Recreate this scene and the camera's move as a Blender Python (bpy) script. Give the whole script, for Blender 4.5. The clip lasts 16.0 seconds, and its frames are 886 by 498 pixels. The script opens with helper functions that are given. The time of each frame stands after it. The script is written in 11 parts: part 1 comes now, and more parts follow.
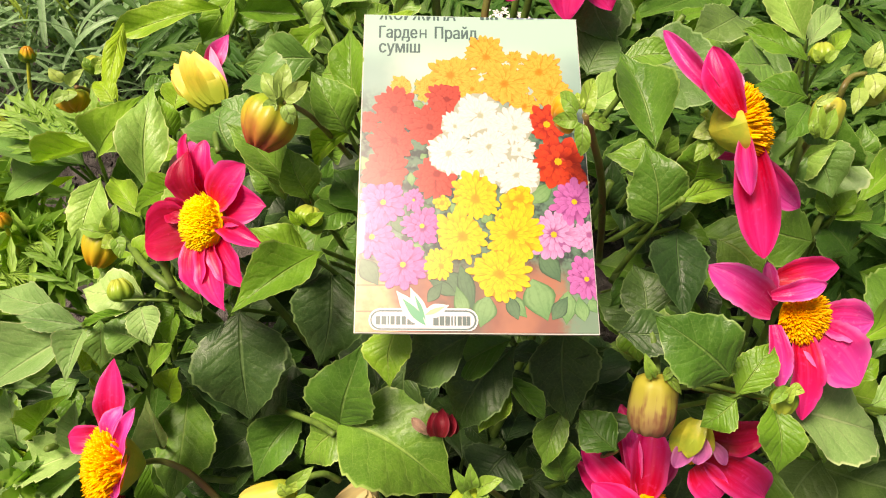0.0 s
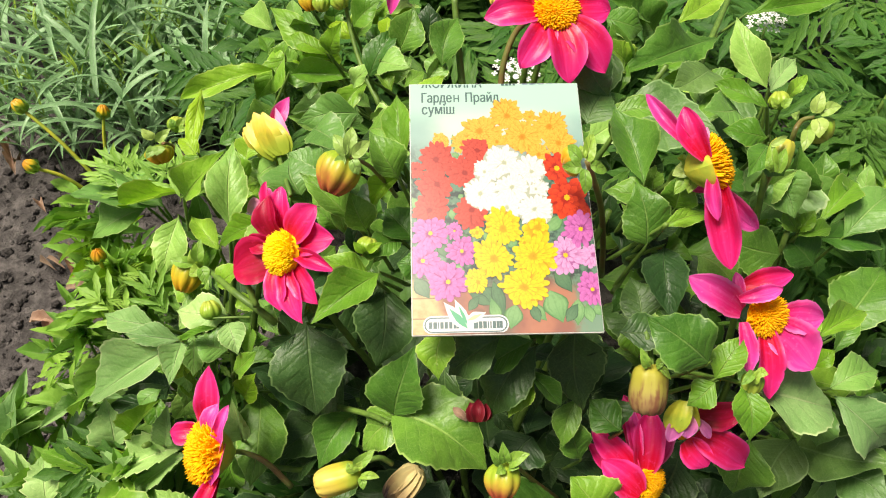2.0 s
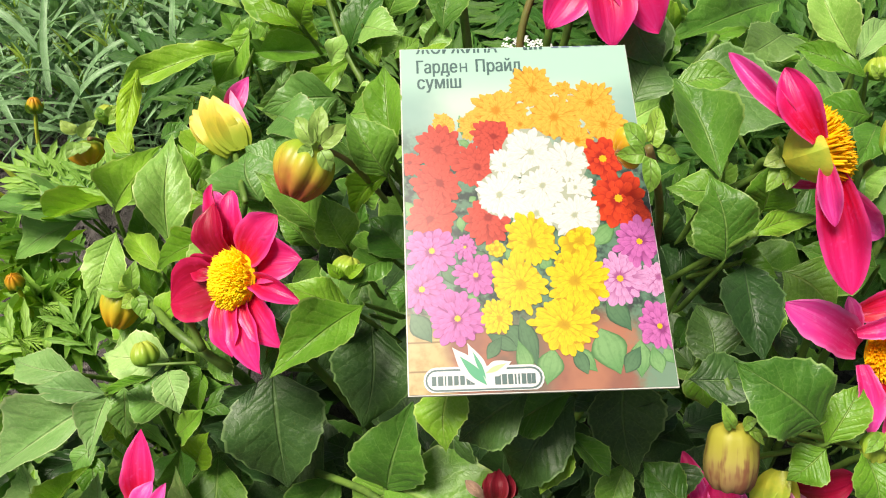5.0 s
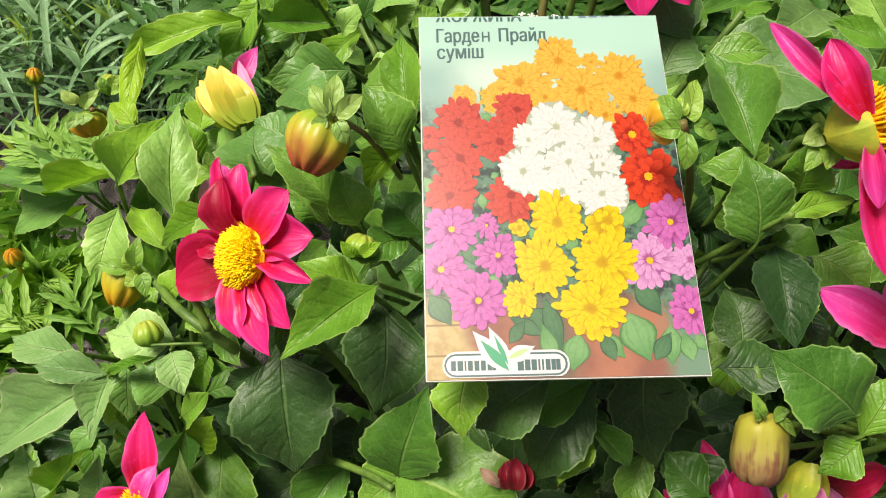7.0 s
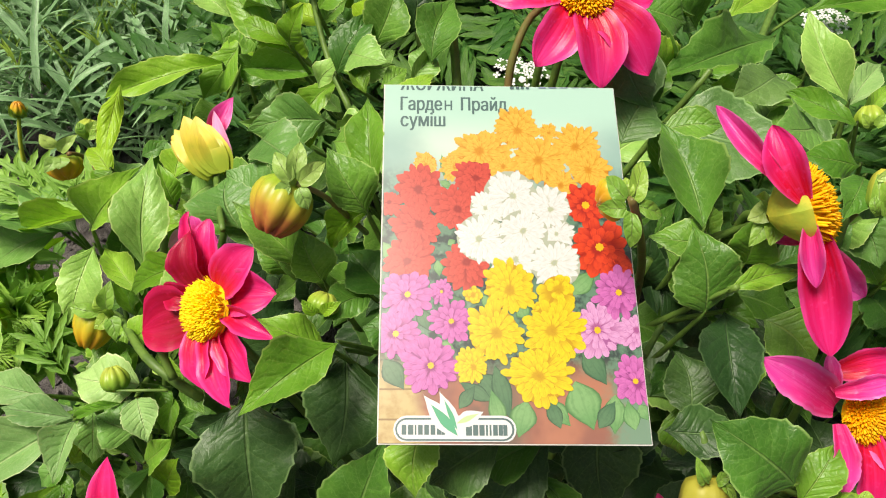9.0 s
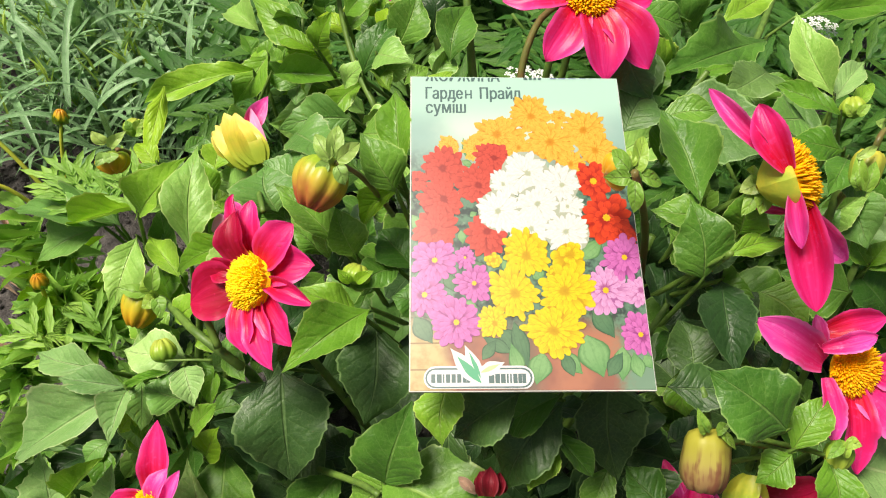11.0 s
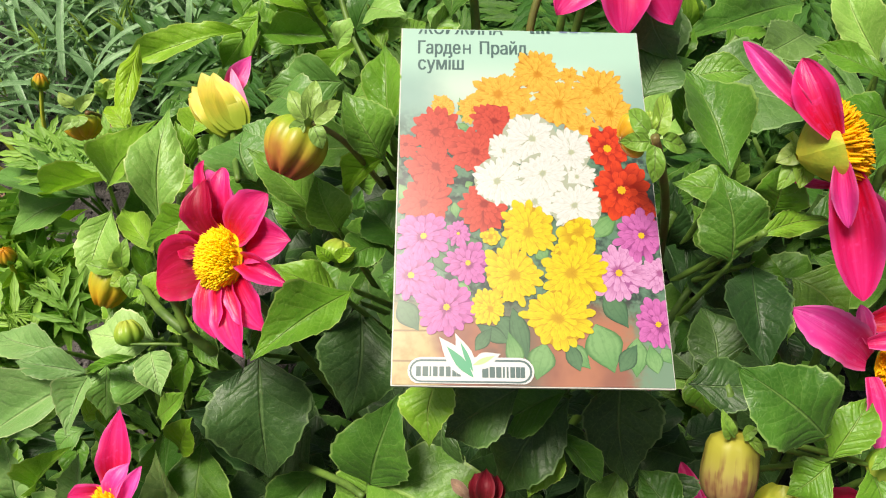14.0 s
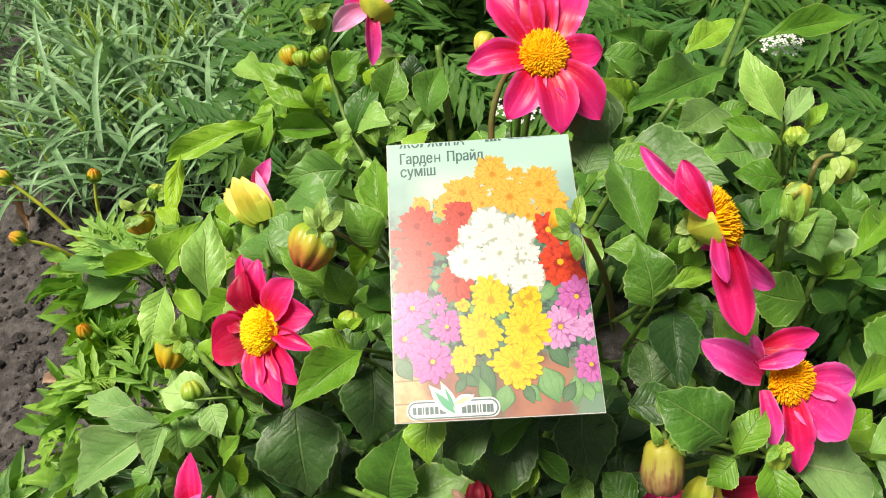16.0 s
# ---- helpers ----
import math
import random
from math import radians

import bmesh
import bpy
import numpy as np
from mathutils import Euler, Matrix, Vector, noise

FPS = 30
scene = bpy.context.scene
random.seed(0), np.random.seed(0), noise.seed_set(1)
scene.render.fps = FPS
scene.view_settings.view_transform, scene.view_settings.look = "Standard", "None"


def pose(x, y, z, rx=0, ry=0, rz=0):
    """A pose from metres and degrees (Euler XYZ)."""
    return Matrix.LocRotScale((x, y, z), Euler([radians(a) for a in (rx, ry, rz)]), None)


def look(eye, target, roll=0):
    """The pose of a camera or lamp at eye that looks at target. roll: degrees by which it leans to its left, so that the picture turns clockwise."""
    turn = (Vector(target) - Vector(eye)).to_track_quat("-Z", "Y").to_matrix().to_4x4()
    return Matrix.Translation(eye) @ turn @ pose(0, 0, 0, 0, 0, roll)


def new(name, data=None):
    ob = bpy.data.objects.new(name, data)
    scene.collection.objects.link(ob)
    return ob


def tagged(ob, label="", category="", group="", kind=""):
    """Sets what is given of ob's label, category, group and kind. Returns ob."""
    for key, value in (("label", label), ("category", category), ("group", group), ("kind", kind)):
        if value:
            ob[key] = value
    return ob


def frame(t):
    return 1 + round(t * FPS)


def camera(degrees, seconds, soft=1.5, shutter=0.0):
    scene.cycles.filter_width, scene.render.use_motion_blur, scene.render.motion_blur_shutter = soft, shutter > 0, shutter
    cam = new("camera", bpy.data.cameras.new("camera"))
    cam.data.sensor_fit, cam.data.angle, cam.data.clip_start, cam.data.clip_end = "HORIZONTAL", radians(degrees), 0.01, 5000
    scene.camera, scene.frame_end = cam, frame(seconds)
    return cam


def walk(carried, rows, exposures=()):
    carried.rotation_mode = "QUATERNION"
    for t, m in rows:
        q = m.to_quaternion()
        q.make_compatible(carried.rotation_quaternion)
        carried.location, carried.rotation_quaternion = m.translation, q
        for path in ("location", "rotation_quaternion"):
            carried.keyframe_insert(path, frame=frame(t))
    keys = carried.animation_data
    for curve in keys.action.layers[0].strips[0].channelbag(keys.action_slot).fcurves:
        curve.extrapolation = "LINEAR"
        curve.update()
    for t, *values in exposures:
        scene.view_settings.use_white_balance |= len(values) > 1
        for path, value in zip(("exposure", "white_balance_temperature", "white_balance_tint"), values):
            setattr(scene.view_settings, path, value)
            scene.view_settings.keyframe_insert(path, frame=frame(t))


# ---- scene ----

cam = camera(58.67, 16.0, 1.1)
PATH = [
    (0, (0.0252, 0.0292, 0.6273), (0.0240, 0.3602, 0.2526), 0.67),
    (0.5, (0.0180, 0.0174, 0.6379), (0.0136, 0.3456, 0.2607), 0.02),
    (1, (0.0060, -0.0095, 0.6544), (-0.0000, 0.3182, 0.2768), -0.59),
    (1.5, (0.0037, -0.0240, 0.6783), (-0.0007, 0.3098, 0.3062), -0.79),
    (2, (0.0092, -0.0257, 0.6881), (0.0067, 0.3157, 0.3228), -1.04),
    (2.5, (0.0107, -0.0227, 0.6821), (0.0099, 0.3236, 0.3214), -1.33),
    (3, (0.0162, -0.0023, 0.6658), (0.0164, 0.3458, 0.3069), -1.72),
    (3.5, (0.0191, 0.0141, 0.6464), (0.0195, 0.3625, 0.2878), -1.81),
    (4, (0.0153, 0.0285, 0.6354), (0.0137, 0.3765, 0.2764), -2.08),
    (6.5, (0.0003, 0.0656, 0.5955), (-0.0035, 0.4024, 0.2260), -1.75),
    (7, (-0.0002, 0.0599, 0.6036), (-0.0031, 0.3961, 0.2336), -1.33),
    (7.5, (0.0020, 0.0611, 0.6123), (0.0007, 0.3989, 0.2436), -0.43),
    (8, (0.0028, 0.0626, 0.6176), (0.0034, 0.4016, 0.2502), 0.44),
    (8.5, (0.0076, 0.0661, 0.6210), (0.0099, 0.4065, 0.2547), 0.77),
    (9, (0.0121, 0.0665, 0.6221), (0.0144, 0.4095, 0.2583), 0.81),
    (9.5, (0.0102, 0.0521, 0.6280), (0.0122, 0.3966, 0.2656), 0.76),
    (10, (0.0020, 0.0311, 0.6329), (0.0037, 0.3783, 0.2732), 0.70),
    (12.5, (0.0121, 0.0292, 0.6222), (0.0066, 0.3908, 0.2769), -1.18),
    (13, (0.0124, 0.0467, 0.6186), (0.0048, 0.4052, 0.2701), -0.77),
    (13.5, (0.0141, 0.0533, 0.6071), (0.0048, 0.4069, 0.2537), -0.77),
    (14, (0.0144, 0.0541, 0.6010), (0.0022, 0.4016, 0.2417), -0.56),
    (14.5, (0.0155, 0.0493, 0.6178), (0.0001, 0.3954, 0.2573), -0.92),
    (15, (0.0246, 0.0296, 0.6533), (0.0052, 0.3774, 0.2946), -2.06),
    (15.5, (0.0306, 0.0157, 0.6690), (0.0075, 0.3648, 0.3118), -5.06),
    (16, (0.0345, 0.0133, 0.6819), (0.0090, 0.3636, 0.3261), -6.34),
]
walk(cam, [(t, look(eye, target, roll)) for t, eye, target, roll in PATH], [(0, 0.20, 8100, 24), (0.5, 0.21, 7900, 21), (1, 0.22, 7500, 18), (2, 0.24, 7150, 14), (4, 0.22, 7030, 12), (6.5, 0.04, 7000, 13), (9.5, 0.04, 7000, 13), (10, 0.07, 7050, 13), (12.5, 0.16, 6900, 12), (13, 0.13, 6900, 12), (14, 0.03, 7000, 12), (16, 0.11, 7000, 12)])

# ---- world and light: bright overcast day ----
world = bpy.data.worlds.new("sky")
scene.world = world
world.use_nodes = True
wn = world.node_tree
wn.nodes.clear()
sky = wn.nodes.new("ShaderNodeTexSky")
sky.sky_type = "NISHITA"
sky.sun_disc = False
sky.sun_elevation = radians(69)
sky.sun_rotation = radians(-105)
sky.air_density, sky.dust_density = 1.0, 6.0
bg = wn.nodes.new("ShaderNodeBackground")
bg.inputs["Strength"].default_value = 0.055
wout = wn.nodes.new("ShaderNodeOutputWorld")
wn.links.new(sky.outputs[0], bg.inputs[0])
wn.links.new(bg.outputs[0], wout.inputs[0])
sun = bpy.data.lights.new("sun", "SUN")
sun.energy, sun.angle, sun.color = 5.0, radians(22), (1.0, 0.96, 0.88)
sun_ob = new("sun", sun)
sun_ob.matrix_world = look((-0.45, -0.12, 1.2), (0, 0, 0))

# ---- materials ----
MAT = {}


def nodes_for(name):
    m = bpy.data.materials.new(name)
    m.use_nodes = True
    nt = m.node_tree
    nt.nodes.clear()
    out = nt.nodes.new("ShaderNodeOutputMaterial")
    MAT[name] = m
    return m, nt, out


def nd(nt, kind, **inputs):
    n = nt.nodes.new(kind)
    for k, v in inputs.items():
        sock = n.inputs[int(k[1:])] if k[0] == "i" and k[1:].isdigit() else n.inputs[k]
        if hasattr(v, "links"):
            nt.links.new(v, sock)
        else:
            sock.default_value = v
    return n


def calc(nt, op, a, b=0.0, c=None):
    n = nt.nodes.new("ShaderNodeMath")
    n.operation = op
    for i, v in enumerate((a, b) if c is None else (a, b, c)):
        if hasattr(v, "links"):
            nt.links.new(v, n.inputs[i])
        else:
            n.inputs[i].default_value = v
    return n.outputs[0]


def blend(nt, fac, a, b, mode="MIX"):
    n = nt.nodes.new("ShaderNodeMix")
    n.data_type, n.blend_type = "RGBA", mode
    for i, v in ((0, fac), (6, a), (7, b)):
        if hasattr(v, "links"):
            nt.links.new(v, n.inputs[i])
        else:
            n.inputs[i].default_value = v if i == 0 else (*v, 1)
    return n.outputs[2]


def ramp(nt, fac, lo, hi):
    n = nt.nodes.new("ShaderNodeMapRange")
    n.interpolation_type = "SMOOTHSTEP"
    nt.links.new(fac, n.inputs[0])
    for k, v in ((1, lo), (2, hi)):
        if hasattr(v, "links"):
            nt.links.new(v, n.inputs[k])
        else:
            n.inputs[k].default_value = v
    return n.outputs[0]


def grain(nt, scale, detail=3.0, vec=None, rough=0.55):
    n = nt.nodes.new("ShaderNodeTexNoise")
    n.inputs["Scale"].default_value = scale
    n.inputs["Detail"].default_value = detail
    n.inputs["Roughness"].default_value = rough
    if vec is None:
        vec = nt.nodes.new("ShaderNodeNewGeometry").outputs["Position"]
    nt.links.new(vec, n.inputs["Vector"])
    return n.outputs["Fac"]


def across_along(nt):
    uv = nt.nodes.new("ShaderNodeUVMap")
    s = nt.nodes.new("ShaderNodeSeparateXYZ")
    nt.links.new(uv.outputs[0], s.inputs[0])
    a = calc(nt, "ABSOLUTE", calc(nt, "MULTIPLY", calc(nt, "SUBTRACT", s.outputs[0], 0.5), 2.0))
    return uv.outputs[0], s.outputs[0], s.outputs[1], a


def finish(nt, out, color, rough, bump=None, bump_d=0.0005, trans=0.0, trans_color=None, spec=0.5, coat=0.0, metal=0.0, sheen=0.0):
    p = nd(nt, "ShaderNodeBsdfPrincipled")
    for k, v in (("Base Color", color), ("Roughness", rough), ("Specular IOR Level", spec), ("Coat Weight", coat), ("Metallic", metal), ("Sheen Weight", sheen)):
        if hasattr(v, "links"):
            nt.links.new(v, p.inputs[k])
        else:
            p.inputs[k].default_value = (*v, 1) if isinstance(v, tuple) else v
    if bump is not None:
        b = nd(nt, "ShaderNodeBump", Height=bump, Strength=1.0, Distance=bump_d)
        nt.links.new(b.outputs[0], p.inputs["Normal"])
    last = p.outputs[0]
    if trans > 0:
        t = nd(nt, "ShaderNodeBsdfTranslucent", Color=trans_color if trans_color is not None else color)
        mx = nd(nt, "ShaderNodeMixShader", i0=trans, i1=last, i2=t.outputs[0])
        last = mx.outputs[0]
    nt.links.new(last, out.inputs[0])


def leaf_material(name, base, dark, vein, rough=0.42, trans=0.25, veins=7.0, margin=0.85, spread=0.34, gloss=0.4):
    m, nt, out = nodes_for(name)
    uv, x, y, a = across_along(nt)
    big, fine, mid = grain(nt, 45.0), grain(nt, 900.0, 3.0), grain(nt, 210.0, 3.0)
    col = blend(nt, ramp(nt, big, 0.35, 0.7), base, dark)
    col = blend(nt, calc(nt, "MULTIPLY", ramp(nt, mid, 0.42, 0.7), 0.35), col, dark)
    col = blend(nt, calc(nt, "MULTIPLY", ramp(nt, fine, 0.5, 0.75), 0.22), col, vein)
    rib = calc(nt, "SUBTRACT", 1.0, ramp(nt, a, 0.012, calc(nt, "MULTIPLY_ADD", y, -0.045, 0.07)))
    wob = calc(nt, "MULTIPLY", grain(nt, 120.0, 1.0), 0.07)
    ph = calc(nt, "ADD", calc(nt, "SUBTRACT", y, calc(nt, "MULTIPLY", a, 0.26)), wob)
    wave = calc(nt, "ABSOLUTE", calc(nt, "SINE", calc(nt, "MULTIPLY", ph, math.pi * veins)))
    inner = calc(nt, "SUBTRACT", 1.0, ramp(nt, a, 0.6, 0.95))
    lat = calc(nt, "MULTIPLY", calc(nt, "SUBTRACT", 1.0, ramp(nt, wave, 0.015, 0.13)), inner)
    vor = nd(nt, "ShaderNodeTexVoronoi", Vector=nt.nodes.new("ShaderNodeNewGeometry").outputs["Position"], Scale=420.0)
    vor.feature = "DISTANCE_TO_EDGE"
    net = calc(nt, "SUBTRACT", 1.0, ramp(nt, vor.outputs["Distance"], 0.0, 0.14))
    vn = calc(nt, "MAXIMUM", rib, calc(nt, "MULTIPLY", lat, 0.5))
    edge = calc(nt, "MULTIPLY", ramp(nt, a, 0.925, 0.975), margin)
    col = blend(nt, calc(nt, "MULTIPLY", vn, 0.5), col, vein)
    col = blend(nt, calc(nt, "MULTIPLY", net, 0.1), col, vein)
    col = blend(nt, edge, col, vein)
    rnd = nt.nodes.new("ShaderNodeObjectInfo").outputs["Random"]
    hsv = nd(nt, "ShaderNodeHueSaturation", Color=col)
    nt.links.new(calc(nt, "MULTIPLY_ADD", rnd, 2 * spread, 1.0 - spread), hsv.inputs["Value"])
    nt.links.new(calc(nt, "MULTIPLY_ADD", rnd, -0.03, 0.515), hsv.inputs["Hue"])
    relief = calc(nt, "ADD", calc(nt, "MULTIPLY", fine, 0.1), calc(nt, "MULTIPLY", ramp(nt, wave, 0.0, 0.8), calc(nt, "MULTIPLY", inner, 0.2)))
    relief = calc(nt, "SUBTRACT", relief, calc(nt, "ADD", calc(nt, "MULTIPLY", rib, 0.5), calc(nt, "MULTIPLY", net, 0.05)))
    relief = calc(nt, "ADD", relief, calc(nt, "ADD", calc(nt, "MULTIPLY", big, 2.2), calc(nt, "MULTIPLY", mid, 0.3)))
    rg = calc(nt, "MULTIPLY_ADD", mid, 0.3, rough - 0.15)
    tc = blend(nt, 0.5, hsv.outputs[0], (0.2, 0.42, 0.03))
    finish(nt, out, hsv.outputs[0], rg, relief, 0.0009, trans, tc, gloss, sheen=0.04)
    return m


leaf_material("leaf_fresh", (0.192, 0.424, 0.0298), (0.118, 0.302, 0.0198), (0.42, 0.6, 0.133), 0.4, 0.26)
leaf_material("leaf_mid", (0.102, 0.27, 0.0286), (0.0583, 0.178, 0.0186), (0.29, 0.47, 0.117), 0.4, 0.18)
leaf_material("leaf_pale", (0.222, 0.451, 0.0901), (0.148, 0.345, 0.0583), (0.43, 0.6, 0.203), 0.4, 0.18)
leaf_material("leaf_soft", (0.278, 0.488, 0.152), (0.195, 0.383, 0.105), (0.52, 0.66, 0.3), 0.5, 0.14, gloss=0.35)
# deep green leaf, darkened further to hold shade between leaves and around the packet
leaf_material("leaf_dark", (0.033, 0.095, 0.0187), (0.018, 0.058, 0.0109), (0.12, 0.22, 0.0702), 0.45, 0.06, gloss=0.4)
leaf_material("leaf_lime", (0.2465, 0.5, 0.0195), (0.186, 0.4, 0.0156), (0.47, 0.63, 0.101), 0.42, 0.32)
leaf_material("bract_green", (0.26, 0.47, 0.0562), (0.18, 0.36, 0.039), (0.46, 0.6, 0.187), 0.42, 0.2, 3.0, 0.3, 0.15)
leaf_material("bract_pale", (0.33, 0.52, 0.117), (0.26, 0.43, 0.078), (0.54, 0.68, 0.234), 0.42, 0.2, 2.0, 0.2, 0.1)
leaf_material("feather", (0.281, 0.54, 0.081), (0.191, 0.421, 0.054), (0.4, 0.6, 0.13), 0.5, 0.34, 2.0, 0.0, 0.3)
leaf_material("leaf_cool", (0.0998, 0.215, 0.0473), (0.063, 0.152, 0.0315), (0.24, 0.4, 0.14), 0.45, 0.1, spread=0.15)
leaf_material("feather_deep", (0.054, 0.165, 0.022), (0.034, 0.115, 0.017), (0.18, 0.38, 0.05), 0.55, 0.22, 2.0, 0.0, 0.2, gloss=0.25)
leaf_material("grass_blue", (0.222, 0.426, 0.186), (0.102, 0.24, 0.084), (0.5, 0.68, 0.47), 0.42, 0.16, 0.5, 0.7, 0.3)
leaf_material("shoot_green", (0.24, 0.42, 0.0468), (0.14, 0.28, 0.0312), (0.4, 0.56, 0.156), 0.45, 0.25, 0.5, 0.3, 0.25)
leaf_material("dry_leaf", (0.42, 0.3, 0.21), (0.25, 0.15, 0.095), (0.5, 0.38, 0.28), 0.75, 0.06, spread=0.5, gloss=0.2)


def petal_material(name, tip, base, line, trans=0.22, rough=0.36):
    m, nt, out = nodes_for(name)
    uv, x, y, a = across_along(nt)
    mp = nd(nt, "ShaderNodeMapping", Vector=uv)
    mp.inputs["Scale"].default_value = (9.0, 0.8, 1.0)
    streak = grain(nt, 1.0, 3.0, mp.outputs[0])
    patch = grain(nt, 70.0, 2.0)
    col = blend(nt, ramp(nt, y, 0.1, 0.9), base, tip)
    col = blend(nt, calc(nt, "MULTIPLY", ramp(nt, streak, 0.4, 0.8), 0.3), col, line)
    col = blend(nt, calc(nt, "MULTIPLY", ramp(nt, patch, 0.5, 0.8), 0.3), col, base)
    col = blend(nt, calc(nt, "MULTIPLY", ramp(nt, a, 0.72, 1.0), 0.5), col, line)
    fleck = grain(nt, 420.0, 2.0)
    col = blend(nt, calc(nt, "MULTIPLY", ramp(nt, fleck, 0.55, 0.8), 0.3), col, line)
    rnd = nt.nodes.new("ShaderNodeObjectInfo").outputs["Random"]
    hsv = nd(nt, "ShaderNodeHueSaturation", Color=col)
    nt.links.new(calc(nt, "MULTIPLY_ADD", rnd, 0.3, 0.85), hsv.inputs["Value"])
    rel = calc(nt, "ADD", calc(nt, "MULTIPLY", streak, 1.0), calc(nt, "MULTIPLY", patch, 0.6))
    finish(nt, out, hsv.outputs[0], rough, rel, 0.0005, trans, hsv.outputs[0], 0.4)


petal_material("petal_magenta", (0.88, 0.02, 0.205), (0.7, 0.004, 0.026), (0.94, 0.12, 0.5))
petal_material("petal_red", (0.46, 0.004, 0.045), (0.26, 0.002, 0.01), (0.7, 0.025, 0.15))
petal_material("petal_pink", (0.86, 0.06, 0.4), (0.78, 0.012, 0.15), (0.94, 0.28, 0.65))
petal_material("petal_pale", (0.88, 0.35, 0.62), (0.85, 0.25, 0.5), (0.92, 0.5, 0.72))
petal_material("petal_wilted", (0.36, 0.012, 0.035), (0.2, 0.008, 0.015), (0.5, 0.09, 0.12), 0.1, 0.5)
petal_material("petal_violet", (0.74, 0.16, 0.5), (0.7, 0.2, 0.4), (0.86, 0.36, 0.68))


def plain_material(name, a, b, scale=200.0, rough=0.5, bump=0.0004, trans=0.0, spec=0.45):
    m, nt, out = nodes_for(name)
    g, h = grain(nt, scale), grain(nt, scale * 7, 2.0)
    col = blend(nt, ramp(nt, g, 0.35, 0.68), a, b)
    col = blend(nt, calc(nt, "MULTIPLY", ramp(nt, h, 0.45, 0.75), 0.3), col, b)
    finish(nt, out, col, rough, calc(nt, "ADD", g, calc(nt, "MULTIPLY", h, 0.4)), bump, trans, None, spec)


plain_material("floret", (1.0, 0.78, 0.022), (1.0, 0.62, 0.014), 300.0, 0.5, 0.0003, 0.0, 0.15)
plain_material("floret_orange", (1.0, 0.58, 0.013), (0.98, 0.43, 0.009), 300.0, 0.5, 0.0003, 0.0, 0.15)
plain_material("stem_green", (0.14, 0.25, 0.04), (0.08, 0.16, 0.028), 150.0, 0.5, 0.0002)
plain_material("stem_brown", (0.19, 0.11, 0.045), (0.16, 0.19, 0.045), 60.0, 0.4)
plain_material("calyx", (0.62, 0.61, 0.065), (0.4, 0.52, 0.055), 120.0, 0.4, 0.0004, 0.15)
plain_material("alyssum_white", (0.85, 0.86, 0.84), (0.7, 0.74, 0.7), 200.0, 0.6, 0.0003, 0.2)


def bud_material(name, base, middle, tip, rough=0.38, stain=0.08):
    """Colour runs along the bud from its stalk to its tip, with fine lengthwise streaks."""
    m, nt, out = nodes_for(name)
    uv, x, y, a = across_along(nt)
    mp = nd(nt, "ShaderNodeMapping", Vector=uv)
    mp.inputs["Scale"].default_value = (14.0, 0.8, 1.0)
    streak, patch = grain(nt, 1.0, 3.0, mp.outputs[0]), grain(nt, 110.0, 2.0)
    yy = calc(nt, "ADD", y, calc(nt, "MULTIPLY_ADD", patch, 0.5, -0.25))
    col = blend(nt, ramp(nt, yy, 0.12, 0.58), base, middle)
    col = blend(nt, ramp(nt, yy, 0.42, 0.9), col, tip)
    col = blend(nt, calc(nt, "MULTIPLY", ramp(nt, streak, 0.5, 0.8), 0.08), col, base)
    mark = calc(nt, "MULTIPLY", ramp(nt, calc(nt, "MULTIPLY_ADD", patch, 0.5, streak), 0.68, 0.82), calc(nt, "MULTIPLY", ramp(nt, y, 0.15, 0.5), stain))
    col = blend(nt, mark, col, (0.2, 0.07, 0.04))
    finish(nt, out, col, rough, calc(nt, "ADD", streak, calc(nt, "MULTIPLY", patch, 0.4)), 0.00018, 0.15, col, 0.45)


bud_material("bud_green", (0.2, 0.4, 0.04), (0.34, 0.52, 0.05), (0.46, 0.56, 0.08))
bud_material("bud_yellow", (0.36, 0.48, 0.045), (0.72, 0.61, 0.07), (0.82, 0.66, 0.14))
bud_material("bud_blush", (0.34, 0.5, 0.04), (0.6, 0.47, 0.05), (0.48, 0.08, 0.045))
bud_material("bud_browned", (0.44, 0.42, 0.05), (0.4, 0.33, 0.08), (0.3, 0.17, 0.08), 0.5, 0.9)
bud_material("bud_lime", (0.27, 0.44, 0.05), (0.42, 0.53, 0.06), (0.58, 0.58, 0.07))
bud_material("bud_orange", (0.24, 0.42, 0.04), (0.66, 0.5, 0.03), (0.72, 0.34, 0.02))
bud_material("bud_dead", (0.6, 0.5, 0.22), (0.4, 0.28, 0.13), (0.03, 0.02, 0.022), 0.7)

m, nt, out = nodes_for("soil")
g1, g2, g3 = grain(nt, 9.0, 4.0), grain(nt, 70.0, 5.0), grain(nt, 420.0, 3.0, None, 0.7)
col = blend(nt, ramp(nt, g1, 0.35, 0.65), (0.102, 0.095, 0.089), (0.055, 0.051, 0.048))
col = blend(nt, ramp(nt, g2, 0.4, 0.7), col, (0.165, 0.153, 0.143))
col = blend(nt, calc(nt, "MULTIPLY", ramp(nt, g3, 0.55, 0.75), 0.6), col, (0.036, 0.03, 0.027))
isl = nt.nodes.new("ShaderNodeNewGeometry").outputs["Random Per Island"]
hsv = nd(nt, "ShaderNodeHueSaturation", Color=col)
nt.links.new(calc(nt, "MULTIPLY_ADD", isl, 1.0, 0.6), hsv.inputs["Value"])
col = hsv.outputs[0]
finish(nt, out, col, 0.92, calc(nt, "ADD", g2, calc(nt, "MULTIPLY", g3, 0.5)), 0.012, 0, None, 0.2)

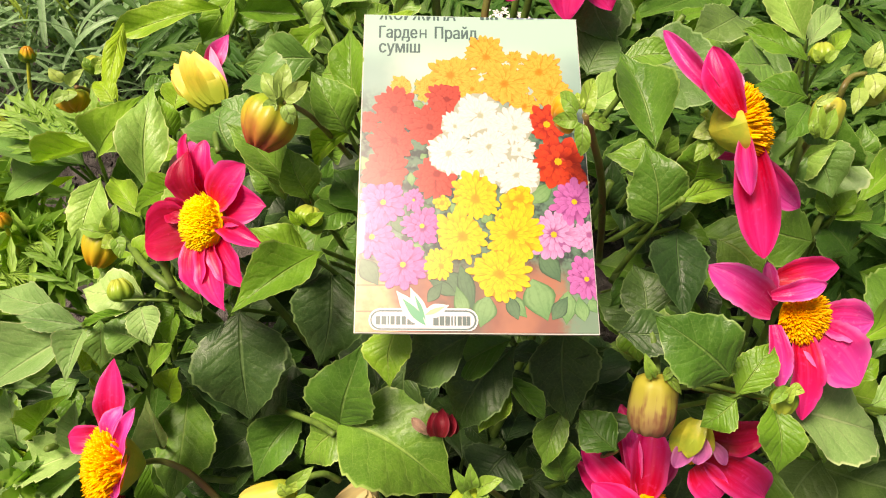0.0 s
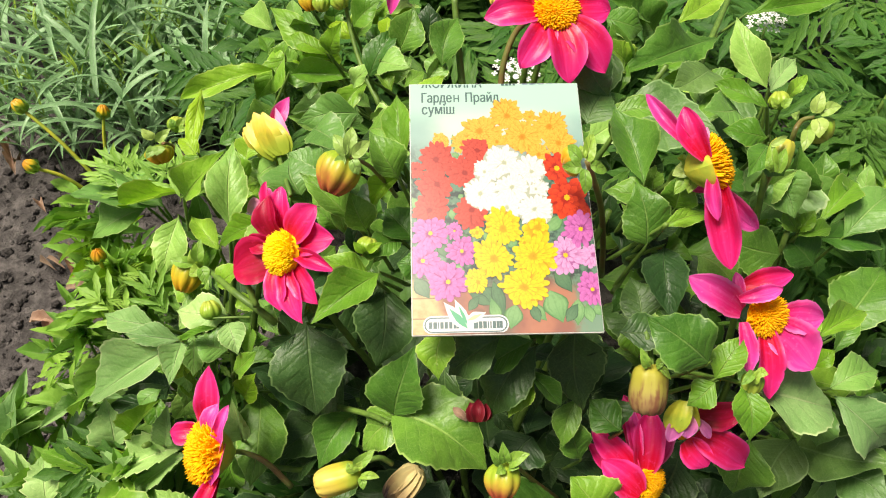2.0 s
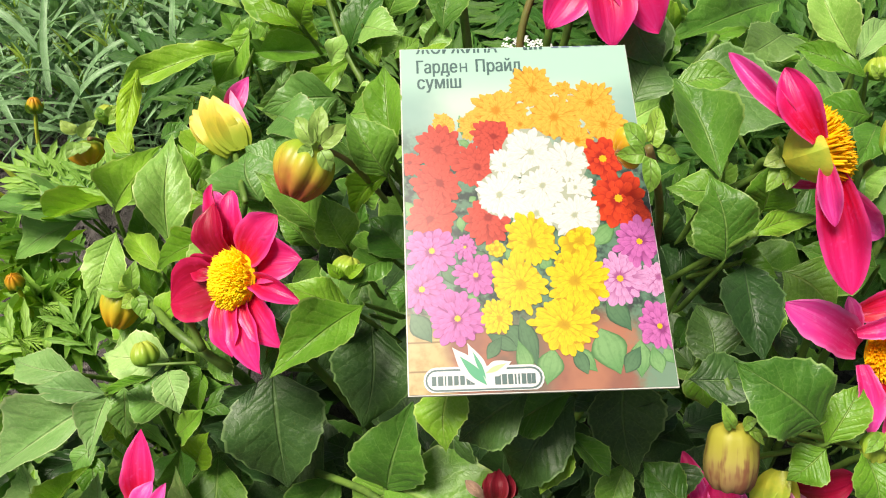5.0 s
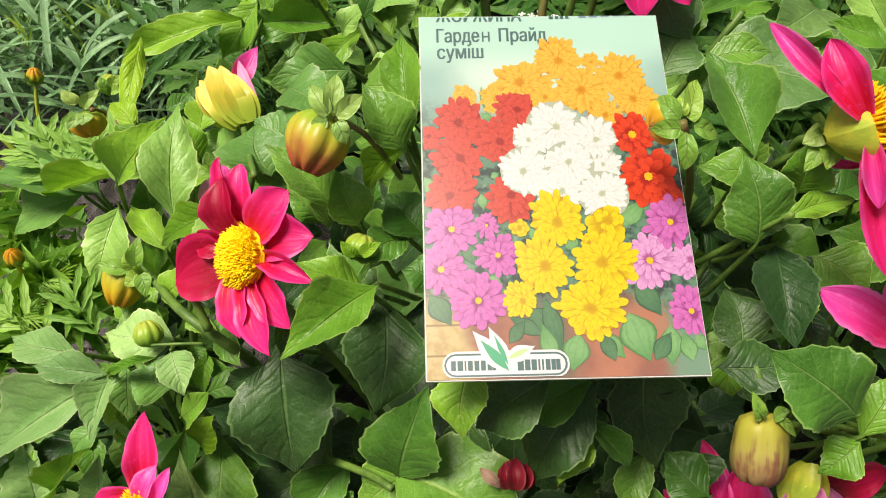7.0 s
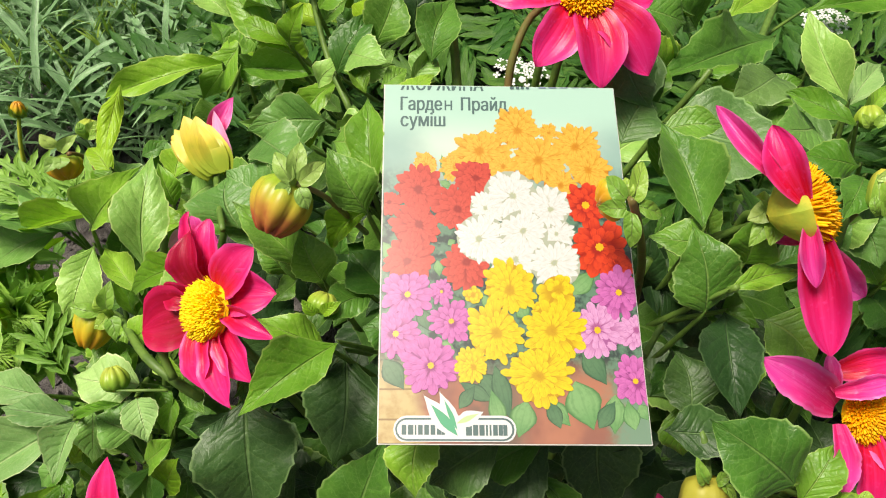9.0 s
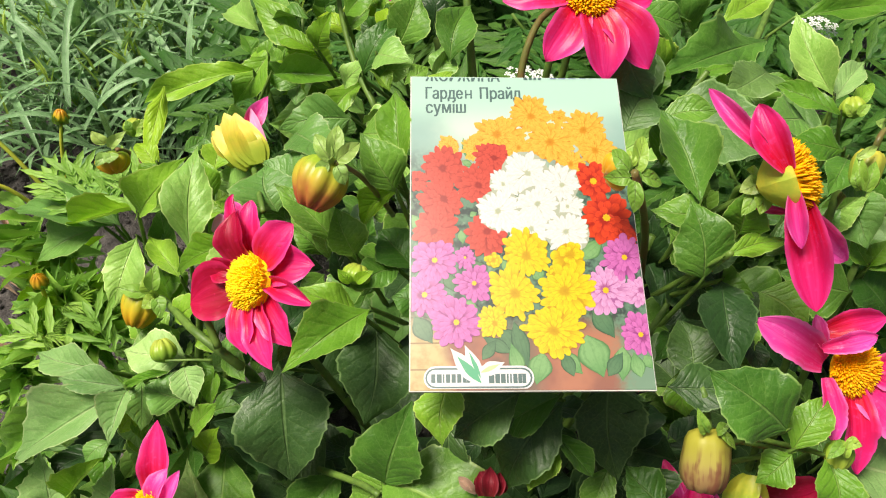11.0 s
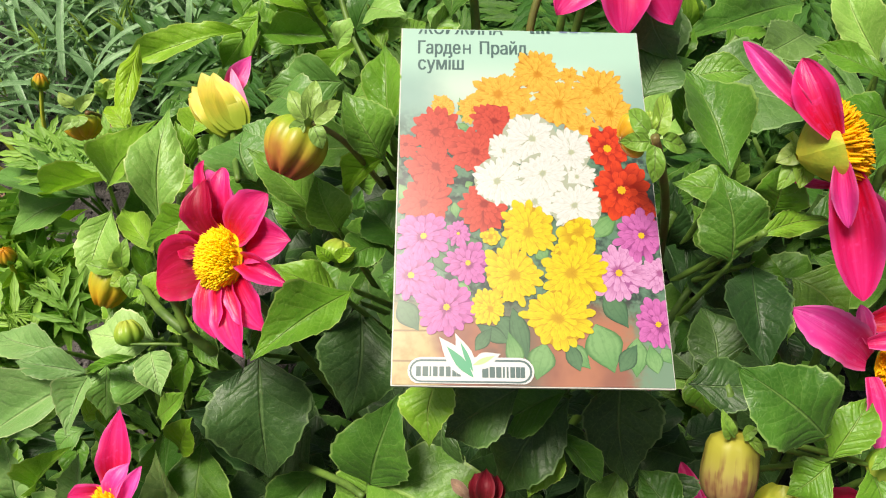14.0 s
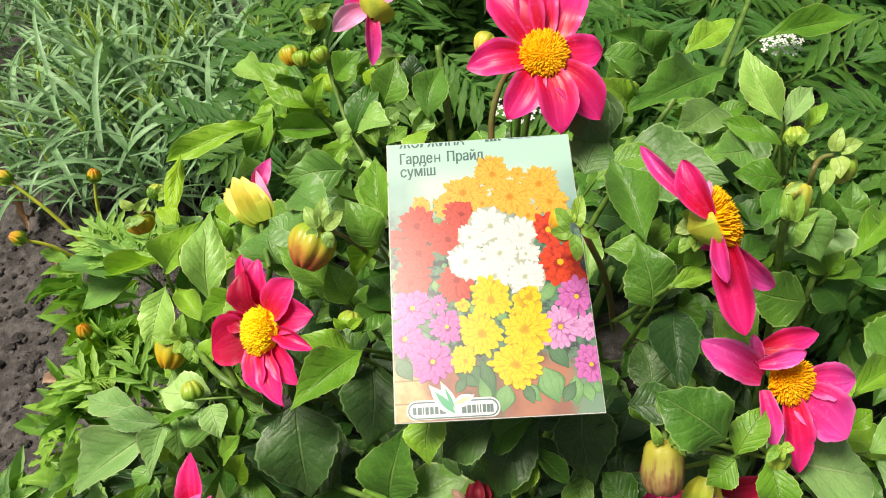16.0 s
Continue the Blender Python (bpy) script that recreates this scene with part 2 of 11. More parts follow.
# ---- shapes ----
U = [0, 0.08, 0.2, 0.35, 0.5, 0.7, 0.85, 0.95, 1]
PROFILE = {
    "ovate": [0.05, 0.28, 0.69, 0.97, 0.98, 0.68, 0.3, 0.08, 0.0],
    "broad": [0.05, 0.4, 0.82, 1.0, 0.96, 0.67, 0.31, 0.09, 0.0],
    "lance": [0.06, 0.25, 0.58, 0.88, 1.0, 0.82, 0.48, 0.18, 0.0],
    "petal": [0.46, 0.64, 0.84, 0.96, 1.0, 0.89, 0.58, 0.26, 0.04],
    "strap": [0.4, 0.55, 0.75, 0.9, 1.0, 0.9, 0.62, 0.3, 0.03],
    "bract": [0.55, 0.75, 0.95, 1.0, 0.94, 0.7, 0.4, 0.16, 0.0],
    "hook": [0.5, 0.72, 0.95, 1.0, 0.9, 0.5, 0.34, 0.26, 0.05],
    "blade": [0.7, 0.9, 1.0, 1.0, 0.95, 0.8, 0.55, 0.25, 0.0],
}
SHAPES = {}


def outline(profile, u):
    """The half-width of a profile at u, smoothed between its marks."""
    ws = PROFILE[profile]
    k = max(i for i in range(len(U) - 1) if U[i] <= u)
    h = U[k + 1] - U[k]

    def slope(i):
        if i == 0 or i == len(U) - 1:
            j = min(i, len(U) - 2)
            return (ws[j + 1] - ws[j]) / (U[j + 1] - U[j])
        return (ws[i + 1] - ws[i - 1]) / (U[i + 1] - U[i - 1])

    q = (u - U[k]) / h
    a, b = slope(k) * h, slope(k + 1) * h
    v = ws[k] * (1 + 2 * q) * (1 - q) ** 2 + a * q * (1 - q) ** 2 + ws[k + 1] * q * q * (3 - 2 * q) - b * q * q * (1 - q)
    return max(v, 0.0)


def blade(profile, arch=0.1, fold=0.15, curl=0.0, teeth=0.0, twist=0.0, nu=28, nv=8, kind=0):
    """A unit leaf or petal: 1 long along y, 1 wide along x. arch lifts its middle, fold makes a V along
    the rib, curl turns the sides, teeth cut a forward-pointing saw edge. Alike ones share a mesh."""
    key = (profile, arch, fold, curl, teeth, twist, nu, nv, kind)
    if key in SHAPES:
        return SHAPES[key]
    rng = random.Random(repr(key))
    ph1, ph2, lop = rng.uniform(0, 6.3), rng.uniform(0, 6.3), rng.uniform(-0.12, 0.12)
    leafy = profile in ("ovate", "broad", "lance")
    saws = [[rng.uniform(0.05, 0.16)], [rng.uniform(0.05, 0.16)]]
    for saw in saws:
        while saw[-1] < 0.97:
            saw.append(saw[-1] + rng.uniform(0.075, 0.15))
    vs, fs, uvs = [], [], []
    for i in range(nu + 1):
        u = i / nu
        w0 = 0.5 * outline(profile, u)
        sides = []
        for saw in saws:
            w = w0 * (1 + (0.09 * math.sin(5 * u + ph1 + (0 if saw is saws[0] else 2.4)) if leafy else 0))
            if teeth and leafy and saw[0] < u < saw[-1]:
                k = max(n for n in range(len(saw)) if saw[n] <= u)
                q = (u - saw[k]) / (saw[k + 1] - saw[k]) if k + 1 < len(saw) else 0
                w += teeth * 2.0 * (q ** 1.6 - 0.35) * min(1, 3.5 * (1 - u)) * (0.6 + 0.4 * math.sin(9 * k))
            elif teeth and 0 < i < nu:
                w *= 1 + teeth * rng.uniform(-0.6, 0.6)
            sides.append(max(w, 0.002 if 0 < i < nu else 0.0))
        spine = lop * math.sin(math.pi * u)
        for j in range(nv + 1):
            s = 2 * j / nv - 1
            w = sides[0] if s < 0 else sides[1]
            x = s * w
            z = arch * math.sin(math.pi * u) * (1 - 0.3 * u) + fold * abs(x) + curl * (s * s) * w
            z += (0.075 if leafy else 0.05) * math.sin(7 * u + ph1 + (2 if s > 0 else 0)) * abs(s) * (4 * u * (1 - u))
            z += 0.02 * math.sin(17 * u + ph2 + (1.3 if s > 0 else 0)) * abs(s) ** 3 * (4 * u * (1 - u)) * (profile != "bract")
            z += twist * x * (u - 0.5)
            if profile in ("petal", "strap", "hook"):
                z += 0.014 * math.cos(2.6 * math.pi * s) * math.sin(math.pi * u) + 0.035 * math.sin(5 * u + ph1) * s
            if leafy:
                puff = abs(math.sin(math.pi * 7 * (u - 0.26 * abs(s)))) * abs(s) ** 0.5 * (1 - s * s)
                z += 0.03 * puff * (4 * u * (1 - u))
                z -= 0.1 * max(0, u - 0.75) ** 1.5
            y = u + (0.03 * abs(s) * (1 - u) if profile in ("ovate", "broad") else 0)
            vs.append((x + spine + 0.01 * math.sin(9 * u + ph2) * s, y, z))
            uvs.append(((s + 1) / 2, u))
    for i in range(nu):
        for j in range(nv):
            a = i * (nv + 1) + j
            fs.append((a, a + 1, a + nv + 2, a + nv + 1))
    SHAPES[key] = mesh_of("blade_" + profile, vs, fs, uvs)
    return SHAPES[key]


def mesh_of(name, vs, fs, uvs=None, smooth=True):
    me = bpy.data.meshes.new(name)
    me.from_pydata(vs, [], fs)
    if uvs is not None:
        layer = me.uv_layers.new(name="uv")
        idx = np.empty(len(me.loops), int)
        me.loops.foreach_get("vertex_index", idx)
        layer.data.foreach_set("uv", np.array(uvs, float)[idx].ravel())
    if smooth:
        me.polygons.foreach_set("use_smooth", np.ones(len(me.polygons), bool))
    me.update()
    return me


def along(b, t, n, w, deep=None):
    """The matrix that lays a unit shape from b to t, with its front towards n and w metres wide."""
    b, y = Vector(b), Vector(t) - Vector(b)
    ln = y.length
    y = y / ln
    z = Vector(n)
    z = z - z.dot(y) * y
    z = z.normalized() if z.length > 1e-5 else y.orthogonal().normalized()
    x = y.cross(z)
    d = deep or ln
    return Matrix(((x.x * w, y.x * ln, z.x * d, b.x), (x.y * w, y.y * ln, z.y * d, b.y), (x.z * w, y.z * ln, z.z * d, b.z), (0, 0, 0, 1)))


TINTED = {}


def with_material(me, material):
    """The mesh with that material: meshes are shared shape by shape and material by material."""
    key = (me.name, material)
    if key not in TINTED:
        cp = me.copy() if me.materials else me
        if me.materials:
            cp.materials.clear()
        cp.materials.append(MAT[material])
        TINTED[key] = cp
    return TINTED[key]


WORLD = {}


def part(name, me, material, parent, m=Matrix(), label=""):
    """One mesh as a part of a thing or of a part; m is its pose in the world."""
    ob = new(name, with_material(me, material) if material else me)
    ob.parent = parent
    ob.matrix_basis = WORLD[parent.name].inverted() @ m
    WORLD[ob.name] = m
    return tagged(ob, label) if label else ob


def thing(name, at, label, category, group="", kind=""):
    ob = new(name)
    ob.location = at
    WORLD[ob.name] = Matrix.Translation(at)
    ob.empty_display_size = 0.02
    return tagged(ob, label, category, group, kind)


def tube(points, r0, r1, sides=7, steps=4):
    """A tapered round stalk through the points."""
    pts = [Vector(p) for p in points]
    fine = []
    for i in range(len(pts) - 1):
        p0, p1, p2, p3 = pts[max(i - 1, 0)], pts[i], pts[i + 1], pts[min(i + 2, len(pts) - 1)]
        for k in range(steps):
            s = k / steps
            fine.append(0.5 * (2 * p1 + (p2 - p0) * s + (2 * p0 - 5 * p1 + 4 * p2 - p3) * s * s + (3 * p1 - p0 - 3 * p2 + p3) * s ** 3))
    fine.append(pts[-1])
    vs, fs = [], []
    side = (fine[-1] - fine[0]).orthogonal().normalized()
    for i, p in enumerate(fine):
        d = (fine[min(i + 1, len(fine) - 1)] - fine[max(i - 1, 0)]).normalized()
        side = (side - side.dot(d) * d).normalized()
        up = d.cross(side)
        r = r0 + (r1 - r0) * i / (len(fine) - 1)
        for k in range(sides):
            a = 2 * math.pi * k / sides
            vs.append(p + r * (math.cos(a) * side + math.sin(a) * up))
    for i in range(len(fine) - 1):
        for k in range(sides):
            a, b = i * sides + k, i * sides + (k + 1) % sides
            fs.append((a, b, b + sides, a + sides))
    fs.append(tuple(range(sides - 1, -1, -1)))
    fs.append(tuple((len(fine) - 1) * sides + k for k in range(sides)))
    return mesh_of("stalk", vs, fs)


def stem(plant, points, r0=0.003, r1=0.002, material="stem_green", name="stem", label=""):
    return part(name, tube(points, r0, r1), material, plant, Matrix(), label)


PETIOLE = tube([(0, 0, 0), (0, 0.35, 0.05), (0, 0.7, 0.06), (0, 1, 0)], 0.5, 0.35, 5, 2)


def petiole(plant, a, b, w=0.003):
    """The little stalk of a leaf, from a to b."""
    return part("petiole", PETIOLE, "stem_green", plant, along(a, b, (0, 0, 1), w, w))


leaf_count = [0]


def leaf(plant, b, t, w, n, profile="ovate", tone="mid", arch=0.1, fold=0.15, curl=0.0, teeth=0.028, label="", stalk=True):
    leaf_count[0] += 1
    ob = part("leaf", blade(profile, arch, fold, curl, teeth, 0.0, 44, 10, leaf_count[0] % 5), "leaf_" + tone if "leaf_" + tone in MAT else tone, plant, along(b, t, n, w * 1.1), label)
    if stalk:
        b = Vector(b)
        base = WORLD[plant.name].translation
        way = b - Vector(t)
        way.normalize()
        end = b + 0.008 * way + Vector(((base.x - b.x) * 0.12, (base.y - b.y) * 0.12 + 0.012, -0.035))
        petiole(plant, end, b, 0.0028)
    return ob


def lathe(profile, sides=20, ribs=5, depth=0.06, top=True, scallop=0.0):
    """A unit bud along y from 0 to 1, profile gives its radius, with shallow lengthwise ribs."""
    vs, fs, uvs = [], [], []
    n, widest = len(profile), 2 * max(profile) if top else 1
    for i, r in enumerate(profile):
        r = r / widest
        u = i / (n - 1)
        for k in range(sides + 1):
            a = 2 * math.pi * k / sides
            q = r * (1 + depth * abs(math.cos(ribs * a / 2)) - depth / 2 + 0.03 * math.sin(3 * a + 5 * u))
            lift = scallop * (abs(math.cos(ribs * a / 2)) - 0.6) * u ** 3 - (scallop * 1.2 if top and i == n - 1 else 0)
            vs.append((q * math.cos(a), u + lift, q * math.sin(a)))
            uvs.append((k / sides, u))
    for i in range(n - 1):
        for k in range(sides):
            a = i * (sides + 1) + k
            fs.append((a, a + sides + 1, a + sides + 2, a + 1))
    return mesh_of("bud_shape", vs, fs, uvs)


BUD = {
    "round": lathe([0.1, 0.4, 0.54, 0.6, 0.62, 0.61, 0.57, 0.5, 0.4, 0.26, 0.02], 48, 8, 0.16, True, 0.09),
    "barrel": lathe([0.12, 0.34, 0.39, 0.4, 0.41, 0.42, 0.42, 0.41, 0.38, 0.3, 0.03], 48, 8, 0.045, True, 0.045),
    "goblet": lathe([0.05, 0.26, 0.36, 0.4, 0.41, 0.41, 0.4, 0.37, 0.3, 0.02], 42, 7, 0.14, True, 0.12),
    "cup": lathe([0.1, 0.42, 0.62, 0.8, 0.92, 1.0], 24, 8, 0.07, False),
}


def bud(plant, b, t, width, shape="round", material="bud_green", label="", name="bud"):
    m = along(b, t, (0.3, -0.5, 1), width, width)
    return part(name, BUD[shape], material, plant, m, label)


def bract(owner, b, t, w, n, material="bract_green", arch=0.12):
    return part("bract", blade("bract", arch, 0.1, 0.12, 0.0), material, owner, along(b, t, n, w))


def floret_disc(seed, thick=0.055, count=230, long=1.0):
    """A dome of narrow pointed florets: unit radius, axis y, height up to about 1."""
    rng = random.Random(seed)
    vs, fs = [], []
    for i in range(10):
        for k in range(20):
            a = 2 * math.pi * k / 20
            th = 0.5 * math.pi * i / 9
            vs.append((0.9 * math.cos(th) * math.cos(a), 0.68 * math.sin(th), 0.9 * math.cos(th) * math.sin(a)))
    for i in range(9):
        for k in range(20):
            fs.append((i * 20 + k, (i + 1) * 20 + k, (i + 1) * 20 + (k + 1) % 20, i * 20 + (k + 1) % 20))
    for i in range(count):
        q = math.sqrt((i + 0.5) / count)
        a = i * 2.39996 + rng.uniform(-0.15, 0.15)
        th = math.acos(min(1, q * 0.98))
        o = Vector((0.87 * math.cos(th) * math.cos(a), 0.62 * math.sin(th), 0.87 * math.cos(th) * math.sin(a)))
        d = Vector((math.cos(a) * (0.12 + 0.5 * q), 0.85 - 0.25 * q, math.sin(a) * (0.12 + 0.5 * q)))
        d += Vector((rng.uniform(-0.2, 0.2), 0, rng.uniform(-0.2, 0.2)))
        d.normalize()
        ln = long * rng.uniform(0.42, 0.68) * (0.75 + 0.4 * q)
        s1 = d.orthogonal().normalized() * thick
        s2 = d.cross(s1)
        n0 = len(vs)
        for lvl, sc in ((0, 1.15), (0.5, 0.95), (0.85, 0.6)):
            for c in range(4):
                e = (s1, s2, -s1, -s2)[c]
                vs.append(o + d * ln * lvl * (1 if lvl < 0.9 else rng.uniform(0.88, 1.15)) + e * sc)
        vs.append(o + d * ln * rng.uniform(0.95, 1.1))
        for lv in range(2):
            for c in range(4):
                p, r = n0 + lv * 4 + c, n0 + lv * 4 + (c + 1) % 4
                fs.append((p, r, r + 4, p + 4))
        for c in range(4):
            fs.append((n0 + 8 + c, n0 + 8 + (c + 1) % 4, n0 + 12))
    return mesh_of("floret_disc", vs, fs)


DISCS = [floret_disc(1, 0.046, 860, 0.46), floret_disc(2, 0.05, 700, 0.62)]


def flower(plant, c, face, r, label, disc_height=1.0, which=0, cup_material="calyx", cup=0.9, tone="floret_orange"):
    """A single dahlia: green cup behind, domed disc of florets in front. Petals are added with petal()."""
    c, f = Vector(c), Vector(face).normalized()
    side = f.orthogonal()
    ob = part("flower", BUD["cup"], cup_material, plant, along(c - f * r * 0.95, c - f * r * 0.1, side, r * cup, r * cup), label)
    part("disc", DISCS[which], tone, ob, along(c - f * r * 0.2, c + f * r * (disc_height - 0.2), side, r, r))
    return ob


def hash_of(p):
    """A small whole number that differs from place to place."""
    return int(abs(p[0] * 9973 + p[2] * 7919) * 100) % 3


def petal(owner, b, t, w, n, material="petal_magenta", arch=0.12, fold=0.1, curl=0.15, profile="petal", rag=0.018):
    return part("petal", blade(profile, arch, fold, curl, rag, 0.0, 22, 10, hash_of(t)), material, owner, along(b, t, n, w))



# ---- ground ----
def steps(lo, hi, near_lo, near_hi, fine):
    """Fine steps inside, growing steps outside."""
    mid = list(np.arange(near_lo, near_hi, fine))
    left, right, d = [], [], fine
    a, b = near_lo, near_hi
    while a > lo:
        d *= 1.6
        a -= d
        left.append(a)
    d = fine
    while b < hi:
        right.append(b)
        d *= 1.6
        b += d
    return sorted(left) + mid + right + [b]


def soil_height(x, y):
    h = 0.02 * noise.noise(Vector((x * 3, y * 3, 0.3))) + 0.012 * noise.noise(Vector((x * 14, y * 14, 2.1)))
    return h + 0.007 * noise.noise(Vector((x * 45, y * 45, 7.7))) + 0.003 * noise.noise(Vector((x * 110, y * 110, 1.7))) - 0.005


xs, ys = steps(-1500, 1500, -0.9, 0.7, 0.008), steps(-1500, 1500, 0.0, 1.5, 0.008)
vs = [(x, y, soil_height(x, y) if abs(x) < 3 and abs(y) < 4 else 0.0) for y in ys for x in xs]
nx = len(xs)
fs = [(j * nx + i, j * nx + i + 1, (j + 1) * nx + i + 1, (j + 1) * nx + i) for j in range(len(ys) - 1) for i in range(nx - 1)]
ground = new("ground", with_material(mesh_of("ground", vs, fs), "soil"))
tagged(ground, "dark crumbly garden soil between the plants", "soil", kind="structure")

rng = random.Random(5)
vs, fs = [], []
for i in range(3400):
    x, y = rng.uniform(-0.75, -0.27), rng.uniform(0.15, 1.0)
    if i > 3000:
        x, y = rng.uniform(0.2, 0.6), rng.uniform(0.1, 1.0)
    r = rng.choice((0.0012, 0.0016, 0.002, 0.0025, 0.003, 0.004, 0.006)) * rng.uniform(0.7, 1.3)
    z = soil_height(x, y)
    n0 = len(vs)
    for k, (lat, num) in enumerate(((-0.6, 5), (0.15, 6), (0.75, 4))):
        for c in range(num):
            a = 2 * math.pi * c / num + k
            q = r * math.sqrt(1 - lat * lat) * rng.uniform(0.75, 1.25)
            vs.append((x + q * math.cos(a), y + q * math.sin(a), z + r * (lat + 0.3) * rng.uniform(0.8, 1.2)))
    bm = bmesh.new()
    for p in vs[n0:]:
        bm.verts.new(p)
    bm.verts.index_update()
    hull = bmesh.ops.convex_hull(bm, input=bm.verts)
    fs += [tuple(n0 + v.index for v in f.verts) for f in bm.faces]
    bm.free()
clods = new("soil_clods", with_material(mesh_of("soil_clods", vs, fs, None, False), "soil"))
tagged(clods, "loose crumbs and clods of dark soil", "soil", kind="stuff")

# ---- the dahlias ----
DAHLIA = "bushy dwarf dahlia with magenta flowers and broad green leaves"
dahlia = thing("dahlia_plant", (0.03, 0.27, 0.0), "bushy dwarf dahlia with magenta flowers, a seed packet lying on it", "flower", "dahlias in the bed")
dahlia_left = thing("dahlia_plant", (-0.19, 0.34, 0.0), "young dahlia with grey-green leaves and unopened buds", "flower", "dahlias in the bed")
dahlia_back = thing("dahlia_plant", (0.05, 0.47, 0.0), "tall dahlia with one open magenta flower behind the packet", "flower", "dahlias in the bed")
dahlia_right = thing("dahlia_plant", (0.24, 0.33, 0.0), "dahlia with pale green leaves and yellow-green buds", "flower", "dahlias in the bed")


def main_stems(plant, ends, r0=0.0032):
    """Thick stems from the root to the plant's heads."""
    b = WORLD[plant.name].translation
    for e in ends:
        e = Vector(e)
        mid = b.lerp(e, 0.5) + Vector((0, 0, 0.03))
        stem(plant, [b + Vector((0, 0, -0.02)), mid, e], r0, 0.0019)


main_stems(dahlia, [(-0.075, 0.27, 0.35), (-0.01, 0.29, 0.38), (0.1, 0.29, 0.38), (-0.1, 0.21, 0.24), (0.04, 0.18, 0.26), (0.09, 0.28, 0.3)])
main_stems(dahlia_left, [(-0.12, 0.33, 0.35), (-0.2, 0.38, 0.28), (-0.14, 0.27, 0.3), (-0.1, 0.4, 0.33), (-0.18, 0.22, 0.25)])
main_stems(dahlia_back, [(-0.06, 0.46, 0.35), (0.06, 0.39, 0.42), (0.0, 0.43, 0.4), (0.17, 0.46, 0.36), (0.08, 0.36, 0.36)])
main_stems(dahlia_right, [(0.2, 0.33, 0.38), (0.23, 0.33, 0.32), (0.2, 0.24, 0.29), (0.28, 0.26, 0.24)])


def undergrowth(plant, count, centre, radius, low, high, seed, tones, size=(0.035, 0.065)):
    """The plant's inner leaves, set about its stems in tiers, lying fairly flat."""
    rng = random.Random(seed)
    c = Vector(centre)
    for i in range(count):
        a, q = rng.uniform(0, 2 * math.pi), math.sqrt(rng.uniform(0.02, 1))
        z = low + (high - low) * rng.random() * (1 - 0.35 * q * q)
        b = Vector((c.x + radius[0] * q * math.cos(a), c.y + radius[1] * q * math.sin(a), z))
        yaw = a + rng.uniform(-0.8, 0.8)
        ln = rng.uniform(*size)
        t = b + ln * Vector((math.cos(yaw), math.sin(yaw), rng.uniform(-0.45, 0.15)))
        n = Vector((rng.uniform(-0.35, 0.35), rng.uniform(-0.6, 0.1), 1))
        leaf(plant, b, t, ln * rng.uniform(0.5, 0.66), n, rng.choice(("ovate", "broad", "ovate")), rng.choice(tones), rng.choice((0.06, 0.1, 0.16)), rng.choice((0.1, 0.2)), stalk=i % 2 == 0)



# flowers of the middle dahlia
fl = flower(dahlia, (-0.0776, 0.2602, 0.3804), (-0.73, -0.4, 0.55), 0.0121, "magenta single dahlia flower with domed orange-yellow disc, upright and fully open", 1.25, 0, "calyx", 0.9, "floret")
petal(fl, (-0.0839, 0.2808, 0.3885), (-0.0893, 0.2936, 0.4015), 0.0067, (-0.37, -0.58, 0.72), "petal_magenta", 0.12, 0.4, 0.15, "strap")
petal(fl, (-0.0778, 0.2707, 0.3835), (-0.0808, 0.2905, 0.4007), 0.0146, (-0.37, -0.58, 0.72), "petal_magenta", 0.12, 0.1, 0.15, "petal")
petal(fl, (-0.0822, 0.2695, 0.3830), (-0.0871, 0.2846, 0.3996), 0.0152, (-0.37, -0.58, 0.72), "petal_red", 0.12, 0.1, 0.3, "petal")
petal(fl, (-0.0739, 0.2662, 0.3860), (-0.0592, 0.2725, 0.4041), 0.0193, (-0.37, -0.58, 0.72), "petal_magenta", 0.12, 0.1, 0.15, "petal")
petal(fl, (-0.0717, 0.2640, 0.3826), (-0.0492, 0.2574, 0.3930), 0.0187, (-0.37, -0.58, 0.72), "petal_magenta", 0.12, 0.1, 0.15, "petal")
petal(fl, (-0.0711, 0.2593, 0.3819), (-0.0486, 0.2447, 0.3831), 0.0096, (-0.37, -0.58, 0.72), "petal_magenta", 0.12, 0.3, 0.15, "strap")
petal(fl, (-0.0732, 0.2583, 0.3773), (-0.0590, 0.2353, 0.3674), 0.0148, (-0.37, -0.58, 0.72), "petal_magenta", 0.12, 0.1, 0.15, "petal")
petal(fl, (-0.0764, 0.2565, 0.3755), (-0.0673, 0.2281, 0.3601), 0.0141, (-0.37, -0.58, 0.72), "petal_magenta", 0.08, 0.1, 0.15, "petal")
petal(fl, (-0.0808, 0.2571, 0.3751), (-0.0800, 0.2367, 0.3604), 0.0142, (-0.37, -0.58, 0.72), "petal_magenta", 0.12, 0.1, 0.15, "petal")
petal(fl, (-0.0831, 0.2615, 0.3761), (-0.1084, 0.2619, 0.3662), 0.0266, (-0.37, -0.58, 0.72), "petal_red", 0.06, 0.1, 0.25, "petal")
petal(fl, (-0.0836, 0.2661, 0.3809), (-0.0995, 0.2726, 0.3794), 0.0113, (-0.37, -0.58, 0.72), "petal_red", 0.12, 0.1, 0.25, "petal")
fl = flower(dahlia, (-0.1230, 0.1884, 0.2983), (-0.81, -0.28, 0.51), 0.0161, "magenta single dahlia flower with domed orange-yellow disc, turned to one side", 1, 1, "calyx", 0.9)
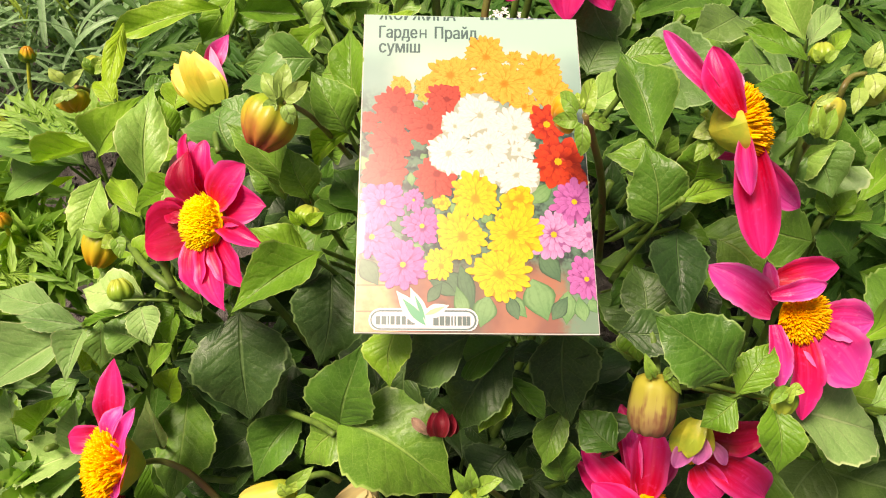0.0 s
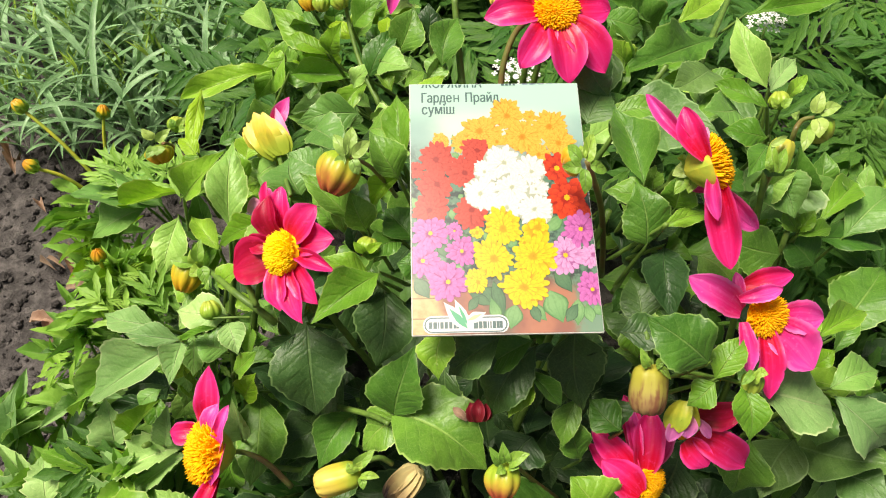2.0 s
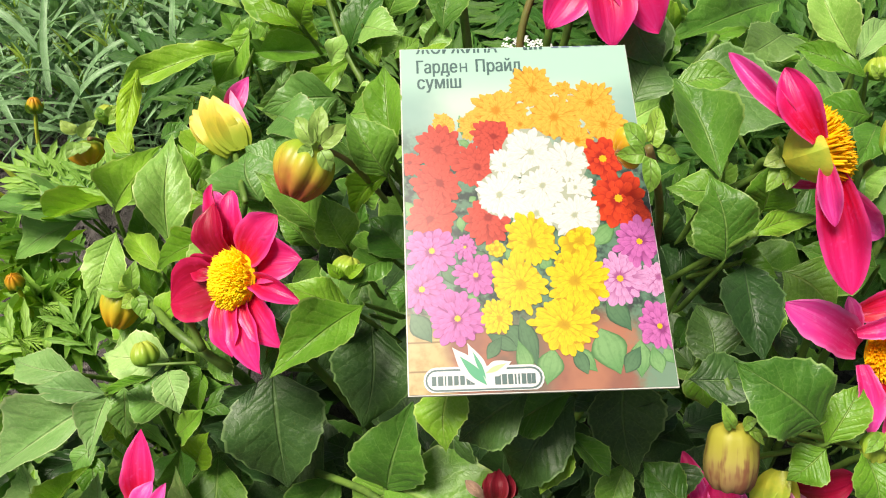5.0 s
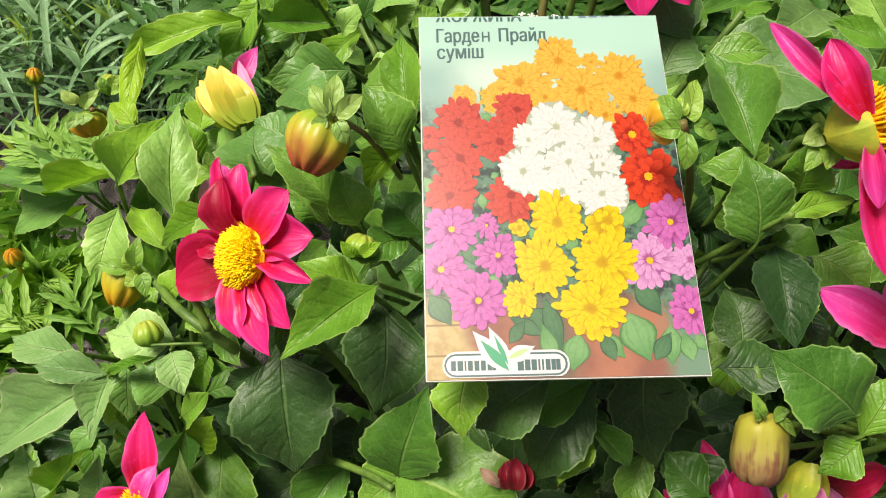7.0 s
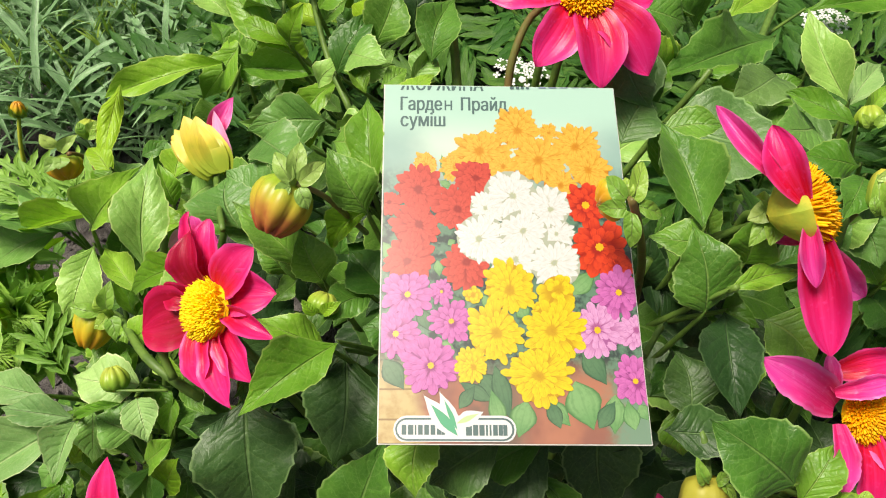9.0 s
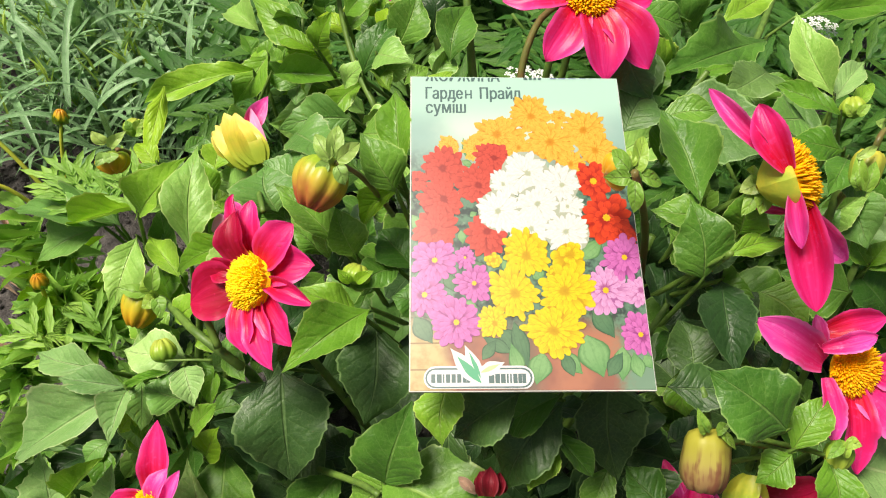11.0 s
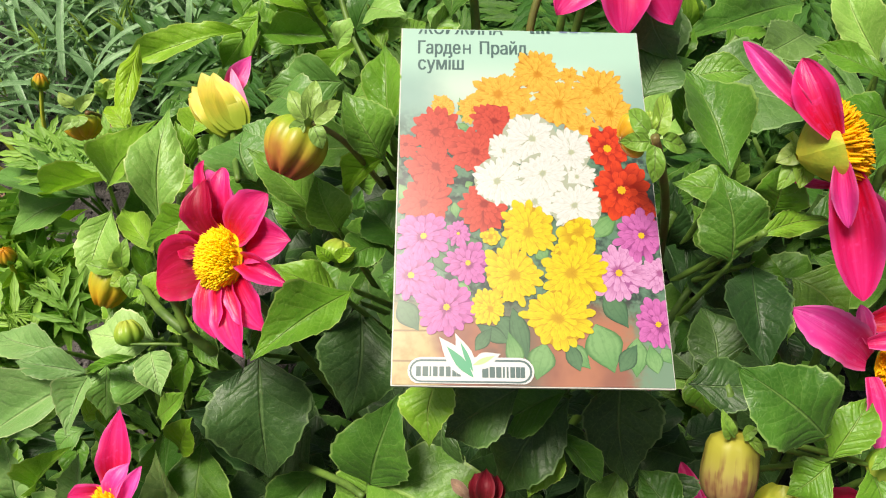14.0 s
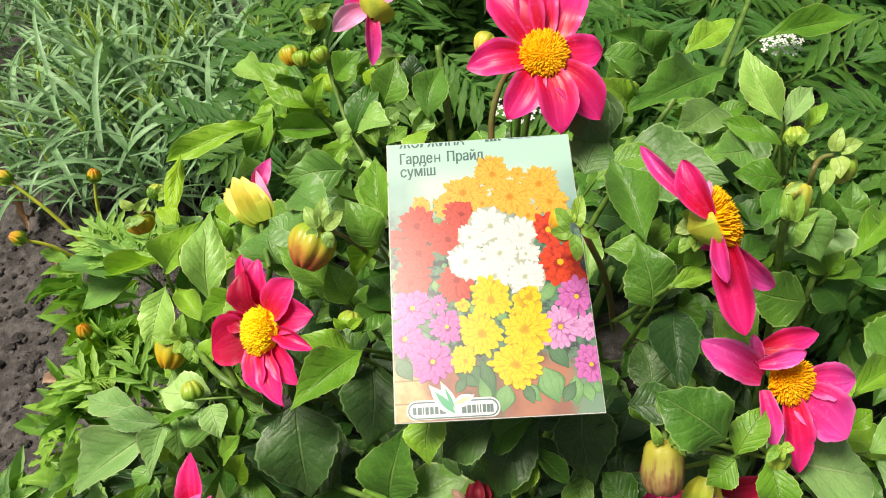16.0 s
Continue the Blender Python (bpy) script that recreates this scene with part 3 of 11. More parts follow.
petal(fl, (-0.1232, 0.2006, 0.3010), (-0.1250, 0.2263, 0.3259), 0.0150, (-0.17, -0.52, 0.84), "petal_magenta", 0.05, 0.1, 0.15, "petal")
petal(fl, (-0.1218, 0.1943, 0.3061), (-0.1156, 0.2062, 0.3189), 0.0114, (-0.45, -0.45, 0.77), "petal_pink", 0.25, 0.1, 0.15, "petal")
petal(fl, (-0.1314, 0.2037, 0.2958), (-0.1489, 0.2041, 0.2938), 0.0134, (-0.30, -0.48, 0.83), "petal_magenta", 0.12, 0.1, 0.15, "petal")
petal(fl, (-0.1160, 0.1827, 0.3012), (-0.1093, 0.2046, 0.3200), 0.0091, (-0.32, -0.47, 0.82), "petal_pink", 0.12, 0.1, 0.15, "strap")
petal(fl, (-0.1121, 0.1892, 0.3067), (-0.1192, 0.1699, 0.2955), 0.0085, (-0.32, -0.45, 0.83), "petal_pink", 0.12, 0.1, 0.15, "strap")
petal(fl, (-0.1166, 0.1766, 0.2933), (-0.1277, 0.1534, 0.2759), 0.0108, (-0.18, -0.44, 0.88), "petal_magenta", 0.12, 0.1, 0.15, "petal")
petal(fl, (-0.1173, 0.1790, 0.2874), (-0.1206, 0.1564, 0.2705), 0.0063, (-0.32, -0.43, 0.85), "petal_red", 0.12, 0.1, 0.15, "strap")
fl = flower(dahlia, (0.1358, 0.2603, 0.4394), (0.93, 0.09, 0.35), 0.0134, "magenta single dahlia flower with domed orange-yellow disc, seen side-on, torn petals", 0.95, 1, "calyx", 0.98)
petal(fl, (0.1306, 0.2541, 0.4475), (0.1211, 0.2733, 0.4636), 0.0129, (-0.38, -0.74, 0.56), "petal_magenta", 0.1, 0.1, 0.3, "strap")
petal(fl, (0.1260, 0.2608, 0.4486), (0.1042, 0.2837, 0.4632), 0.0077, (-0.34, -0.76, 0.55), "petal_pink", 0.14, 0.2, 0.1, "strap")
petal(fl, (0.1305, 0.2597, 0.4502), (0.1320, 0.2666, 0.4567), 0.0030, (-0.39, -0.73, 0.56), "petal_pale", 0.1, 0.1, 0.1, "strap")
petal(fl, (0.1380, 0.2553, 0.4359), (0.1423, 0.2238, 0.4041), 0.0159, (-0.41, -0.63, 0.66), "petal_magenta", 0.06, 0.1, 0.25, "strap")
petal(fl, (0.1435, 0.2540, 0.4274), (0.1637, 0.2456, 0.4102), 0.0108, (-0.44, -0.64, 0.63), "petal_pink", 0.12, 0.1, 0.15, "petal")
petal(fl, (0.1344, 0.2528, 0.4406), (0.1355, 0.2364, 0.4248), 0.0076, (-0.41, -0.66, 0.63), "petal_pink", 0.12, 0.25, 0.2, "strap")
petal(fl, (0.1408, 0.2597, 0.4220), (0.1285, 0.2652, 0.4194), 0.0035, (-0.38, -0.68, 0.63), "petal_pink", 0.12, 0.1, 0.15, "strap")
petal(fl, (0.1344, 0.2530, 0.4366), (0.1329, 0.2395, 0.4209), 0.0023, (-0.40, -0.66, 0.64), "petal_pale", 0.1, 0.1, 0.1, "strap")
fl = flower(dahlia, (0.1721, 0.2236, 0.3684), (0.20, -0.75, 0.63), 0.0108, "faded magenta dahlia flower with ragged disc and torn petals", 0.8, 1, "calyx", 0.9)
petal(fl, (0.1594, 0.2254, 0.3702), (0.1316, 0.2372, 0.3844), 0.0168, (0.05, -0.73, 0.68), "petal_pink", 0.12, 0.1, 0.15, "petal", 0.07)
petal(fl, (0.1611, 0.2372, 0.3760), (0.1871, 0.2397, 0.3811), 0.0122, (-0.15, -0.69, 0.70), "petal_magenta", 0.12, 0.1, 0.15, "petal", 0.07)
petal(fl, (0.1554, 0.2248, 0.3808), (0.1760, 0.2255, 0.3869), 0.0086, (-0.21, -0.67, 0.72), "petal_pink", 0.12, 0.1, 0.15, "strap", 0.07)
petal(fl, (0.1580, 0.2270, 0.3773), (0.1562, 0.2385, 0.3855), 0.0060, (-0.19, -0.67, 0.71), "petal_pink", 0.12, 0.1, 0.15, "strap", 0.07)
petal(fl, (0.1781, 0.2253, 0.3663), (0.2033, 0.2248, 0.3640), 0.0176, (0.02, -0.73, 0.69), "petal_pink", 0.12, 0.1, 0.15, "petal", 0.07)
petal(fl, (0.1760, 0.2220, 0.3634), (0.1972, 0.2047, 0.3475), 0.0242, (0.02, -0.72, 0.69), "petal_pink", 0.06, 0.1, 0.15, "petal", 0.07)
petal(fl, (0.1721, 0.2206, 0.3625), (0.1742, 0.1950, 0.3354), 0.0142, (0.03, -0.71, 0.70), "petal_magenta", 0.12, 0.1, 0.15, "petal", 0.07)
petal(fl, (0.1578, 0.2176, 0.3710), (0.1601, 0.1990, 0.3532), 0.0100, (-0.14, -0.66, 0.74), "petal_pink", 0.12, 0.1, 0.15, "strap", 0.07)
fl = flower(dahlia, (0.1260, 0.1928, 0.2453), (0.65, -0.74, 0.19), 0.0132, "magenta single dahlia flower with domed orange-yellow disc, petals swept back", 1.1, 0, "calyx", 0.9)
petal(fl, (0.1256, 0.2081, 0.2480), (0.1155, 0.2393, 0.2700), 0.0134, (0.03, -0.66, 0.75), "petal_magenta", 0.12, 0.1, 0.15, "petal")
petal(fl, (0.1216, 0.2008, 0.2550), (0.1151, 0.2291, 0.2770), 0.0095, (0.03, -0.66, 0.75), "petal_pink", 0.12, 0.1, 0.15, "strap")
petal(fl, (0.1243, 0.1952, 0.2527), (0.1284, 0.2265, 0.2772), 0.0195, (0.01, -0.65, 0.76), "petal_magenta", 0.08, 0.1, 0.3, "petal")
petal(fl, (0.1333, 0.2057, 0.2459), (0.1433, 0.2284, 0.2574), 0.0128, (0.11, -0.70, 0.70), "petal_pink", 0.12, 0.1, 0.15, "petal")
petal(fl, (0.1193, 0.1963, 0.2538), (0.0933, 0.2157, 0.2684), 0.0164, (0.05, -0.64, 0.77), "petal_magenta", 0.12, 0.1, 0.15, "petal")
petal(fl, (0.1175, 0.1964, 0.2434), (0.0934, 0.2150, 0.2546), 0.0115, (0.16, -0.68, 0.71), "petal_magenta", 0.12, 0.1, 0.15, "petal")
petal(fl, (0.1203, 0.1831, 0.2529), (0.0975, 0.1976, 0.2659), 0.0205, (0.04, -0.62, 0.78), "petal_magenta", 0.12, 0.1, 0.3, "petal")
fl = flower(dahlia, (0.1386, 0.1939, 0.3053), (0.34, -0.94, 0.06), 0.0062, "half-open magenta dahlia flower in a yellow-green cup", 0.7, 0, "calyx", 1.1)
petal(fl, (0.1434, 0.1987, 0.3147), (0.1692, 0.2019, 0.3171), 0.0158, (-0.17, -0.73, 0.67), "petal_red", 0.12, 0.1, 0.15, "petal")
petal(fl, (0.1437, 0.1931, 0.3045), (0.1730, 0.1802, 0.2902), 0.0199, (-0.17, -0.70, 0.70), "petal_magenta", 0.12, 0.1, 0.15, "petal")
petal(fl, (0.1378, 0.1902, 0.3021), (0.1506, 0.1797, 0.2928), 0.0170, (-0.14, -0.70, 0.70), "petal_magenta", 0.12, 0.1, 0.15, "petal")
petal(fl, (0.1331, 0.1985, 0.3283), (0.1265, 0.1873, 0.3174), 0.0092, (-0.29, -0.46, 0.84), "calyx", 0.15, 0.12, 0.1, "petal")
petal(fl, (0.1337, 0.1969, 0.3310), (0.1332, 0.1849, 0.3193), 0.0096, (-0.30, -0.46, 0.84), "calyx", 0.15, 0.12, 0.1, "petal")
petal(fl, (0.1372, 0.1973, 0.3272), (0.1423, 0.1869, 0.3171), 0.0061, (-0.31, -0.46, 0.83), "calyx", 0.15, 0.12, 0.1, "petal")
petal(fl, (0.1313, 0.1938, 0.3217), (0.1284, 0.1838, 0.3112), 0.0087, (-0.28, -0.45, 0.85), "petal_violet", 0.15, 0.12, 0.1, "strap")
petal(fl, (0.1356, 0.1924, 0.3238), (0.1371, 0.1845, 0.3147), 0.0087, (-0.30, -0.45, 0.84), "petal_violet", 0.15, 0.12, 0.1, "strap")
petal(fl, (0.1405, 0.1925, 0.3204), (0.1486, 0.1855, 0.3129), 0.0057, (-0.32, -0.44, 0.84), "petal_violet", 0.15, 0.12, 0.1, "strap")

# flowers of the dahlia behind
fl = flower(dahlia_back, (0.0710, 0.3659, 0.4614), (0.06, -0.62, 0.78), 0.0127, "magenta single dahlia flower with domed orange-yellow disc, fully open on a tall stem", 0.8, 0, "calyx", 0.9)
petal(fl, (0.0633, 0.3664, 0.4594), (0.0314, 0.3641, 0.4568), 0.0185, (0.03, -0.70, 0.72), "petal_magenta", 0.12, 0.1, 0.15, "petal")
petal(fl, (0.0669, 0.3722, 0.4638), (0.0463, 0.3995, 0.4822), 0.0268, (0.02, -0.71, 0.70), "petal_magenta", 0.12, 0.1, 0.15, "petal")
petal(fl, (0.0741, 0.3729, 0.4636), (0.0891, 0.4028, 0.4796), 0.0304, (0.01, -0.71, 0.71), "petal_magenta", 0.12, 0.1, 0.15, "petal")
petal(fl, (0.0708, 0.3735, 0.4640), (0.0698, 0.4088, 0.4813), 0.0235, (0.02, -0.71, 0.70), "petal_magenta", 0.12, 0.1, 0.15, "petal")
petal(fl, (0.0784, 0.3680, 0.4593), (0.1022, 0.3716, 0.4563), 0.0186, (0.00, -0.70, 0.72), "petal_magenta", 0.12, 0.1, 0.15, "petal")
petal(fl, (0.0756, 0.3628, 0.4557), (0.0981, 0.3431, 0.4342), 0.0214, (0.00, -0.69, 0.73), "petal_magenta", 0.12, 0.1, 0.15, "petal")
petal(fl, (0.0719, 0.3613, 0.4551), (0.0768, 0.3332, 0.4344), 0.0207, (0.01, -0.69, 0.73), "petal_magenta", 0.12, 0.1, 0.15, "petal")
petal(fl, (0.0668, 0.3621, 0.4559), (0.0504, 0.3420, 0.4393), 0.0190, (0.02, -0.69, 0.72), "petal_magenta", 0.12, 0.1, 0.15, "petal")
fl = flower(dahlia_back, (-0.0185, 0.4333, 0.4571), (0.38, 0.86, 0.33), 0.0085, "half-open pale pink dahlia flower seen from behind", 0.6, 0, "calyx", 1.3)
petal(fl, (-0.0244, 0.4334, 0.4575), (-0.0409, 0.4225, 0.4480), 0.0131, (0.36, -0.58, 0.73), "petal_pale", 0.12, 0.1, 0.15, "petal")
petal(fl, (-0.0225, 0.4357, 0.4597), (-0.0375, 0.4359, 0.4554), 0.0118, (0.35, -0.60, 0.72), "petal_pink", 0.12, 0.1, 0.15, "petal")
petal(fl, (-0.0220, 0.4308, 0.4548), (-0.0262, 0.4116, 0.4363), 0.0098, (0.24, -0.72, 0.65), "petal_pink", 0.12, 0.1, 0.15, "petal")
petal(fl, (-0.0176, 0.4357, 0.4593), (-0.0108, 0.4476, 0.4649), 0.0132, (0.32, -0.62, 0.72), "petal_pale", 0.12, 0.1, 0.15, "petal")
fl = flower(dahlia_left, (-0.0947, 0.3052, 0.3732), (-0.23, -0.06, 0.97), 0.0052, "small faded pink dahlia flower half hidden by leaves", 0.5, 0, "calyx", 0.9)
petal(fl, (-0.0975, 0.3047, 0.3718), (-0.1064, 0.3030, 0.3712), 0.0110, (0.01, -0.42, 0.91), "petal_pale", 0.12, 0.1, 0.15, "petal")
petal(fl, (-0.0948, 0.3081, 0.3737), (-0.0965, 0.3129, 0.3806), 0.0084, (-0.00, -0.43, 0.90), "petal_pink", 0.12, 0.1, 0.15, "petal")
petal(fl, (-0.0915, 0.3050, 0.3728), (-0.0844, 0.3045, 0.3726), 0.0097, (-0.01, -0.43, 0.90), "petal_pink", 0.12, 0.1, 0.15, "petal")

# buds
bd = bud(dahlia_left, (-0.0950, 0.3539, 0.3692), (-0.1127, 0.3698, 0.3844), 0.0216, "goblet", "bud_yellow", "opening yellow dahlia bud with one pink petal")
bract(bd, (-0.0981, 0.3666, 0.3813), (-0.0862, 0.3795, 0.3937), 0.0105, (0.17, -0.64, 0.75), "petal_pink", 0.15)
bract(bd, (-0.0926, 0.3490, 0.3755), (-0.0875, 0.3422, 0.3717), 0.0042, (0.17, -0.61, 0.78), "bract_green", 0.12)
bract(bd, (-0.0940, 0.3483, 0.3748), (-0.0944, 0.3408, 0.3704), 0.0042, (0.17, -0.60, 0.78), "bract_green", 0.12)
bract(bd, (-0.0966, 0.3503, 0.3767), (-0.0991, 0.3443, 0.3738), 0.0042, (0.18, -0.61, 0.77), "bract_green", 0.12)
petal(bd, (-0.0941, 0.3416, 0.3774), (-0.1143, 0.3539, 0.3873), 0.0093, (0.30, -0.75, 0.59), "bud_yellow", 0.14, 0.12, -0.1, "bract")
petal(bd, (-0.0925, 0.3404, 0.3791), (-0.1116, 0.3575, 0.3921), 0.0125, (0.30, -0.75, 0.59), "bud_yellow", 0.14, 0.12, -0.05, "bract")
petal(bd, (-0.0906, 0.3397, 0.3810), (-0.1060, 0.3626, 0.3967), 0.0146, (0.29, -0.76, 0.58), "bud_yellow", 0.14, 0.12, 0.0, "bract")
petal(bd, (-0.0887, 0.3394, 0.3820), (-0.0998, 0.3626, 0.3965), 0.0146, (0.28, -0.77, 0.58), "bud_yellow", 0.14, 0.12, 0.0, "bract")
petal(bd, (-0.0868, 0.3410, 0.3821), (-0.0942, 0.3600, 0.3938), 0.0130, (0.27, -0.77, 0.58), "bud_yellow", 0.16, 0.12, 0.1, "bract")
petal(bd, (-0.0869, 0.3485, 0.3796), (-0.0925, 0.3694, 0.3944), 0.0066, (0.26, -0.77, 0.58), "petal_pale", 0.1, 0.12, 0.0, "bract")
stem(dahlia_left, [(-0.0920, 0.3426, 0.3777), (-0.0842, 0.3168, 0.3876), (-0.0766, 0.2931, 0.3918)], 0.001488, 0.00132, "stem_green")
bd = bud(dahlia, (-0.0399, 0.2778, 0.4351), (-0.0498, 0.2619, 0.4199), 0.0210, "round", "bud_blush", "round dahlia bud flushed red with star of green bracts")
bract(bd, (-0.0391, 0.2693, 0.4404), (-0.0460, 0.2776, 0.4456), 0.0066, (0.17, -0.77, 0.62), "bract_pale", 0.18)
bract(bd, (-0.0379, 0.2700, 0.4410), (-0.0369, 0.2806, 0.4485), 0.0070, (0.17, -0.77, 0.62), "bract_pale", 0.18)
bract(bd, (-0.0364, 0.2689, 0.4400), (-0.0273, 0.2752, 0.4433), 0.0066, (0.17, -0.77, 0.62), "bract_pale", 0.18)
bract(bd, (-0.0364, 0.2676, 0.4387), (-0.0330, 0.2640, 0.4324), 0.0061, (0.17, -0.76, 0.62), "bract_pale", 0.18)
bract(bd, (-0.0394, 0.2680, 0.4391), (-0.0455, 0.2684, 0.4366), 0.0056, (0.18, -0.76, 0.62), "bract_pale", 0.18)
stem(dahlia, [(-0.0375, 0.2710, 0.4378), (-0.0291, 0.2737, 0.4292), (-0.0228, 0.2838, 0.4088), (-0.0194, 0.3041, 0.3799)], 0.000992, 0.00132, "stem_brown")
bd = bud(dahlia, (0.1133, 0.2075, 0.3504), (0.1109, 0.1876, 0.3310), 0.0197, "barrel", "bud_browned", "barrel-shaped yellow-green dahlia bud browning at the tip")
bract(bd, (0.1098, 0.2017, 0.3559), (0.1047, 0.2067, 0.3634), 0.0051, (-0.19, -0.44, 0.88), "bract_green", 0.12)
bract(bd, (0.1140, 0.2017, 0.3558), (0.1190, 0.2019, 0.3588), 0.0046, (-0.20, -0.43, 0.88), "bract_green", 0.12)
bract(bd, (0.1112, 0.2021, 0.3563), (0.1057, 0.2041, 0.3609), 0.0029, (-0.19, -0.43, 0.88), "bract_green", 0.12)
bract(bd, (0.1154, 0.2017, 0.3558), (0.1217, 0.1968, 0.3539), 0.0034, (-0.21, -0.42, 0.88), "bract_green", 0.12)
stem(dahlia, [(0.1138, 0.2063, 0.3492), (0.1147, 0.2139, 0.3492), (0.1109, 0.2195, 0.3610), (0.1161, 0.2560, 0.3338)], 0.001364, 0.001716, "stem_green")
bd = bud(dahlia, (0.0709, 0.2556, 0.4469), (0.0631, 0.2539, 0.4453), 0.0140, "round", "bud_orange", "green dahlia bud with star bracts beside the seed packet")
bract(bd, (0.0735, 0.2493, 0.4521), (0.0794, 0.2576, 0.4574), 0.0065, (-0.18, -0.76, 0.63), "bract_green", 0.18)
bract(bd, (0.0752, 0.2477, 0.4505), (0.0834, 0.2489, 0.4489), 0.0057, (-0.18, -0.75, 0.63), "bract_green", 0.18)
bract(bd, (0.0729, 0.2462, 0.4491), (0.0712, 0.2402, 0.4405), 0.0057, (-0.17, -0.75, 0.64), "bract_green", 0.18)
bract(bd, (0.0712, 0.2471, 0.4500), (0.0628, 0.2479, 0.4480), 0.0061, (-0.17, -0.75, 0.64), "bract_green", 0.18)
bract(bd, (0.0709, 0.2490, 0.4518), (0.0644, 0.2548, 0.4547), 0.0061, (-0.17, -0.76, 0.63), "bract_green", 0.18)
bract(bd, (0.0722, 0.2499, 0.4527), (0.0714, 0.2556, 0.4554), 0.0039, (-0.17, -0.76, 0.63), "bract_green", 0.18)
stem(dahlia, [(0.0769, 0.2621, 0.4406), (0.0825, 0.2640, 0.4253), (0.0919, 0.2766, 0.3940), (0.1033, 0.3007, 0.3428), (0.1126, 0.3216, 0.2885)], 0.001488, 0.00198, "stem_brown")
bd = bud(dahlia_left, (-0.1478, 0.3037, 0.3307), (-0.1552, 0.2874, 0.3151), 0.0186, "round", "bud_orange", "orange-yellow dahlia bud under green bracts")
bract(bd, (-0.1456, 0.2956, 0.3340), (-0.1587, 0.2968, 0.3380), 0.0076, (0.26, -0.51, 0.82), "bract_green", 0.12)
bract(bd, (-0.1439, 0.2963, 0.3346), (-0.1471, 0.2998, 0.3408), 0.0069, (0.25, -0.52, 0.82), "bract_green", 0.12)
bract(bd, (-0.1422, 0.2967, 0.3351), (-0.1402, 0.3051, 0.3459), 0.0076, (0.25, -0.52, 0.82), "bract_green", 0.12)
bract(bd, (-0.1423, 0.2943, 0.3327), (-0.1474, 0.2894, 0.3308), 0.0069, (0.25, -0.50, 0.83), "bract_green", 0.12)
bract(bd, (-0.1406, 0.2938, 0.3322), (-0.1361, 0.2856, 0.3271), 0.0076, (0.24, -0.50, 0.83), "bract_green", 0.12)
stem(dahlia_left, [(-0.1541, 0.3151, 0.3098), (-0.1402, 0.3009, 0.3227), (-0.1109, 0.2605, 0.3483), (-0.0929, 0.2502, 0.3396), (-0.0888, 0.2593, 0.3135), (-0.0906, 0.2796, 0.2610)], 0.0013, 0.0030, "stem_green")
stem(dahlia_left, [(-0.1009, 0.2558, 0.3631), (-0.0963, 0.2489, 0.3497)], 0.0016, 0.002, "stem_green")
bd = bud(dahlia, (0.1629, 0.1986, 0.3556), (0.1599, 0.1892, 0.3466), 0.0106, "round", "bud_green", "small green dahlia bud")
bract(bd, (0.1590, 0.1937, 0.3619), (0.1519, 0.1887, 0.3600), 0.0045, (-0.27, -0.41, 0.87), "bract_green", 0.12)
bract(bd, (0.1603, 0.1932, 0.3615), (0.1655, 0.1914, 0.3626), 0.0050, (-0.29, -0.41, 0.87), "bract_green", 0.12)
bract(bd, (0.1597, 0.1897, 0.3581), (0.1623, 0.1940, 0.3651), 0.0039, (-0.28, -0.41, 0.87), "bract_green", 0.12)
bd = bud(dahlia_right, (0.1831, 0.2875, 0.4103), (0.1883, 0.3000, 0.4224), 0.0131, "barrel", "bud_lime", "yellow-green dahlia bud clasped by bracts")
bract(bd, (0.1789, 0.2811, 0.4152), (0.1764, 0.2920, 0.4258), 0.0061, (-0.41, -0.70, 0.58), "bract_green", 0.2)
bract(bd, (0.1804, 0.2799, 0.4155), (0.1849, 0.2889, 0.4242), 0.0060, (-0.42, -0.70, 0.58), "bract_green", 0.2)
bract(bd, (0.1769, 0.2901, 0.4254), (0.1860, 0.2921, 0.4273), 0.0040, (-0.42, -0.71, 0.57), "bract_pale", 0.2)
bract(bd, (0.1765, 0.2804, 0.4173), (0.1752, 0.2862, 0.4216), 0.0040, (-0.41, -0.70, 0.59), "bract_green", 0.3)
stem(dahlia_right, [(0.1922, 0.3045, 0.3994), (0.2075, 0.3371, 0.3568), (0.2168, 0.3549, 0.3050)], 0.001612, 0.00264, "stem_brown")
bd = bud(dahlia_right, (0.2084, 0.3542, 0.3994), (0.2080, 0.3626, 0.4074), 0.0120, "round", "bud_green", "small yellow-green dahlia bud in leaf tips")
bract(bd, (0.2041, 0.3486, 0.4052), (0.1994, 0.3513, 0.4105), 0.0047, (-0.31, -0.61, 0.73), "bract_green", 0.12)
bract(bd, (0.2067, 0.3486, 0.4051), (0.2118, 0.3511, 0.4103), 0.0047, (-0.32, -0.61, 0.72), "bract_green", 0.12)
bd = bud(dahlia_right, (0.2152, 0.3267, 0.4117), (0.2234, 0.3187, 0.4040), 0.0163, "round", "bud_green", "dahlia bud behind pale bracts on a reddish stalk")
bract(bd, (0.2131, 0.3236, 0.4198), (0.2155, 0.3308, 0.4295), 0.0075, (-0.35, -0.60, 0.72), "bract_pale", 0.12)
bract(bd, (0.2155, 0.3236, 0.4198), (0.2263, 0.3242, 0.4231), 0.0075, (-0.36, -0.59, 0.72), "bract_pale", 0.12)
bract(bd, (0.2136, 0.3214, 0.4177), (0.2143, 0.3121, 0.4115), 0.0088, (-0.35, -0.58, 0.73), "bract_pale", 0.12)
bract(bd, (0.2083, 0.3171, 0.4135), (0.2056, 0.3067, 0.4063), 0.0069, (-0.34, -0.58, 0.74), "bract_pale", 0.12)
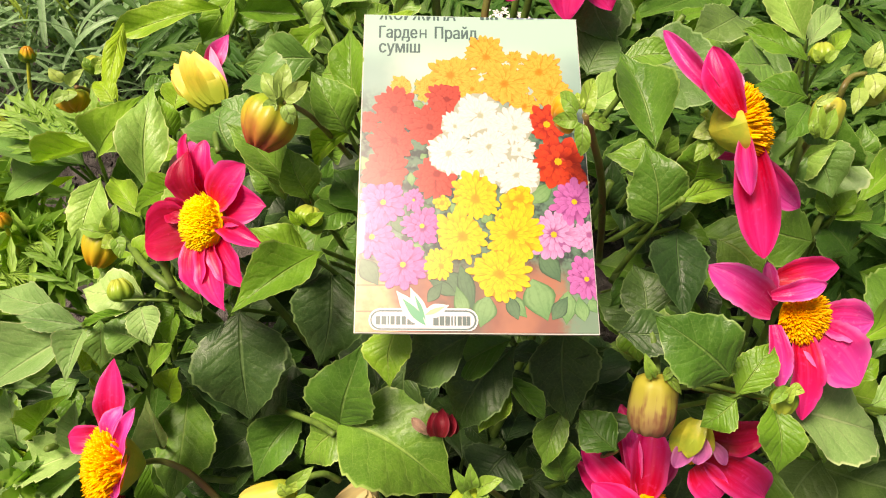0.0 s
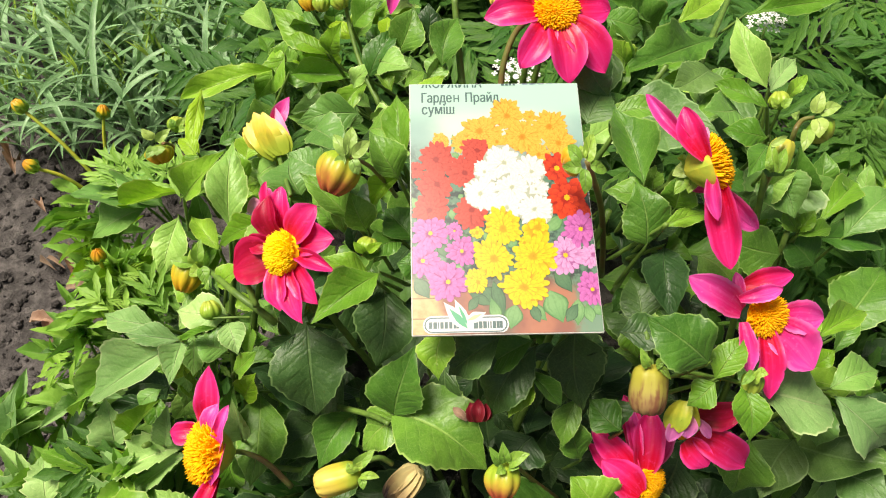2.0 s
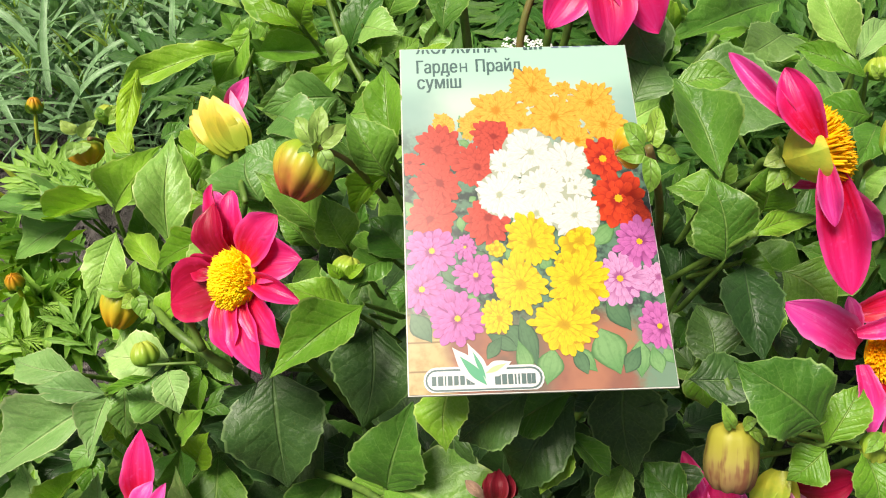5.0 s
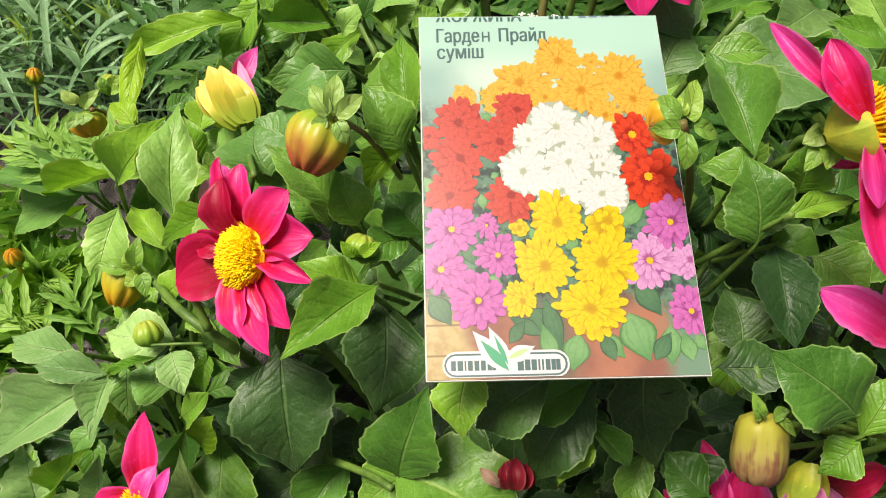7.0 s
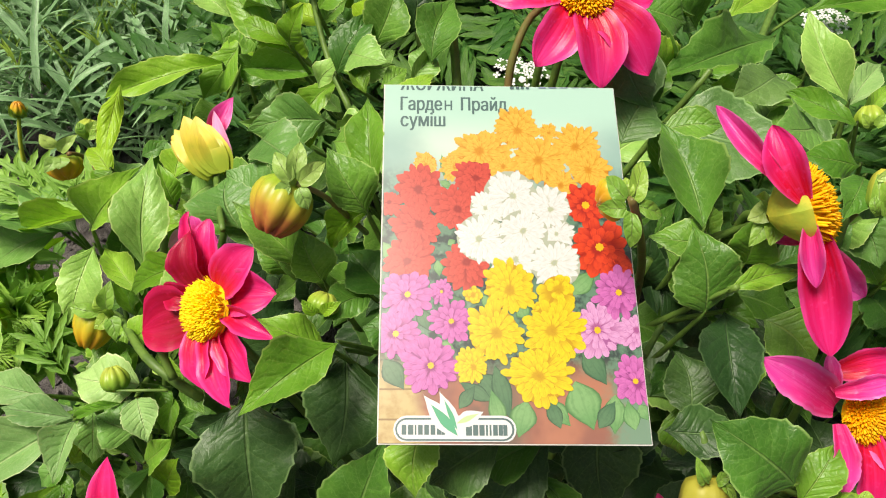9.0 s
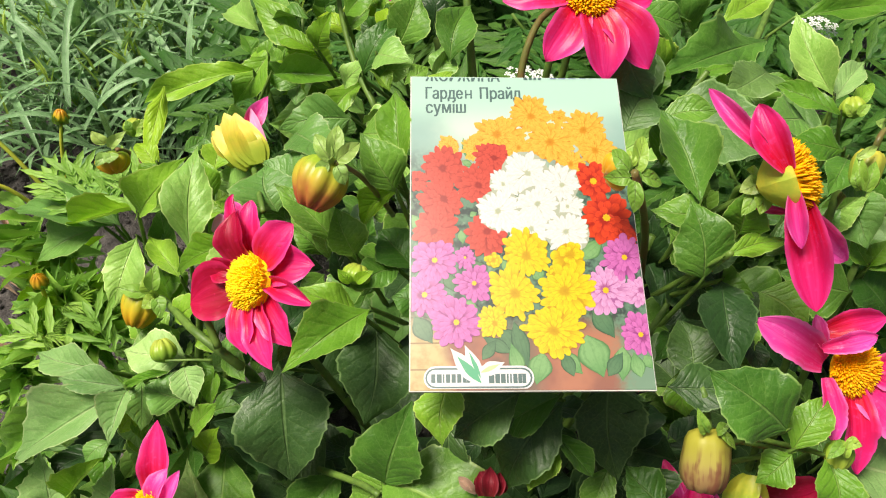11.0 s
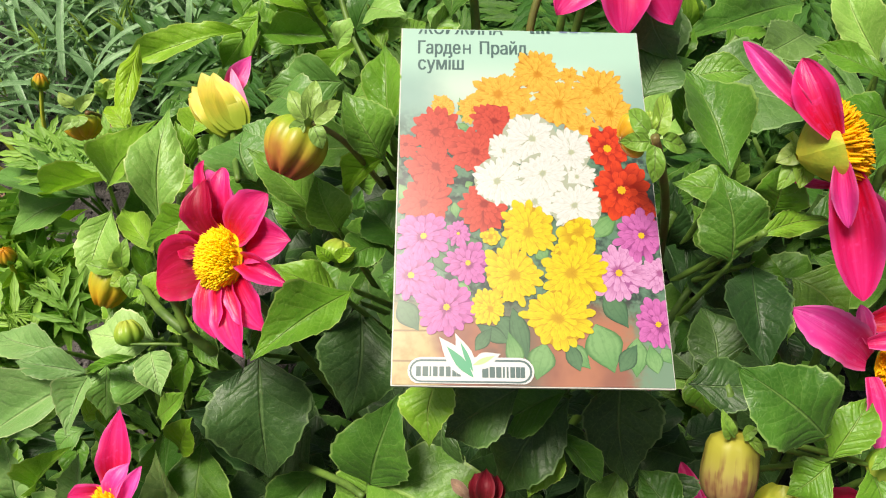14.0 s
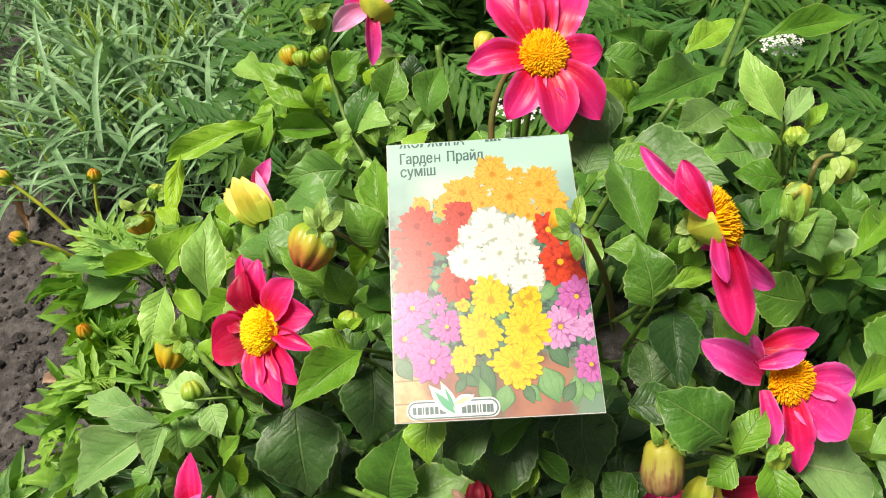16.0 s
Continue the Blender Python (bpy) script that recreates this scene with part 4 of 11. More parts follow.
bract(bd, (0.2038, 0.3227, 0.4189), (0.1984, 0.3220, 0.4211), 0.0050, (-0.33, -0.60, 0.73), "bract_pale", 0.12)
stem(dahlia_right, [(0.2174, 0.3310, 0.4111), (0.2110, 0.3309, 0.4094), (0.2053, 0.3234, 0.4047), (0.2158, 0.3355, 0.3715)], 0.00124, 0.001716, "stem_brown")
bd = bud(dahlia_left, (-0.1734, 0.3648, 0.3705), (-0.1702, 0.3556, 0.3616), 0.0170, "round", "bud_orange", "brownish dahlia bud behind pale bracts")
bract(bd, (-0.1728, 0.3611, 0.3780), (-0.1785, 0.3646, 0.3842), 0.0064, (0.29, -0.60, 0.74), "bract_pale", 0.12)
bract(bd, (-0.1704, 0.3596, 0.3765), (-0.1625, 0.3649, 0.3844), 0.0057, (0.28, -0.60, 0.75), "bract_pale", 0.12)
bract(bd, (-0.1705, 0.3578, 0.3748), (-0.1699, 0.3520, 0.3720), 0.0078, (0.28, -0.59, 0.75), "bract_pale", 0.12)
bract(bd, (-0.1729, 0.3578, 0.3749), (-0.1758, 0.3506, 0.3707), 0.0064, (0.29, -0.59, 0.75), "bract_pale", 0.12)
stem(dahlia_left, [(-0.1681, 0.3615, 0.3740), (-0.1660, 0.3694, 0.3652), (-0.1575, 0.3633, 0.3584)], 0.00124, 0.001452, "stem_brown")
bd = bud(dahlia_left, (-0.1625, 0.3723, 0.3741), (-0.1605, 0.3800, 0.3815), 0.0121, "round", "bud_green", "cluster of small green dahlia buds")
bract(bd, (-0.1596, 0.3685, 0.3815), (-0.1623, 0.3707, 0.3864), 0.0050, (0.27, -0.62, 0.74), "bract_green", 0.12)
bract(bd, (-0.1579, 0.3684, 0.3815), (-0.1529, 0.3713, 0.3870), 0.0050, (0.26, -0.62, 0.74), "bract_green", 0.12)
bract(bd, (-0.1579, 0.3672, 0.3803), (-0.1523, 0.3655, 0.3814), 0.0050, (0.26, -0.61, 0.75), "bract_green", 0.12)
bd = bud(dahlia_left, (-0.1246, 0.2523, 0.3340), (-0.1275, 0.2608, 0.3422), 0.0114, "round", "bud_green", "small green dahlia bud")
stem(dahlia_left, [(-0.1235, 0.2508, 0.3374), (-0.1115, 0.2508, 0.3380), (-0.1027, 0.2522, 0.3359)], 0.000558, 0.000792, "stem_green")
bd = bud(dahlia, (-0.0335, 0.2548, 0.3856), (-0.0304, 0.2611, 0.3916), 0.0116, "round", "bud_green", "small green dahlia bud among leaves")
bract(bd, (-0.0334, 0.2498, 0.3918), (-0.0379, 0.2526, 0.3973), 0.0047, (0.09, -0.54, 0.83), "leaf_lime", 0.12)
bract(bd, (-0.0312, 0.2498, 0.3918), (-0.0246, 0.2524, 0.3971), 0.0047, (0.08, -0.54, 0.84), "leaf_lime", 0.12)
bd = bud(dahlia, (0.0384, 0.1801, 0.2993), (0.0365, 0.1635, 0.2850), 0.0191, "round", "bud_blush", "green dahlia bud flushed orange with upright bracts")
bract(bd, (0.0364, 0.1752, 0.3057), (0.0292, 0.1800, 0.3153), 0.0056, (-0.05, -0.37, 0.93), "bract_green", 0.12)
bract(bd, (0.0391, 0.1762, 0.3066), (0.0368, 0.1821, 0.3170), 0.0062, (-0.06, -0.37, 0.93), "bract_green", 0.12)
bract(bd, (0.0405, 0.1752, 0.3057), (0.0518, 0.1769, 0.3122), 0.0073, (-0.08, -0.36, 0.93), "bract_green", 0.12)
bract(bd, (0.0377, 0.1741, 0.3048), (0.0333, 0.1701, 0.3067), 0.0051, (-0.06, -0.35, 0.93), "bract_green", 0.12)
bract(bd, (0.0405, 0.1742, 0.3048), (0.0456, 0.1719, 0.3080), 0.0051, (-0.07, -0.35, 0.93), "bract_green", 0.12)
stem(dahlia, [(0.0426, 0.1890, 0.2856), (0.0564, 0.1956, 0.2510), (0.0785, 0.2051, 0.2030)], 0.00124, 0.001716, "stem_brown")
bd = bud(dahlia, (-0.0398, 0.1799, 0.2897), (-0.0661, 0.1743, 0.2852), 0.0166, "barrel", "bud_yellow", "nodding yellow dahlia bud on a curved stalk")
bract(bd, (-0.0417, 0.1761, 0.2970), (-0.0443, 0.1794, 0.3025), 0.0057, (0.09, -0.36, 0.93), "bract_green", 0.12)
bract(bd, (-0.0403, 0.1783, 0.2988), (-0.0345, 0.1852, 0.3074), 0.0069, (0.08, -0.37, 0.93), "bract_green", 0.12)
bract(bd, (-0.0389, 0.1747, 0.2957), (-0.0297, 0.1717, 0.2956), 0.0046, (0.08, -0.35, 0.94), "bract_green", 0.12)
bract(bd, (-0.0389, 0.1740, 0.2951), (-0.0372, 0.1683, 0.2927), 0.0046, (0.08, -0.34, 0.94), "bract_green", 0.12)
bract(bd, (-0.0411, 0.1772, 0.2979), (-0.0381, 0.1805, 0.3034), 0.0046, (0.09, -0.36, 0.93), "bract_green", 0.12)
bract(bd, (-0.0605, 0.1718, 0.2776), (-0.0610, 0.1626, 0.2697), 0.0040, (0.12, -0.32, 0.94), "petal_magenta", 0.12)
stem(dahlia, [(-0.0421, 0.1835, 0.2828), (-0.0383, 0.1933, 0.2767), (-0.0310, 0.1973, 0.2737), (-0.0249, 0.1988, 0.2634)], 0.001612, 0.001716, "stem_green")
bd = bud(dahlia, (-0.0079, 0.1980, 0.2588), (-0.0281, 0.1825, 0.2456), 0.0187, "barrel", "bud_dead", "withered brown dahlia bud")
bract(bd, (-0.0090, 0.1911, 0.2687), (-0.0269, 0.1778, 0.2521), 0.0106, (0.04, -0.34, 0.94), "bud_dead", 0.2)
bract(bd, (-0.0106, 0.1922, 0.2697), (-0.0293, 0.1835, 0.2572), 0.0094, (0.05, -0.34, 0.94), "bud_dead", 0.2)
bract(bd, (-0.0075, 0.1900, 0.2677), (-0.0207, 0.1765, 0.2509), 0.0094, (0.03, -0.33, 0.94), "bud_dead", 0.2)
bd = bud(dahlia, (0.0238, 0.2015, 0.3043), (0.0250, 0.2100, 0.3125), 0.0123, "round", "petal_wilted", "withered crimson dahlia flower deep among leaves")
petal(bd, (0.0219, 0.1976, 0.3116), (0.0209, 0.2064, 0.3174), 0.0063, (-0.01, -0.49, 0.87), "petal_wilted", 0.3, 0.12, 0.3, "bract")
petal(bd, (0.0245, 0.1959, 0.3141), (0.0252, 0.2073, 0.3197), 0.0074, (-0.02, -0.49, 0.87), "petal_wilted", 0.35, 0.12, 0.4, "bract")
petal(bd, (0.0272, 0.1972, 0.3126), (0.0294, 0.2060, 0.3170), 0.0058, (-0.02, -0.49, 0.87), "petal_wilted", 0.3, 0.4, 0.3, "bract")
petal(bd, (0.0304, 0.1990, 0.3116), (0.0312, 0.2043, 0.3153), 0.0032, (-0.03, -0.49, 0.87), "petal_wilted", 0.2, 0.5, 0.5, "bract")
petal(bd, (0.0193, 0.2004, 0.3088), (0.0115, 0.2066, 0.3120), 0.0048, (0.01, -0.49, 0.87), "dry_leaf", 0.3, 0.4, 0.5, "strap")
bract(bd, (0.0175, 0.2056, 0.3081), (0.0103, 0.2098, 0.3066), 0.0075, (-0.02, -0.41, 0.91), "bud_dead", 0.2)
bd = bud(dahlia, (-0.0102, 0.2102, 0.3030), (-0.0058, 0.2114, 0.3039), 0.0041, "round", "petal_wilted", "tiny crimson bud")
bd = bud(dahlia_back, (-0.0817, 0.4556, 0.4247), (-0.0790, 0.4458, 0.4149), 0.0122, "round", "bud_orange", "yellow dahlia bud between green buds")
bd = bud(dahlia_back, (-0.0692, 0.4360, 0.4316), (-0.0685, 0.4287, 0.4243), 0.0110, "round", "bud_green", "small green dahlia bud")
bd = bud(dahlia_back, (-0.0589, 0.4343, 0.4337), (-0.0543, 0.4277, 0.4269), 0.0116, "round", "bud_green", "small green dahlia bud")
bd = bud(dahlia_back, (-0.0587, 0.4555, 0.4464), (-0.0608, 0.4469, 0.4380), 0.0138, "round", "bud_green", "small green dahlia bud")
bract(bd, (-0.0574, 0.4457, 0.4479), (-0.0668, 0.4476, 0.4532), 0.0069, (0.16, -0.73, 0.67), "bract_green", 0.12)
bract(bd, (-0.0574, 0.4457, 0.4479), (-0.0481, 0.4499, 0.4541), 0.0069, (0.15, -0.73, 0.67), "bract_green", 0.12)
bract(bd, (-0.0595, 0.4409, 0.4433), (-0.0660, 0.4367, 0.4425), 0.0062, (0.16, -0.71, 0.68), "bract_green", 0.12)
bd = bud(dahlia_back, (0.0460, 0.4007, 0.4544), (0.0376, 0.3930, 0.4474), 0.0124, "round", "bud_yellow", "yellowish dahlia bud behind the tall flower")
stem(dahlia_back, [(-0.0532, 0.4364, 0.4378), (-0.0525, 0.4292, 0.4186), (-0.0438, 0.4058, 0.3968), (-0.0315, 0.3794, 0.3863), (-0.0277, 0.3961, 0.3439)], 0.00124, 0.00198, "stem_green")
stem(dahlia_back, [(0.0156, 0.4088, 0.4449), (0.0173, 0.3968, 0.4264), (0.0202, 0.3763, 0.4014)], 0.00186, 0.002376, "stem_green")
stem(dahlia_back, [(0.0671, 0.3770, 0.4532), (0.0522, 0.3813, 0.4394), (0.0441, 0.3720, 0.4224), (0.0425, 0.3639, 0.4052)], 0.001612, 0.00198, "stem_brown")
stem(dahlia_back, [(0.0659, 0.3625, 0.4488), (0.0625, 0.3572, 0.4315), (0.0594, 0.3574, 0.4089)], 0.001612, 0.00198, "stem_green")
stem(dahlia_back, [(0.2602, 0.5985, 0.3567), (0.2265, 0.5313, 0.3491), (0.1984, 0.4731, 0.3464), (0.1706, 0.4045, 0.3626)], 0.00217, 0.00297, "stem_green")

# stalks of the middle dahlia
stem(dahlia, [(-0.1184, 0.1983, 0.2788), (-0.1156, 0.2085, 0.2617), (-0.1024, 0.2062, 0.2539), (-0.0882, 0.1989, 0.2355)], 0.001364, 0.00198, "stem_brown")
stem(dahlia, [(0.1365, 0.2660, 0.4257), (0.1257, 0.2722, 0.4243), (0.1253, 0.2785, 0.4112), (0.1251, 0.2842, 0.3684)], 0.00124, 0.00198, "stem_green")
stem(dahlia, [(0.1183, 0.2500, 0.4090), (0.1327, 0.3220, 0.3039), (0.1159, 0.3010, 0.2953)], 0.001364, 0.00198, "stem_green")
stem(dahlia, [(-0.0586, 0.2350, 0.2682), (-0.0352, 0.2152, 0.2903), (-0.0246, 0.2051, 0.2978)], 0.00186, 0.001584, "stem_green")

# leaves: dahlia behind and to the left
leaf(dahlia_left, (-0.1160, 0.4639, 0.3583), (-0.1826, 0.4427, 0.3486), 0.0195, (0.03, -0.49, 0.87), "lance", "fresh", 0.1, 0.3)
leaf(dahlia_left, (-0.1446, 0.3885, 0.3955), (-0.1500, 0.3491, 0.3739), 0.0099, (0.16, -0.49, 0.86), "lance", "lime", 0.06, 0.05, curl=-0.1, stalk=False)
leaf(dahlia_left, (-0.1072, 0.4731, 0.3644), (-0.1311, 0.4560, 0.3375), 0.0208, (-0.18, -0.75, 0.64), "ovate", "fresh", 0.06, 0.27)
leaf(dahlia_left, (-0.1002, 0.4429, 0.3687), (-0.0504, 0.4324, 0.3714), 0.0143, (-0.18, -0.70, 0.69), "ovate", "fresh", 0.04, 0.25, curl=0.2)
leaf(dahlia_back, (-0.0408, 0.4245, 0.3752), (-0.0661, 0.3954, 0.3556), 0.0139, (-0.02, -0.55, 0.84), "lance", "fresh", 0.25, 0.3)
leaf(dahlia_back, (-0.0646, 0.4818, 0.3154), (-0.1120, 0.4712, 0.3137), 0.0295, (0.07, -0.45, 0.89), "broad", "pale", 0.1, 0.27)
leaf(dahlia_back, (-0.0771, 0.4561, 0.3686), (-0.1151, 0.4842, 0.3977), 0.0192, (0.20, -0.56, 0.80), "ovate", "fresh", 0.2, 0.1, curl=-0.1)
leaf(dahlia_back, (-0.0723, 0.4457, 0.3822), (-0.0977, 0.4581, 0.3906), 0.0135, (0.07, -0.47, 0.88), "lance", "lime", 0.15, 0.1)
leaf(dahlia_back, (-0.0665, 0.4231, 0.3966), (-0.0560, 0.4213, 0.4221), 0.0150, (-0.50, -0.86, 0.15), "ovate", "lime", 0.15, 0.15)
leaf(dahlia_back, (-0.0698, 0.4503, 0.3746), (-0.0912, 0.4528, 0.3781), 0.0117, (0.09, -0.47, 0.88), "lance", "lime", 0.2, 0.27)
leaf(dahlia_back, (-0.0375, 0.3829, 0.4058), (-0.0195, 0.4031, 0.4282), 0.0180, (-0.12, -0.69, 0.72), "ovate", "mid", 0.15, 0.15)
leaf(dahlia_back, (-0.0201, 0.3934, 0.4146), (-0.0087, 0.4086, 0.4398), 0.0210, (-0.16, -0.81, 0.56), "ovate", "mid", 0.15, 0.27)
leaf(dahlia_back, (-0.0027, 0.3984, 0.4189), (-0.0003, 0.4112, 0.4400), 0.0192, (-0.04, -0.85, 0.52), "broad", "dark", 0.06, 0.1, stalk=False)
leaf(dahlia_back, (-0.0288, 0.3744, 0.4232), (-0.0109, 0.3582, 0.4296), 0.0198, (-0.44, -0.13, 0.89), "ovate", "pale", 0.15, 0.27, curl=-0.1)
leaf(dahlia_back, (-0.0489, 0.4180, 0.4199), (-0.0301, 0.4227, 0.4363), 0.0162, (-0.37, -0.69, 0.62), "ovate", "fresh", 0.06, 0.27)
leaf(dahlia_back, (0.0075, 0.3732, 0.4192), (0.0182, 0.4014, 0.4358), 0.0190, (-0.01, -0.50, 0.86), "ovate", "mid", 0.15, 0.27, stalk=False)
leaf(dahlia_back, (-0.0362, 0.3451, 0.3964), (-0.0031, 0.3375, 0.3973), 0.0227, (-0.12, -0.41, 0.91), "broad", "mid", 0.15, 0.15, stalk=False)
leaf(dahlia_left, (-0.0713, 0.3551, 0.3895), (-0.0453, 0.3287, 0.3931), 0.0242, (-0.26, -0.13, 0.96), "broad", "pale", 0.15, 0.27, stalk=False)
leaf(dahlia_left, (-0.0731, 0.3033, 0.3822), (-0.0804, 0.3247, 0.3932), 0.0279, (0.11, -0.42, 0.90), "broad", "pale", 0.15, 0.27, stalk=False)
leaf(dahlia, (-0.0130, 0.2871, 0.4173), (-0.0168, 0.3220, 0.4381), 0.0153, (-0.38, -0.50, 0.77), "ovate", "fresh", 0.1, 0.27, curl=-0.1)
leaf(dahlia, (-0.0149, 0.2795, 0.4144), (-0.0297, 0.2932, 0.4359), 0.0170, (0.30, -0.70, 0.65), "ovate", "mid", 0.2, 0.27, curl=0.12)
leaf(dahlia, (-0.0144, 0.2852, 0.4124), (-0.0306, 0.2790, 0.3962), 0.0114, (-0.40, -0.65, 0.65), "lance", "lime", 0.15, 0.45, curl=0.12)
leaf(dahlia, (-0.0409, 0.2733, 0.3909), (-0.0682, 0.2882, 0.4129), 0.0153, (0.32, -0.55, 0.77), "ovate", "mid", 0.1, 0.27)
leaf(dahlia, (-0.0327, 0.2684, 0.3871), (-0.0410, 0.2769, 0.4097), 0.0164, (0.37, -0.82, 0.44), "ovate", "mid", 0.06, 0.1, curl=0.12)
leaf(dahlia, (-0.0079, 0.2707, 0.3775), (-0.0251, 0.2865, 0.3872), 0.0200, (0.10, -0.44, 0.89), "ovate", "mid", 0.1, 0.27, curl=0.2)
leaf(dahlia, (-0.0153, 0.2687, 0.3798), (-0.0323, 0.2548, 0.3822), 0.0142, (0.28, -0.19, 0.94), "lance", "mid", 0.15, 0.15)
leaf(dahlia, (-0.0302, 0.2468, 0.3744), (-0.0560, 0.2484, 0.3907), 0.0139, (0.47, -0.42, 0.78), "ovate", "fresh", 0.1, 0.1, label="pale-edged green dahlia leaf")
leaf(dahlia, (-0.0254, 0.2444, 0.3817), (-0.0590, 0.2153, 0.3770), 0.0189, (0.12, -0.29, 0.95), "ovate", "fresh", 0.12, 0.2, curl=0.12, label="pale-edged green dahlia leaf")
leaf(dahlia, (-0.0051, 0.2547, 0.3680), (-0.0182, 0.2570, 0.3749), 0.0162, (0.35, -0.44, 0.83), "ovate", "mid", 0.2, 0.1)
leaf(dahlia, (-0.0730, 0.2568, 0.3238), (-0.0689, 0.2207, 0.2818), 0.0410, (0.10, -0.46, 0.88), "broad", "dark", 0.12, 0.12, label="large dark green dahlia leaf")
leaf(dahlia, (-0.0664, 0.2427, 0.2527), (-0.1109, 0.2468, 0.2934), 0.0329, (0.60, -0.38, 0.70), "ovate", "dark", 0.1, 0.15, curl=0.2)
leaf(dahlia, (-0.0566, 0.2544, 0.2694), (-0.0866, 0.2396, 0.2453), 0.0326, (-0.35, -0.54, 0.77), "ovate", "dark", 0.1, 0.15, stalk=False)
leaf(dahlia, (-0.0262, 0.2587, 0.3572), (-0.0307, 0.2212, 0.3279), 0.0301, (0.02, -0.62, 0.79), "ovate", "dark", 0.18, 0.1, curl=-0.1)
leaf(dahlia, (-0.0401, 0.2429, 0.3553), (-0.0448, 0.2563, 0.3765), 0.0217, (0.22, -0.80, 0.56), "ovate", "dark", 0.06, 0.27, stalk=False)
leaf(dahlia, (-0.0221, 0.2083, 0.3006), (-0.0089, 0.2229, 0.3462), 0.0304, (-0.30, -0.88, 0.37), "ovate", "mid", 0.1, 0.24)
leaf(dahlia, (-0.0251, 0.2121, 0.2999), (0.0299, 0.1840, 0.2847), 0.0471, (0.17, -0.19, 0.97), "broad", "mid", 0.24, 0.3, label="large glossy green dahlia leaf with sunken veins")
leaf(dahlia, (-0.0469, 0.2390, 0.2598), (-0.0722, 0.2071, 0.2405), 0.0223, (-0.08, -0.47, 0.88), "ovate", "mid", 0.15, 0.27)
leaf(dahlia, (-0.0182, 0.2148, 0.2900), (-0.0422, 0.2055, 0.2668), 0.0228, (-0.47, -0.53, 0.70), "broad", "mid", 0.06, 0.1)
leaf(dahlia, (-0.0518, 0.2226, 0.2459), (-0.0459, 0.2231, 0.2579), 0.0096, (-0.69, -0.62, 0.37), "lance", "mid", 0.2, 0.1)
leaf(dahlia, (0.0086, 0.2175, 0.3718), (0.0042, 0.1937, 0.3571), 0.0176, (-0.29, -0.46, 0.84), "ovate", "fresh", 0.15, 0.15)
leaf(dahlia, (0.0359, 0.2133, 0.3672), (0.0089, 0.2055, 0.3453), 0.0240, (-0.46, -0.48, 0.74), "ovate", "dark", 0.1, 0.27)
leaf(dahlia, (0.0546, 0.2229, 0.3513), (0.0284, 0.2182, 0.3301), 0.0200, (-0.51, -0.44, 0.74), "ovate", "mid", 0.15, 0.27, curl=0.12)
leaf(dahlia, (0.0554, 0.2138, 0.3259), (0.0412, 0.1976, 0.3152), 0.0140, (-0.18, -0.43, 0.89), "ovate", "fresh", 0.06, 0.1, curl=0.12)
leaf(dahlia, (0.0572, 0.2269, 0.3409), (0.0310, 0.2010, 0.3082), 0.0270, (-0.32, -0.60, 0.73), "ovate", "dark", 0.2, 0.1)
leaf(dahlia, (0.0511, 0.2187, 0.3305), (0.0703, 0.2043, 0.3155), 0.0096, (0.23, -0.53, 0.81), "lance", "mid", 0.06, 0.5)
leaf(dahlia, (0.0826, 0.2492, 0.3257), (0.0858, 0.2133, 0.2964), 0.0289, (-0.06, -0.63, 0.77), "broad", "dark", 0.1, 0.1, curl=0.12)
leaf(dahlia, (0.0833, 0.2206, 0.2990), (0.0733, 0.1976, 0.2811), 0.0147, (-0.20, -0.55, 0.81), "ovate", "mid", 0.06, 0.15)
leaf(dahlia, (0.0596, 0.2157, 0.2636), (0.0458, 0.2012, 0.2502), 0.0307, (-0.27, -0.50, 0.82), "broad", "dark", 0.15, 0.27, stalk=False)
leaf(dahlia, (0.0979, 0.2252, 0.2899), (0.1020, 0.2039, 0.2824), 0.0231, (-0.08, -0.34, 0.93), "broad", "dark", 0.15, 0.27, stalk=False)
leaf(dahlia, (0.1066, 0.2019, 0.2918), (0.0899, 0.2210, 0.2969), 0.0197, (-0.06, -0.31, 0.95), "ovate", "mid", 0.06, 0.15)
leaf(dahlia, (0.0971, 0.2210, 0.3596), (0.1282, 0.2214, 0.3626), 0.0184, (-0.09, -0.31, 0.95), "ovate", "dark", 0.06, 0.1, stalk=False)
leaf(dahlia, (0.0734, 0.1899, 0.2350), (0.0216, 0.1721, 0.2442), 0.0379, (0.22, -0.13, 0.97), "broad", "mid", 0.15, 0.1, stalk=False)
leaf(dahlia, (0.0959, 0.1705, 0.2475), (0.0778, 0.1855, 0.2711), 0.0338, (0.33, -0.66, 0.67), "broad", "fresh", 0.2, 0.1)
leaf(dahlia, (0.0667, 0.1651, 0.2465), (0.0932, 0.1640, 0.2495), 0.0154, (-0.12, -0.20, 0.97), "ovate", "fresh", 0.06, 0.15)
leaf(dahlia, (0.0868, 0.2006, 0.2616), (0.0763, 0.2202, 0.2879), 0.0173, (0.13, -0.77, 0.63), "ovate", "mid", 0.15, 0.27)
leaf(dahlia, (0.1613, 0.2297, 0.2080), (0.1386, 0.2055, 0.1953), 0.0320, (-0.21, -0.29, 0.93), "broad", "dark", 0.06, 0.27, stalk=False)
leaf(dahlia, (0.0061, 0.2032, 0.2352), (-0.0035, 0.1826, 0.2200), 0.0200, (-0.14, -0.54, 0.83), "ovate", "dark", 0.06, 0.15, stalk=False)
leaf(dahlia, (0.1359, 0.1942, 0.3691), (0.1037, 0.2068, 0.3908), 0.0267, (-0.27, -0.51, 0.82), "broad", "mid", 0.1, 0.1, label="broad light green dahlia leaf")
